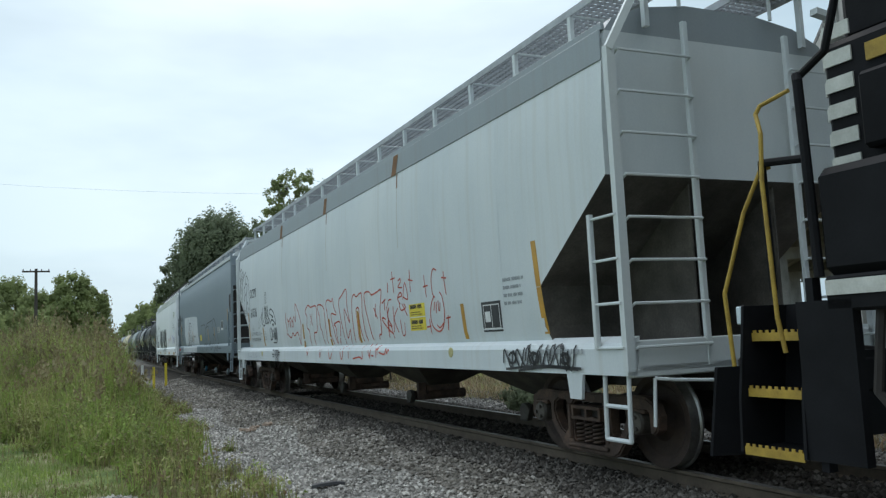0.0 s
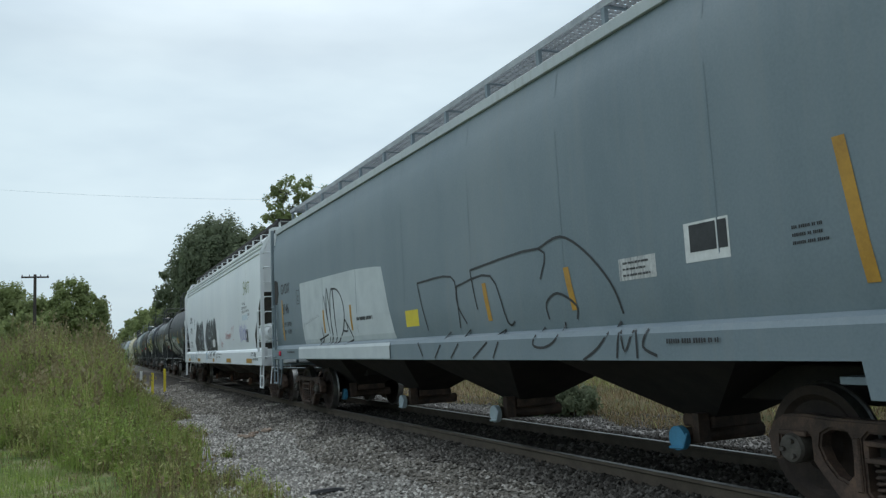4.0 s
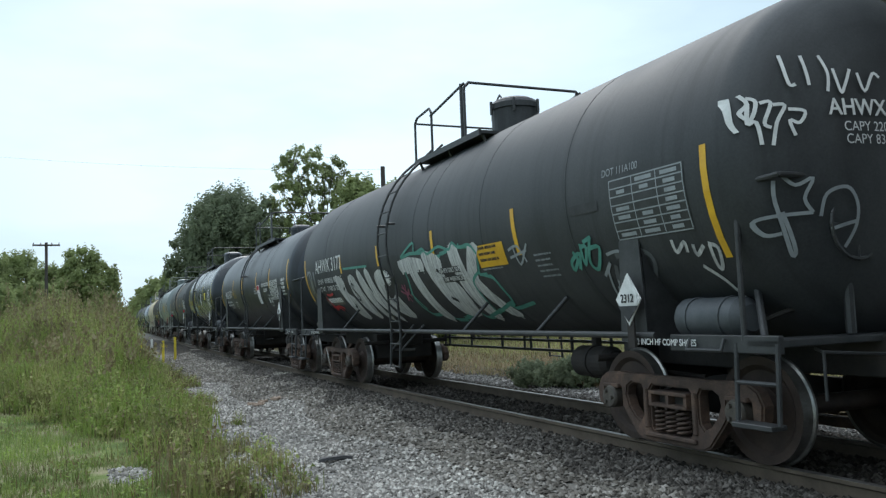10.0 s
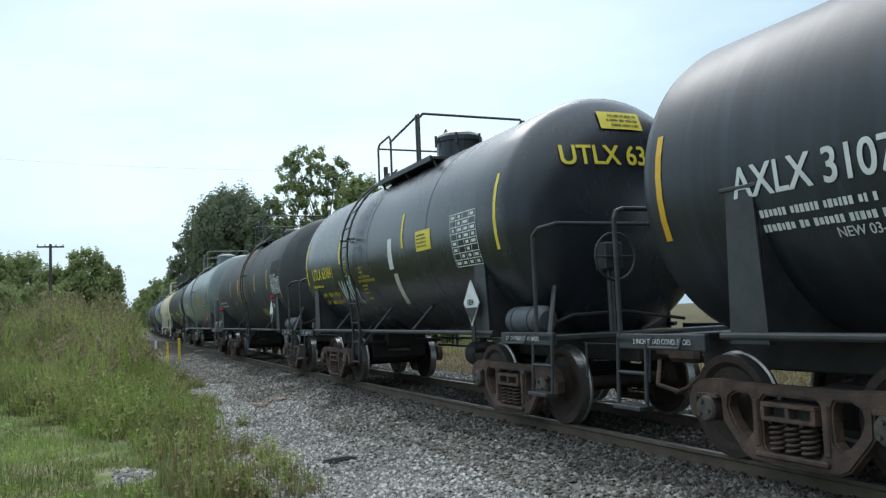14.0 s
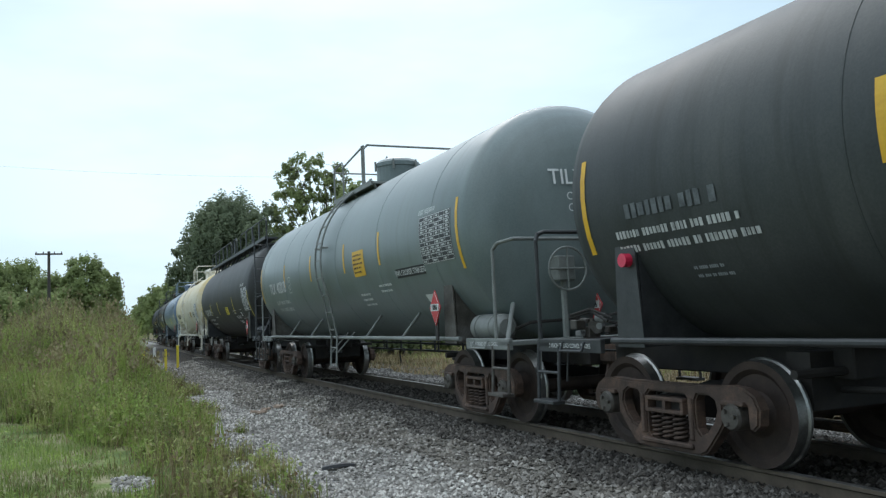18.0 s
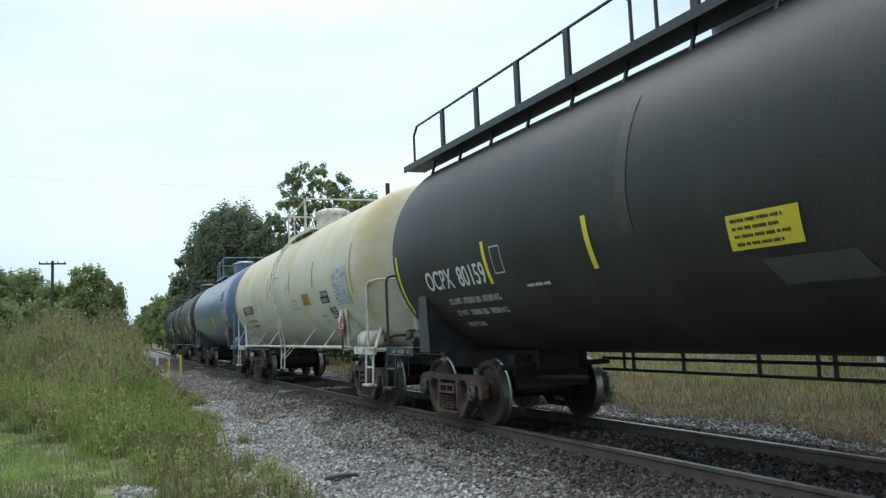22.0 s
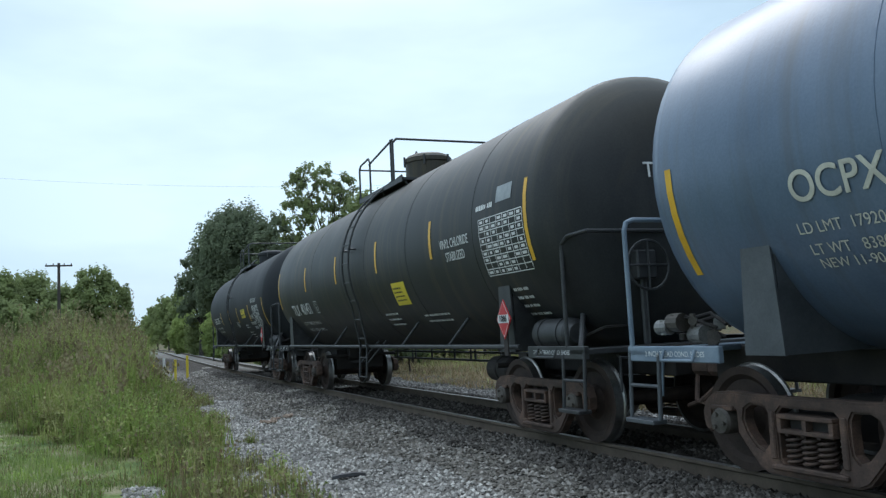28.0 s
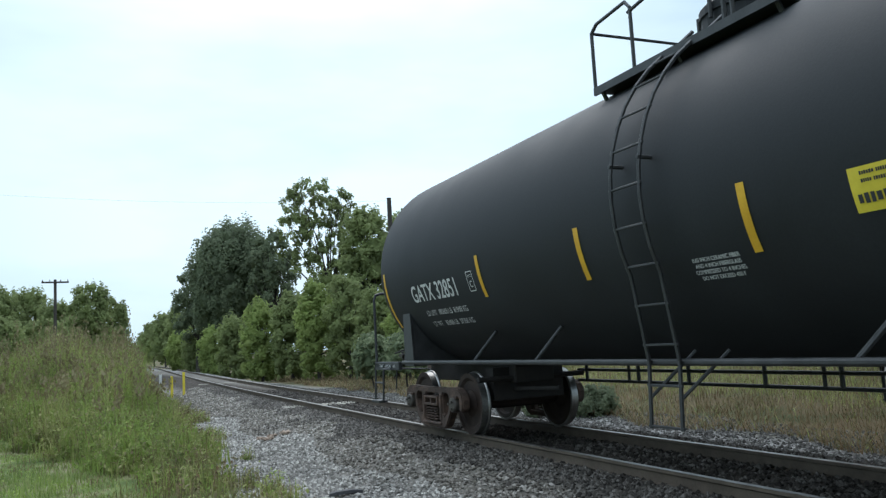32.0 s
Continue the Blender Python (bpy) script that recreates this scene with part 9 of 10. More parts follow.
    poly(bm, [(-1.3, 9.42, 1.1), (1.3, 9.42, 1.1), (1.3, 9.42, 0.4), (-1.3, 9.42, 0.4)], (0, 0.04, 0))
    for sx in (-1, 1):
        poly(bm, [(sx * 1.25, 9.9, 1.02), (sx * 0.55, 9.62, 1.02), (sx * 0.55, 9.66, 0.3), (sx * 1.3, 9.98, 0.3)], (0, -0.03, 0))
    box(bm, (-0.3, 9.4, 0.75), (0.3, 9.75, 1.05), 0.03)
    bmesh.ops.recalc_face_normals(bm, faces=bm.faces)
    part("pilot", bm, blk, c)
    bm = bmesh.new()
    box(bm, (-1.35, 9.46, 1.36), (-1.2, 9.52, 1.5), 0.01)
    part("step_lamp", bm, M["cap_white"], c)
    bm = bmesh.new()
    tube(bm, [(-1.3, 9.5, 1.5), (-1.0, 9.55, 1.28), (-0.4, 9.6, 1.15), (0.3, 9.6, 1.1)], 0.02, 6)
    tube(bm, [(-0.9, 9.5, 0.95), (-0.6, 9.75, 0.55), (-0.2, 9.9, 0.6)], 0.03, 6)
    part("air_hose", bm, M["under"], c)
    for k in range(3):
        bm = bmesh.new()
        box(bm, (-1.3 + k * 0.0, 8.62, 1.75 + k * 0.14), (-1.0, 8.66, 1.82 + k * 0.14))
        part("end_stripe", bm, wht, c)
    bm = bmesh.new()
    box(bm, (-1.3, -3.5, 0.35), (1.3, 3.5, 1.4), 0.2)
    part("fuel_tank", bm, blk, c)
    for y in (-6.6, 6.6):
        add_truck(c, y)
    bm = bmesh.new()
    tube(bm, [(-1.42, 8.2, 1.45), (-1.46, 8.25, 0.9), (-1.4, 7.9, 0.45), (-1.2, 7.4, 0.4)], 0.03, 6)
    part("brake_hose", bm, M["under"], c)
    return c


locomotive()




# ---------------------------------------------------------------- the place beside the track
def from_arrays(name, verts, faces, material, smooth=False):
    me = bpy.data.meshes.new(name)
    me.from_pydata(verts, [], faces)
    for m in material if isinstance(material, (list, tuple)) else (material,):
        me.materials.append(m)
    if smooth:
        me.shade_smooth()
    return me


M["stone"] = island_mat("crushed_stone", ((0.111, 0.102, 0.09), (0.194, 0.179, 0.16), (0.272, 0.252, 0.226), (0.366, 0.341, 0.308), (0.577, 0.541, 0.49)), 0.9)
M["stone_brown"] = island_mat("dusty_shoulder_stone", ((0.0599, 0.0519, 0.043), (0.122, 0.108, 0.09), (0.18, 0.16, 0.136), (0.242, 0.218, 0.188), (0.411, 0.376, 0.335)), 0.9)
M["stone_far"] = island_mat("grey_brown_ballast_stone", ((0.045, 0.042, 0.038), (0.09, 0.085, 0.078), (0.135, 0.128, 0.118), (0.2, 0.19, 0.176)), 0.9)
M["stone_rust"] = island_mat("rust_stained_stone", ((0.032, 0.028, 0.024), (0.074, 0.065, 0.056), (0.118, 0.104, 0.09), (0.21, 0.19, 0.17)), 0.9)
M["stone_dark"] = island_mat("oily_ballast_stone", ((0.018, 0.015, 0.012), (0.036, 0.03, 0.025), (0.062, 0.053, 0.045), (0.14, 0.126, 0.112)), 0.9)
M["weed"] = island_mat("weed_leaves", ((0.198, 0.225, 0.07), (0.246, 0.275, 0.085), (0.305, 0.32, 0.11), (0.358, 0.335, 0.16)), 0.8, 0.4)
M["weed_top"] = island_mat("weed_seed_heads", ((0.157, 0.13, 0.069), (0.211, 0.173, 0.092), (0.274, 0.238, 0.138)), 0.9, 0.35)
M["lawn"] = island_mat("lawn_blades", ((0.12, 0.17, 0.045), (0.16, 0.22, 0.06), (0.205, 0.255, 0.08), (0.26, 0.26, 0.125)), 0.8, 0.4)
M["dry"] = island_mat("dry_grass_blades", ((0.1, 0.098, 0.042), (0.165, 0.132, 0.07), (0.225, 0.172, 0.096), (0.205, 0.13, 0.075)), 0.85, 0.3)
M["leaf_dark"] = island_mat("dark_tree_leaves", ((0.125, 0.15, 0.088), (0.15, 0.18, 0.105), (0.182, 0.21, 0.122)), 0.75, 0.5)
M["leaf_mid"] = island_mat("tree_leaves", ((0.18, 0.215, 0.082), (0.21, 0.25, 0.096), (0.245, 0.28, 0.112)), 0.75, 0.5)
M["leaf_light"] = island_mat("light_shrub_leaves", ((0.215, 0.275, 0.08), (0.25, 0.31, 0.092), (0.29, 0.34, 0.108)), 0.75, 0.5)
M["leaf_sparse"] = island_mat("turning_tree_leaves", ((0.17, 0.205, 0.08), (0.21, 0.25, 0.098), (0.255, 0.29, 0.12)), 0.75, 0.5)
M["leaf_grey"] = island_mat("grey_green_leaves", ((0.09, 0.12, 0.06), (0.15, 0.185, 0.09), (0.2, 0.23, 0.12)), 0.7, 0.35)
M["bark"] = ramp_mat("grey_brown_bark", ((0.03, 0.026, 0.022), (0.075, 0.065, 0.055)), 0.9, 0, 3, 30, 0.6, (1, 1, 0.2))
M["pole"] = ramp_mat("creosoted_pole_wood", ((0.03, 0.025, 0.022), (0.07, 0.058, 0.05)), 0.9, 0, 3, 30, 0.4, (1, 1, 0.15))
M["concrete"] = ramp_mat("weathered_bridge_concrete", ((0.24, 0.235, 0.22), (0.34, 0.335, 0.315), (0.42, 0.41, 0.39)), 0.9, 0, 1.5, 30, 0.3, (1, 1, 0.4))
M["girder"] = ramp_mat("grey_bridge_steel", ((0.10, 0.105, 0.10), (0.17, 0.175, 0.165)), 0.7, 0, 2, 30, 0.2)


def build_stones():
    """Crushed stone thick on the lot, the shoulders and between the ties."""
    rs = np.random.RandomState(7)

    def scatter(name, n, ulo, uhi, slo, shi, size, mat, label, lift=0.35, keep=None, power=1.6):
        t = rs.rand(n) ** power
        s = slo + (shi - slo) * t
        u = ulo + (uhi - ulo) * rs.rand(n)
        verts, faces = [], []
        base = np.array(((1, 0, 0), (-1, 0, 0), (0, 1, 0), (0, -1, 0), (0, 0, 1), (0, 0, -1)), float)
        fc = ((0, 2, 4), (2, 1, 4), (1, 3, 4), (3, 0, 4), (2, 0, 5), (1, 2, 5), (3, 1, 5), (0, 3, 5))
        k = 0
        for si, ui in zip(s, u):
            p = at(float(si), float(ui))
            if keep and not keep(p.x, p.y):
                continue
            r = size * (0.55 + 0.9 * rs.rand()) * (1 + 0.012 * max(0, si - 12))
            z = ground_z(p.x, p.y) + r * lift
            a = rs.rand() * 6.283
            ca, sa = math.cos(a), math.sin(a)
            for b in base:
                q = b * (0.7 + 0.6 * rs.rand(3)) * r
                q[2] *= 0.75
                verts.append((p.x + q[0] * ca - q[1] * sa, p.y + q[0] * sa + q[1] * ca, z + q[2] + 0.25 * r * b[0]))
            faces += [(k + i, k + j, k + l) for i, j, l in fc]
            k += 6
        ob = new(name, from_arrays(name, verts, faces, mat))
        return tagged(ob, label, "gravel", kind="stuff")

    def lot(x, y):
        worn = min(math.hypot((x - 0.45) / 0.34, (y - 8.8) / 0.4), math.hypot((x - 0.6) / 0.3, (y - 10.9) / 0.6))
        return x > 1.35 + 0.052 * y + 0.6 * noise.noise((x * 0.6, y * 0.3, 9.0)) or worn < 1

    def pale(x, y):
        u = trk(y)[0] - x
        return lot(x, y) and u > 2.5 + 1.2 * noise.noise((x * 0.5, y * 0.28, 5.0)) + 0.04 * max(0, y - 12)

    def stained(x, y):
        return trk(y)[0] - x < 1.62 + 0.5 * noise.noise((x * 0.9, y * 0.5, 12.0)) + 0.25 * noise.noise((x * 3.0, y * 2.0, 1.0))

    def dusty(x, y):
        return lot(x, y) and not pale(x, y) and not stained(x, y)
    scatter("lot_gravel", 60000, -5.8, -1.5, 5.2, 36, 0.024, M["stone"], "grey and white crushed stone lying loose beside the track", keep=pale)
    scatter("shoulder_gravel", 52000, -5.2, -0.85, 4.6, 44, 0.025, M["stone_brown"], "dusty brownish-grey crushed stone along the track", keep=dusty)
    scatter("stained_ballast", 22000, -2.2, -0.82, 4.2, 44, 0.026, M["stone_rust"], "rust-brown stained ballast along the near rail", keep=stained)
    scatter("track_ballast", 17000, -1.0, 1.75, 4.0, 34, 0.03, M["stone_dark"], "dark oily ballast between the rails", 0.3)
    scatter("far_ballast", 24000, 1.3, 6.0, 4.0, 40, 0.03, M["stone_far"], "brownish-grey ballast shoulder beyond the track", 0.3)


build_stones()


def blade_bm(out, x, y, z, h, w, lean, a, mat=0):
    """One blade of grass: a narrow bent ribbon that ends in a point."""
    verts, faces, mats = out
    k = len(verts)
    dx, dy = math.cos(a), math.sin(a)
    px, py = -dy * w / 2, dx * w / 2
    verts += [(x - px, y - py, z), (x + px, y + py, z), (x + dx * lean * 0.35 + px * 0.8, y + dy * lean * 0.35 + py * 0.8, z + h * 0.6), (x + dx * lean * 0.35 - px * 0.8, y + dy * lean * 0.35 - py * 0.8, z + h * 0.6), (x + dx * lean, y + dy * lean, z + h)]
    faces += [(k, k + 1, k + 2, k + 3), (k + 3, k + 2, k + 4)]
    mats += [mat, mat]


def leaf_bm(out, p, size, a, tilt, mat=0):
    verts, faces, mats = out
    k = len(verts)
    ca, sa = math.cos(a), math.sin(a)
    ct, st = math.cos(tilt), math.sin(tilt)
    for lx, ly in ((0, -0.5), (0.32, 0), (0, 0.5), (-0.32, 0)):
        q = (lx * size, ly * size * ct, ly * size * st)
        verts.append((p[0] + q[0] * ca - q[1] * sa, p[1] + q[0] * sa + q[1] * ca, p[2] + q[2]))
    faces.append((k, k + 1, k + 2, k + 3))
    mats.append(mat)


def finish(name, out, mats_, label, category):
    verts, faces, mi = out
    me = from_arrays(name, verts, faces, mats_)
    me.polygons.foreach_set("material_index", mi)
    return tagged(new(name, me), label, category, kind="stuff")


M["weed_dark"] = island_mat("shaded_weed_leaves", ((0.144, 0.175, 0.06), (0.182, 0.215, 0.072), (0.219, 0.245, 0.085)), 0.8, 0.4)
M["weed_lush"] = island_mat("fresh_weed_leaves", ((0.166, 0.225, 0.055), (0.214, 0.285, 0.068), (0.268, 0.335, 0.09)), 0.8, 0.45)
M["weed_brown"] = island_mat("withered_weed_leaves", ((0.157, 0.133, 0.069), (0.206, 0.175, 0.092), (0.26, 0.228, 0.124)), 0.9, 0.3)
WEEDS = [M[k] for k in ("weed", "weed_top", "dry", "weed_dark", "weed_lush", "weed_brown")]


def bush_bm(out, rng, x, y, g, h, n, size, mat, spread=0.16):
    """A leafy plant: a few leaning stems, lance-shaped leaves set along them, thickest near the top."""
    stems = [(rng.gauss(0, spread), rng.gauss(0, spread), h * rng.uniform(0.75, 1.08)) for _ in range(3)]
    for sx, sy, sh in stems:
        blade_bm(out, x, y, g, sh, 0.012, math.hypot(sx, sy), math.atan2(sy, sx), 5 if rng.random() < 0.4 else mat)
    for _ in range(n):
        sx, sy, sh = rng.choice(stems)
        f = 1 - 0.85 * rng.random() ** 1.3
        a = rng.uniform(0, 6.28)
        w = size * 0.7 * (1.15 - f)
        leaf_bm(out, (x + sx * f + w * math.sin(a), y + sy * f - w * math.cos(a), g + sh * f), size * rng.uniform(0.6, 1.35), a, rng.uniform(-0.5, 1.2), mat if rng.random() < 0.9 else 5)


def build_weeds():
    rng = random.Random(11)
    out = ([], [], [])
    # the tall stand: low at its front and its gravel side, man-high behind
    n = 0
    while n < 8600:
        y = 11.5 + 40 * rng.random() ** 1.35
        x = rng.uniform(-3.2 - 0.12 * y, 3.4)
        d = noise.noise((x * 0.45, y * 0.3, 2.0))
        d2 = noise.noise((x * 1.3, y * 0.9, 7.0))
        d3 = noise.noise((x * 0.9, y * 0.55, 31.0))
        front = 22.4 - 3.0 * (x + 1.9) + 3.0 * d + 2.4 * d2
        right = 1.8 + (y - 12.5) * 0.06 + 0.5 * d + 0.35 * d2
        if x < -1.9:
            front = 22.4 - 0.9 * (x + 1.9) + 3.0 * d + 2.4 * d2
        if y < max(front, 12.0) or x > right:
            continue
        n += 1
        g = ground_z(x, y)
        deep = smooth(0.0, 17.0, y - front)
        side = smooth(-0.05, 0.7, 0.07 * y - x)
        open_ = smooth(0, 0.8 + 0.7 * smooth(20, 30, y), right - x)
        h = (0.3 + 0.52 * smooth(0, 1.6, y - front) * open_ + 1.45 * deep * side) * rng.uniform(0.62, 1.12) * (1 + 0.55 * d + 0.6 * d2)
        if h < 0.12:
            continue
        big = 0.75 + 0.014 * y
        zone = d3 + 0.35 * d2 + rng.gauss(0, 0.13)
        mat = 3 if zone < -0.22 else 4 if zone < 0.1 else 0
        if side < 0.55 and y > 24 and rng.random() < 0.45:
            mat = 5
        if rng.random() < 0.3 + 0.3 * (d > 0.1):
            # coarse grass
            for _ in range(11):
                blade_bm(out, x + rng.gauss(0, 0.13), y + rng.gauss(0, 0.1), g, h * rng.uniform(0.6, 1.1), 0.012 + 0.0005 * y, rng.uniform(0.08, 0.5) * h, rng.uniform(0, 6.28), 2 if rng.random() < 0.12 else mat)
        else:
            bush_bm(out, rng, x, y, g, h, 30, 0.07 * big, mat)
        if h > 1.0 and d2 + 0.5 * d > -0.02 and rng.random() < 0.34:
            # nodding reddish plumes
            lean, a = rng.uniform(0.05, 0.3), rng.uniform(0, 6.28)
            top = h * rng.uniform(1.0, 1.28)
            blade_bm(out, x, y, g, top, 0.012, lean, a, 5)
            for q in range(12):
                f = q / 12
                leaf_bm(out, (x + lean * math.cos(a) * (0.7 + 0.4 * f) + rng.gauss(0, 0.04), y + lean * math.sin(a) * (0.7 + 0.4 * f) + rng.gauss(0, 0.04), g + top * (0.8 + 0.22 * f)), rng.uniform(0.06, 0.14), rng.uniform(0, 6.28), rng.uniform(0.7, 1.5), 1)
    finish("tall_weeds", out, WEEDS, "tall green and reddish weeds on the bank", "weeds")
    # lower tufts that straggle out on to the stones
    out = ([], [], [])
    n = 0
    while n < 1500:
        y = rng.uniform(8.4, 36)
        c = 1.0 + 0.06 * y
        x = rng.gauss(c + 0.1, 0.5)
        if x > c + 0.85 or noise.noise((x * 1.1, y * 0.7, 4.0)) < (-0.1 if x < c + 0.3 else 0.12):
            continue
        n += 1
        g = ground_z(x, y)
        h = rng.uniform(0.12, 0.55) * (0.6 if x > c else 1.0)
        mat = rng.choice((0, 0, 0, 2, 3, 4, 5))
        for _ in range(8):
            blade_bm(out, x + rng.gauss(0, 0.08), y + rng.gauss(0, 0.08), g, h * rng.uniform(0.5, 1.1), 0.011, rng.uniform(0.05, 0.6) * h, rng.uniform(0, 6.28), 2 if rng.random() < 0.18 else mat)
        if rng.random() < 0.7:
            bush_bm(out, rng, x, y, g, h * 1.1, 12, 0.06, mat, 0.12)
    finish("grass_tufts", out, WEEDS, "straggling tufts of grass at the gravel's edge", "grass")
    # mown lawn
    out = ([], [], [])
    n = 0
    while n < 44000:
        y = 8.3 + 19 * rng.random() ** 1.3
        x = rng.uniform(-0.35 * y, 1.0 + 0.055 * y)
        d = noise.noise((x * 0.7, y * 0.45, 6.0))
        d2 = noise.noise((x * 2.2, y * 1.3, 16.0))
        worn = min(math.hypot((x - 0.45) / 0.38, (y - 8.8) / 0.45), math.hypot((x - 0.6) / 0.34, (y - 10.9) / 0.65))
        if d < -0.3 and x > -0.3 and rng.random() < 0.75 or x > 0.45 + 0.04 * y and d < 0.12 or worn < 1 + 0.4 * d2:
            continue
        n += 1
        mat = 2 if rng.random() < 0.16 - 0.5 * d else 1 if d2 + rng.gauss(0, 0.1) > 0.18 else 3 if d2 < -0.25 and rng.random() < 0.5 else 0
        if mat == 1 and rng.random() < 0.5:
            leaf_bm(out, (x, y, ground_z(x, y) + rng.uniform(0.03, 0.12)), rng.uniform(0.03, 0.07), rng.uniform(0, 6.28), rng.uniform(-0.5, 0.9), 1)
        else:
            blade_bm(out, x, y, ground_z(x, y) - 0.01, rng.uniform(0.04, 0.15) * (1 + 0.9 * d + 0.6 * d2), 0.012, rng.uniform(0.01, 0.12), rng.uniform(0, 6.28), mat)
    finish("lawn", out, (M["lawn"], M["weed_lush"], M["dry"], M["weed_brown"]), "thin mown grass with bare gravel showing through", "grass")
    # dry grass beyond the track
    out = ([], [], [])
    for _ in range(60000):
        s = 3 + 62 * rng.random() ** 1.5
        u = 4.6 + 16 * rng.random() ** 1.5
        p = at(s, u + 0.7 * noise.noise((s * 0.4, 1.0, 2.0)))
        h = rng.uniform(0.1, 0.36) * (0.62 + 0.06 * min(10, u - 4))
        d = noise.noise((p.x * 0.3, p.y * 0.3, 8.0))
        blade_bm(out, p.x, p.y, ground_z(p.x, p.y), h, 0.016, rng.uniform(0.05, 0.35), rng.uniform(0, 6.28), 1 if rng.random() < (0.94 if u < 9.0 + 2.5 * d else 0.45) else 0)
    finish("dry_grass", out, (M["weed"], M["dry"]), "dry yellow and green grass beyond the track", "grass")


build_weeds()


def leaf_cloud(rs, clumps, size, dense):
    """Diamond leaves in upright tufts that stand out of each clump, thick in its middle and loose at its rim."""
    vs = []
    for cx, cy, cz, r in clumps:
        n = max(70, int(dense * 1.6 * (r / size) ** 2))
        k = 24
        d = rs.randn(k, 3)
        d[:, 2] = d[:, 2] * 0.9 + 0.25
        d /= np.linalg.norm(d, axis=1)[:, None]
        mid = d * r * (0.45 + 0.5 * rs.rand(k))[:, None]
        wide = r * (0.2 + 0.16 * rs.rand(k))
        i = rs.randint(0, k, n)
        o = rs.randn(n, 3)
        o /= np.linalg.norm(o, axis=1)[:, None]
        q = rs.rand(n)[:, None] ** 0.45
        # a tuft is half as tall again as it is wide, and narrows upwards
        off = o * q * wide[i][:, None]
        off[:, 2] *= 1.55
        taper = 1 - 0.45 * np.clip(off[:, 2] / (1.55 * wide[i]), 0, 1)
        off[:, :2] *= taper[:, None]
        p = np.array((cx, cy, cz)) + mid[i] + off
        nrm = o * 0.4 + d[i] * 0.4 + np.array((-0.25, -0.55, 0.45)) + rs.randn(n, 3) * 0.3
        nrm /= np.linalg.norm(nrm, axis=1)[:, None]
        t = np.cross(nrm, rs.randn(n, 3))
        t /= np.linalg.norm(t, axis=1)[:, None]
        b = np.cross(nrm, t)
        sz = (size * (0.6 + 0.8 * rs.rand(n)))[:, None]
        quad = np.stack((p - t * sz * 0.5, p + b * sz * 0.32, p + t * sz * 0.5, p - b * sz * 0.32), 1)
        vs.append(quad.reshape(-1, 3))
    v = np.concatenate(vs)
    return v, np.arange(len(v)).reshape(-1, 4)


def tree(name, x, y, clumps, h, mat, size, seed, label, dense=13.0, core=0.5, r0=None, sprigs=()):
    """A tapered trunk, forked limbs and a ragged crown of leafy clumps (x, y, z, radius)."""
    rng, rs = random.Random(seed), np.random.RandomState(seed)
    g = ground_z(x, y)
    root = tagged(new(name), label, name)
    root.location = (x, y, g)
    r0 = r0 or 0.02 * h
    bm = bmesh.new()
    top = Vector((rng.uniform(-0.03, 0.03) * h, 0, h * 0.7))
    segs = [Vector((0, 0, -0.1)), Vector((rng.uniform(-0.1, 0.1), 0, h * 0.2)), top * 0.6, top]
    for i in range(3):
        rod(bm, segs[i], segs[i + 1], r0 * (1 - 0.28 * i), 8, r0 * (1 - 0.28 * (i + 1)))
    for cx, cy, cz, r in clumps:
        c = Vector((cx, cy, cz))
        st = segs[2] * rng.uniform(0.5, 1.1)
        st.z = min(st.z, cz)
        md = (st + c) / 2 + Vector((0, 0, 0.04 * h))
        rod(bm, st, md, r0 * 0.34, 6, r0 * 0.2)
        rod(bm, md, c, r0 * 0.2, 6, r0 * 0.07)
        if core < 0.4:
            for _ in range(3):
                rod(bm, c, c + Vector((rng.gauss(0, 1), rng.gauss(0, 1), rng.uniform(0, 1))).normalized() * r * 0.9, r0 * 0.09, 5, r0 * 0.03)
    for q in sprigs:
        c = min((Vector(k[:3]) for k in clumps), key=lambda k: (k - Vector(q[:3])).length)
        rod(bm, c, q[:3], r0 * 0.08, 5, r0 * 0.03)
    part("trunk", bm, M["bark"], root, "bark-covered trunk and limbs")
    v, f = leaf_cloud(rs, list(clumps) + list(sprigs), size, dense)
    verts, faces = v.tolist(), f.tolist()
    if core > 0.4:
        # the close inner mass of each clump
        for cx, cy, cz, r in clumps:
            bm = bmesh.new()
            bmesh.ops.create_icosphere(bm, subdivisions=2, radius=r * core)
            k = len(verts)
            for q in bm.verts:
                c = Vector((cx, cy, cz)) + q.co * (1 + 0.3 * noise.noise(q.co * (2.2 / r) + Vector((cx, cy, cz))))
                verts.append(tuple(c))
            faces += [tuple(k + q.index for q in fc.verts) for fc in bm.faces]
            bm.free()
    ob = new("crown", from_arrays("crown", verts, faces, mat))
    ob.parent = root
    tagged(ob, "crown of many small leaves")
    return root


def dome(seed, h, w, low, k, fat=0.36, squash=0.9):
    """Clumps that fill an uneven egg from the height low up to h, w wide each way."""
    rng = random.Random(seed)
    cz, hz = (h + low) / 2, (h - low) / 2
    res = [(0, 0, cz, min(w, hz) * 0.62)]
    for i in range(k):
        f = -0.95 + 1.9 * (i + 0.5) / k
        a = i * 2.39996 + rng.uniform(-0.3, 0.3)
        q = math.sqrt(max(0.0, 1 - f * f))
        if f < 0:
            q = q ** 0.5
        r = fat * min(w, hz) * rng.uniform(0.7, 1.45)
        res.append((math.cos(a) * max(0, w - r * 0.8) * q, math.sin(a) * max(0, w * squash - r * 0.8) * q, cz + f * (hz - r * 0.7), r))
    return res


def place_at(az, d):
    return d * math.sin(radians(az)), d * math.cos(radians(az))


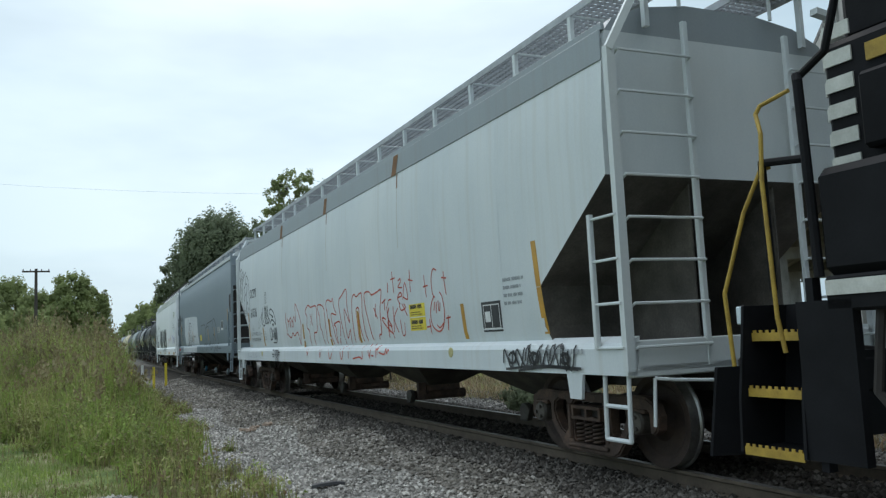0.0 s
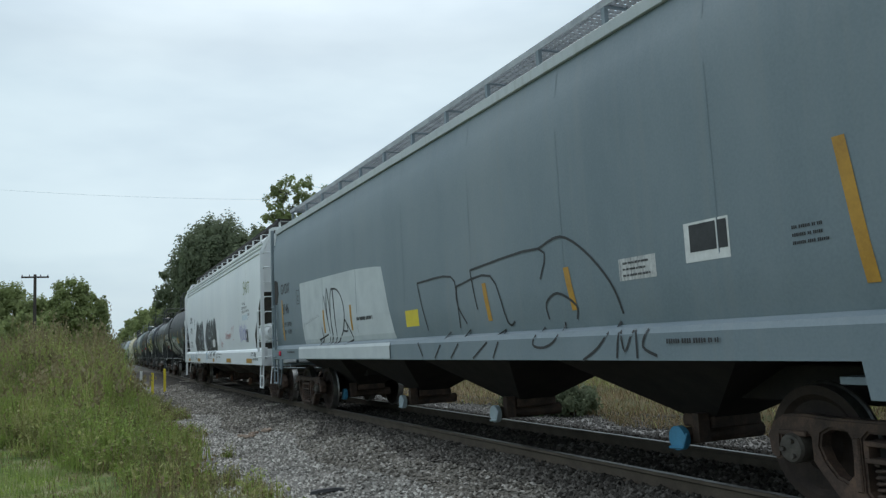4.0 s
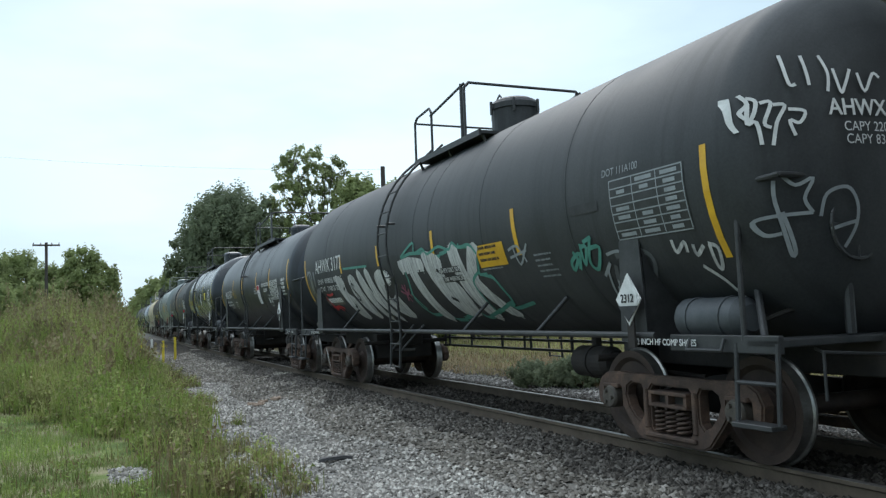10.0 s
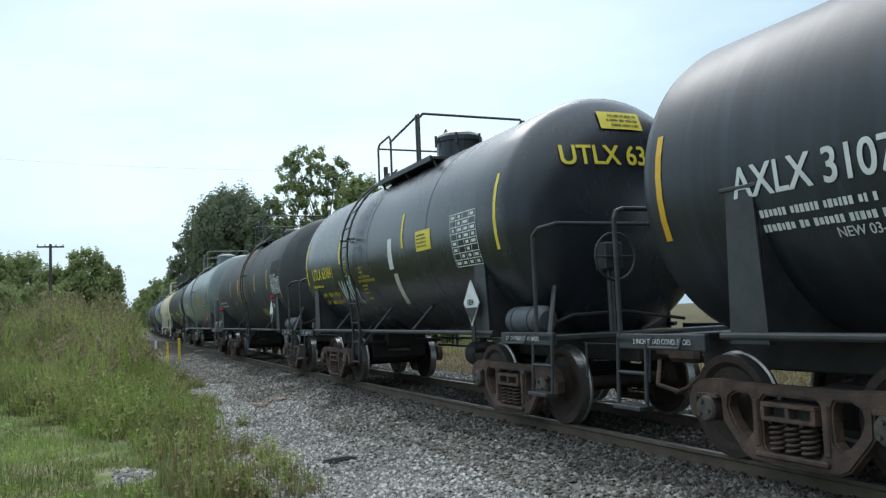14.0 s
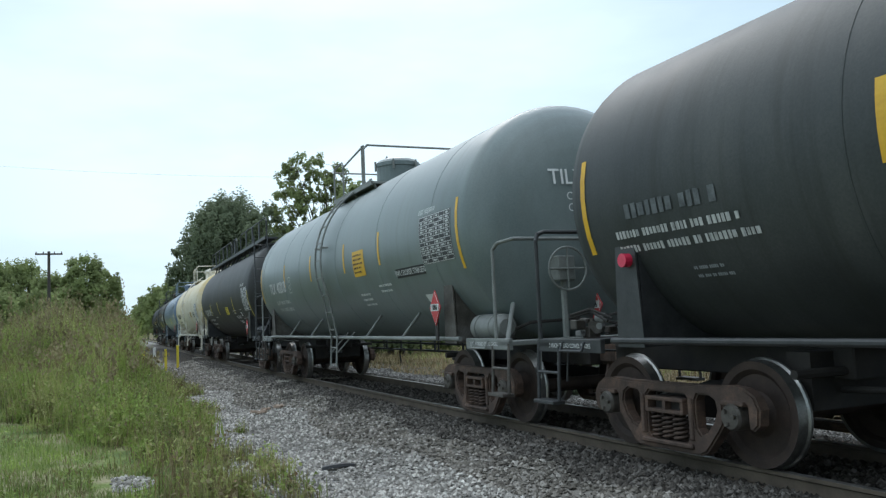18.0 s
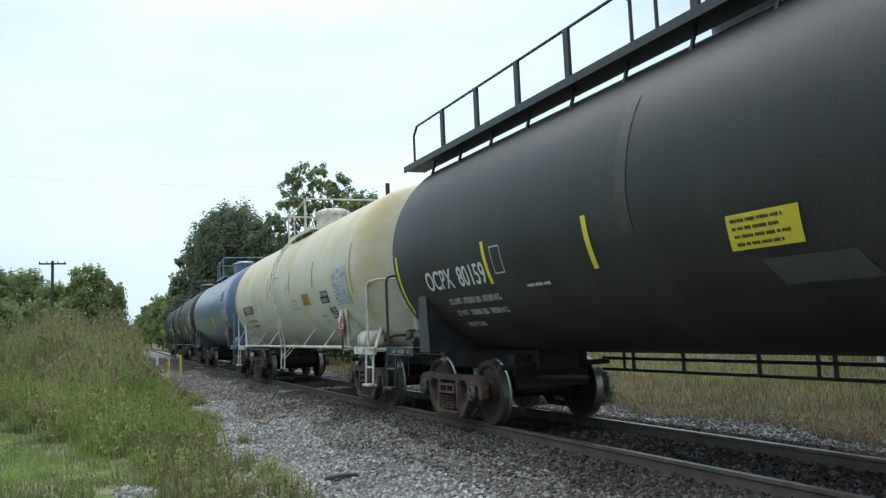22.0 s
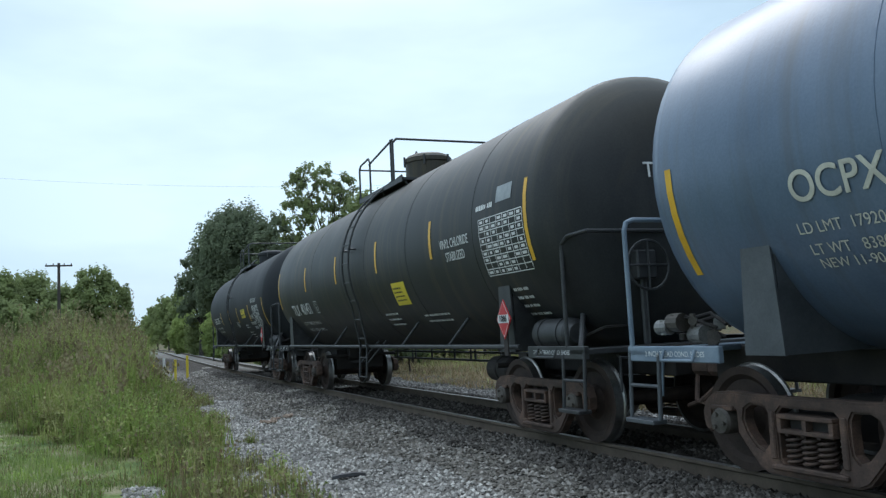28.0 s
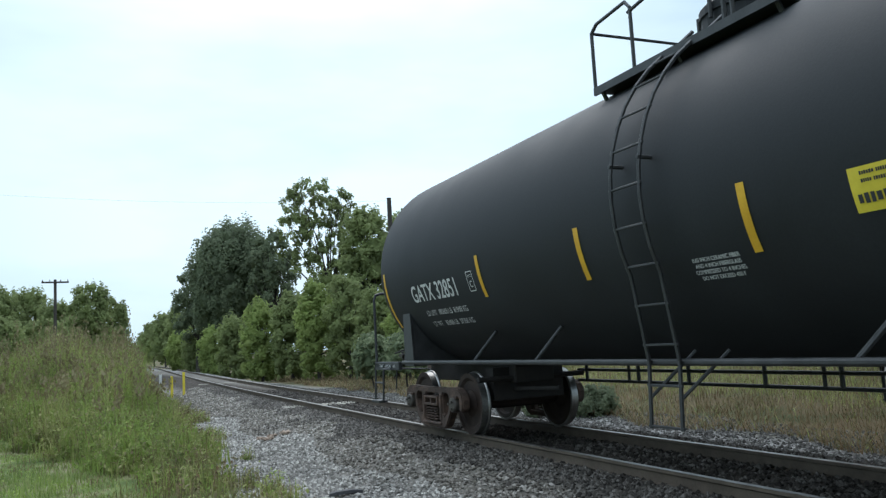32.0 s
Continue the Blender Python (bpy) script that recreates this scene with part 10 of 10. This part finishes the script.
def build_trees():
    def wood(az, d, top, half, low, mat, seed, label, name="tree", k=26, size=0.32, fat=0.34, **kw):
        """top and low: angles above the eye's level; half: the crown's half width as an angle."""
        x, y = place_at(az, d)
        g = ground_z(x, y)
        h = EYE[2] - g + d * math.tan(radians(top))
        lo = max(-0.5, EYE[2] - g + d * math.tan(radians(low)))
        return tree(name, x, y, dome(seed, h, d * math.tan(radians(half)), lo, k, fat), h, M[mat], size, seed, label, **kw)

    # the big dark tree beside the track
    wood(9.6, 86, 9.0, 3.0, 1.0, "leaf_dark", 1, "big dark green broadleaf tree beside the track", k=44, size=0.26, fat=0.4)
    wood(7.2, 90, 6.2, 1.7, 0.5, "leaf_dark", 2, "dark green broadleaf tree in the row", k=20, size=0.27)
    wood(12.2, 82, 8.6, 1.9, 1.0, "leaf_dark", 3, "dark green broadleaf tree in the row", k=24, size=0.27)
    # the tall thin one behind it: clumps as (across, up, radius)
    x, y = place_at(16.2, 70)
    rng = random.Random(8)
    cl_ = [(cx, rng.uniform(-1.6, 1.6), cz, 0.62 * r) for cx, cz, r in (
        (-2.4, 14.6, 0.7), (-0.9, 15.6, 0.7), (0.9, 15.1, 0.7), (-1.7, 13.6, 0.8), (0.0, 13.8, 0.8), (1.9, 14.0, 0.7), (-3.2, 12.9, 0.7), (-3.6, 11.4, 0.7), (0.2, 12.2, 0.7),
        (-0.3, 10.4, 0.8), (-1.7, 9.4, 0.8), (-3.0, 8.8, 0.9), (1.5, 11.9, 0.9), (-3.9, 10.0, 0.9), (2.4, 12.6, 0.7), (0.8, 9.0, 1.1), (-2.0, 7.6, 1.1), (-2.0, 11.6, 0.8))]
    sprigs = []
    while len(sprigs) < 260:
        a, q = rng.uniform(0, 6.283), math.sqrt(rng.random())
        p = (-0.85 + 3.6 * q * math.cos(a), rng.uniform(-0.9, 0.9), 12.0 + 4.3 * q * math.sin(a))
        if noise.noise((p[0] * 1.3, 3.0, p[2] * 1.3)) > -0.05:
            sprigs.append((*p, rng.uniform(0.24, 0.42)))
    tree("tree", x, y, cl_, 16.8, M["leaf_sparse"], 0.2, 4, "tall thin-leaved tree with sky showing through its crown", 9.0, 0.0, 0.22, sprigs)
    # greener trees at the wood's edge
    wood(18.9, 60, 10.0, 2.2, 1.0, "leaf_mid", 5, "full green tree at the wood's edge", k=34, size=0.26, fat=0.4)
    wood(21.6, 62, 9.6, 2.1, 0.6, "leaf_mid", 6, "green tree at the wood's edge", k=28, size=0.26, fat=0.4)
    wood(16.0, 62, 5.6, 2.0, -0.8, "leaf_mid", 7, "leafy green shrub at the foot of the wood", "shrub", k=20, size=0.26)
    for i, (az, d, top, half, mt) in enumerate(((11.4, 58, 3.7, 1.5, "leaf_light"), (13.4, 56, 4.3, 1.6, "leaf_mid"), (15.2, 52, 4.9, 1.6, "leaf_light"), (17.3, 50, 5.2, 1.8, "leaf_mid"), (19.4, 46, 4.3, 1.9, "leaf_mid"), (9.6, 68, 2.8, 1.3, "leaf_mid"),
                                               (8.3, 80, 2.1, 1.2, "leaf_light"), (7.3, 92, 1.6, 1.1, "leaf_mid"), (6.3, 108, 1.8, 1.2, "leaf_light"), (21.4, 44, 3.6, 1.9, "leaf_light"), (23.6, 46, 4.6, 2.2, "leaf_mid"), (18.9, 38, 1.0, 1.5, "leaf_grey"), (21.2, 36, 0.9, 1.6, "leaf_grey"), (26.4, 48, 4.6, 2.6, "leaf_mid"), (30.2, 50, 5.0, 2.8, "leaf_mid"))):
        wood(az, d, top, half, -2.2, mt, 20 + i, "leafy green shrub at the foot of the wood" if mt != "leaf_grey" else "grey-green shrub in the grass beyond the track", "shrub", k=26, size=0.15 + 0.001 * d, fat=0.42)
    # the far row where the line vanishes
    for i, (az, d, top, half) in enumerate(((6.1, 128, 3.4, 1.1), (5.2, 150, 3.1, 1.0), (4.5, 175, 2.5, 0.9), (3.9, 205, 1.7, 0.7), (3.5, 240, 1.1, 0.6))):
        wood(az, d, top, half, -0.4, "leaf_mid", 40 + i, "green tree in the distant row", k=18, size=0.55, fat=0.48, dense=18.0)
    # the trees beyond the weeds
    for i, (az, d, top, half, mt) in enumerate(((0.6, 98, 5.3, 1.5, "leaf_mid"), (1.9, 104, 4.3, 1.1, "leaf_mid"), (2.35, 118, 3.5, 0.75, "leaf_dark"), (-1.3, 112, 4.1, 1.5, "leaf_mid"), (-3.0, 116, 4.95, 1.6, "leaf_mid"), (-4.8, 112, 5.0, 1.7, "leaf_mid"), (-6.8, 110, 4.8, 1.9, "leaf_dark"), (-8.8, 115, 5.2, 2.0, "leaf_mid"), (-2.0, 90, 3.0, 1.5, "leaf_mid"), (-4.6, 82, 3.2, 1.7, "leaf_mid"))):
        wood(az, d, top, half, -0.3, mt, 60 + i, "green broadleaf tree behind the weedy bank", k=24, size=0.3, fat=0.42, dense=14.0)
    # low dark bush beyond the track
    for sd, (x, y, h) in enumerate(((10.5, 17.75, 0.7), (11.2, 16.9, 0.74))):
        tree("shrub", x, y, dome(90 + sd, h, 0.75, -0.1, 16, 0.6), h, M["leaf_dark"], 0.07, 90 + sd, "low dark green bush beside the ballast", 12.0)


build_trees()


def utility_pole(x, y, h, arm, label):
    g = ground_z(x, y)
    root = tagged(new("utility_pole"), label, "utility pole")
    root.location = (x, y, g)
    bm = bmesh.new()
    rod(bm, (0, 0, -0.2), (0, 0, h), 0.17, 10, 0.12)
    part("post", bm, M["pole"], root)
    if not arm:
        return root
    bm = bmesh.new()
    box(bm, (-arm / 2, -0.14, h - 0.32), (arm / 2, -0.02, h - 0.18), 0.01)
    part("crossarm", bm, M["pole"], root)
    for k in (-0.46, -0.2, 0.2, 0.46):
        bm = bmesh.new()
        disc(bm, (k * arm, -0.08, h - 0.1), (0, 0, 1), 0.05, 0.16, 8, 0.03)
        part("insulator", bm, M["bearing"], root)
    return root


x, y = place_at(-1.38, 80)
utility_pole(x, y, 9.2, 2.2, "dark wooden utility pole with one crossarm")
x, y = place_at(20.5, 45)
utility_pole(x, y, 10.0, 0, "dark wooden utility pole at the wood's edge")


def overhead_wire():
    a, b = Vector((-26, 60, 14.8)), Vector((*place_at(20.5, 45), 9.4))
    bm = bmesh.new()
    pts = [a.lerp(b, i / 24) - Vector((0, 0, 1.1 * 4 * (i / 24) * (1 - i / 24))) for i in range(25)]
    for p, q in zip(pts, pts[1:]):
        rod(bm, p, q, 0.004, 5)
    ob = new("overhead_wire", mesh("overhead_wire", bm, M["girder"]))
    return tagged(ob, "thin sagging overhead wire", "wire")


overhead_wire()


def marker_post(x, y, h, mat, label, w=0.055):
    g = ground_z(x, y)
    bm = bmesh.new()
    box(bm, (-w, -0.012, -0.2), (w, 0.012, h), 0.006)
    box(bm, (-0.012, 0.0, -0.2), (0.012, 0.05, h - 0.03))
    root = new("marker_post", mesh("marker_post", bm, mat))
    root.location = (x, y, g)
    return tagged(root, label, "marker post", "marker posts by the weeds")


for az, d, h, mt, lb in ((4.17, 41.5, 0.95, "sticker", "yellow plastic marker post in the weeds"), (4.85, 40.5, 1.1, "white", "white plastic marker post in the weeds"), (5.55, 39.5, 1.0, "sticker", "yellow plastic marker post in the weeds"), (6.3, 40.5, 1.05, "sticker", "yellow plastic marker post in the weeds")):
    x, y = place_at(az, d)
    marker_post(x, y, h, M[mt], lb)


def litter():
    rng = random.Random(3)
    # a strip of black rubber
    bm = bmesh.new()
    poly(bm, [(-0.2, -0.05, 0), (-0.1, -0.07, 0.02), (0.1, -0.05, 0.03), (0.22, -0.02, 0.01), (0.2, 0.05, 0.01), (0.05, 0.04, 0.03), (-0.18, 0.04, 0.01)], (0, 0.01, 0.035))
    bmesh.ops.recalc_face_normals(bm, faces=bm.faces)
    ob = new("rubber_strip", mesh("rubber_strip", bm, M["ink"]))
    ob.matrix_world = Matrix.Translation((3.02, 10.12, ground_z(3.02, 10.12) + 0.02)) @ Matrix.Rotation(-0.25, 4, "Z")
    tagged(ob, "torn black rubber strip lying on the stones", "rubber strip")
    brick = ramp_mat("broken_brick", ((0.26, 0.18, 0.13), (0.36, 0.29, 0.23)), 0.9, 0, 8, 60, 0.3)
    for i in range(9):
        x, y = 3.62 + rng.gauss(0, 0.26), 17.2 + rng.gauss(0, 0.2)
        bm = bmesh.new()
        box(bm, (-0.07, -0.04, -0.02), (0.07, 0.05, 0.05), 0.02)
        for v in bm.verts:
            v.co += Vector((rng.uniform(-0.02, 0.02), rng.uniform(-0.02, 0.02), rng.uniform(-0.015, 0.015)))
        ob = new("broken_brick", mesh("broken_brick", bm, brick))
        ob.matrix_world = Matrix.Translation((x, y, ground_z(x, y) + 0.03)) @ Matrix.Rotation(rng.uniform(0, 3), 4, "Z")
        tagged(ob, "broken piece of pale red brick", "brick", "broken bricks on the stones")


litter()


def overpass():
    """A road bridge that crosses the line obliquely, high up beside the camera."""
    root = tagged(new("road_overpass"), "grey concrete and steel road overpass above the railway", "bridge", kind="structure")
    d, nrm = Vector((math.sin(radians(42)), math.cos(radians(42)), 0)), Vector((math.cos(radians(42)), -math.sin(radians(42)), 0))
    o = Vector((2.41, -2.17, 0))

    def bx(name, k0, k1, n0, n1, z0, z1, mat):
        bm = bmesh.new()
        q = [o + d * k + nrm * n for k, n in ((k0, n0), (k1, n0), (k1, n1), (k0, n1))]
        poly(bm, [(p.x, p.y, z0) for p in q], (0, 0, z1 - z0))
        bmesh.ops.recalc_face_normals(bm, faces=bm.faces)
        return part(name, bm, mat, root)
    bx("deck_slab", -60, 110, 0.15, 11.0, 6.95, 7.2, M["concrete"])
    for n in (1.2, 4.0, 6.8, 9.6):
        bx("girder", -60, 110, n, n + 0.12, 5.9, 6.95, M["girder"])
        bx("flange", -60, 110, n - 0.18, n + 0.30, 5.82, 5.9, M["girder"])
    bx("fascia", -60, 110, 0.0, 0.15, 6.6, 6.86, M["concrete"])
    bx("fascia", -60, 110, -0.03, 0.15, 6.88, 7.2, M["concrete"])
    k = -58.0
    while k < 60:
        bx("parapet_panel", k, k + 1.55, 0.02, 0.2, 7.22, 7.92, M["concrete"])
        bx("parapet_post", k + 1.57, k + 1.75, -0.03, 0.24, 7.22, 7.98, M["concrete"])
        k += 1.77
    bx("parapet_rail", -60, 110, 0.04, 0.16, 8.02, 8.12, M["girder"])
    for k in (-40, -14, 27, 55, 84):
        for n in (1.5, 5.5, 9.5):
            bx("pier", k, k + 1.0, n, n + 1.0, -1.0, 5.1, M["concrete"])
        bx("pier_cap", k - 0.1, k + 1.1, 0.6, 10.8, 5.1, 5.82, M["concrete"])


overpass()


# ---------------------------------------------------------------- what moves
BIRD_WAY = ((0.0, -46.0, 62.0, 7.0), (5.0, -14.0, 59.5, 11.8), (6.5, -6.0, 58.7, 13.5), (7.2, -3.73, 58.51, 14.14), (7.4, -2.98, 58.5, 14.38), (7.6, -2.47, 58.42, 14.83), (7.8, -2.49, 58.34, 15.17),
            (8.0, -3.05, 58.26, 15.39), (8.2, -3.94, 58.15, 15.64), (8.4, -4.94, 58.03, 15.81), (9.5, -10.0, 57.0, 16.5), (14.0, -34.0, 54.0, 19.0), (32.0, -130.0, 40.0, 26.0))


def bird():
    """A small dark bird, far off: a spindle body with beak and tail, two wings hinged at its back."""
    b = tagged(new("bird"), "small dark bird flying across the sky", "bird")
    dark = ramp_mat("dark_plumage", ((0.03, 0.028, 0.026), (0.07, 0.065, 0.06)), 0.8, 0, 20, 80, 0.1)
    bm = bmesh.new()
    lathe(bm, [(-0.13, 0.004), (-0.1, 0.02), (-0.04, 0.038), (0.03, 0.034), (0.08, 0.016), (0.1, 0.008)], 10)
    part("body", bm, dark, b)
    bm = bmesh.new()
    poly(bm, [(-0.012, 0.08, 0), (0.012, 0.08, 0), (0.04, 0.18, 0), (-0.04, 0.18, 0)], (0, 0, 0.008))
    part("tail", bm, dark, b)
    wings = []
    for sx in (-1, 1):
        bm = bmesh.new()
        q = [(0.0, -0.05, 0.0), (sx * 0.1, -0.075, 0.0), (sx * 0.21, -0.03, 0.0), (sx * 0.15, 0.015, 0.0), (0.0, 0.05, 0.0)]
        poly(bm, q if sx > 0 else q[::-1], (0, 0, 0.008))
        wings.append((part("wing", bm, dark, b), sx))
    return b, wings


BIRD, WINGS = bird()


def motions():
    rows = []
    for i, (t, x, y, z) in enumerate(BIRD_WAY):
        t0, x0, y0, z0 = BIRD_WAY[max(0, i - 1)]
        t1, x1, y1, z1 = BIRD_WAY[min(len(BIRD_WAY) - 1, i + 1)]
        rows.append((t, pose(x, y, z, 0, 0, math.degrees(math.atan2(y1 - y0, x1 - x0)) + 90)))
    walk(BIRD, rows)
    for w, sx in WINGS:
        rows = [(0.0, pose(0, 0, 0.03, 0, -sx * 20, 0))]
        rows += [(6.8 + 0.1 * k, pose(0, 0, 0.03, 0, -sx * (15 + 38 * math.cos(k * 2.1)), 0)) for k in range(21)]
        rows.append((32.0, pose(0, 0, 0.03, 0, -sx * 20, 0)))
        walk(w, rows)
    for ob, mid in TRAIN:
        walk(ob, [(t, car_pose(mid, t, 6.0)) for t in range(33)])
    for w, y in WHEELS:
        rows = []
        for k in range(481):
            t = k / 15
            rows.append((t, Matrix.Translation((0, y, WR)) @ Matrix.Rotation(run(t) / WR, 4, "X")))
        walk(w, rows)


motions()
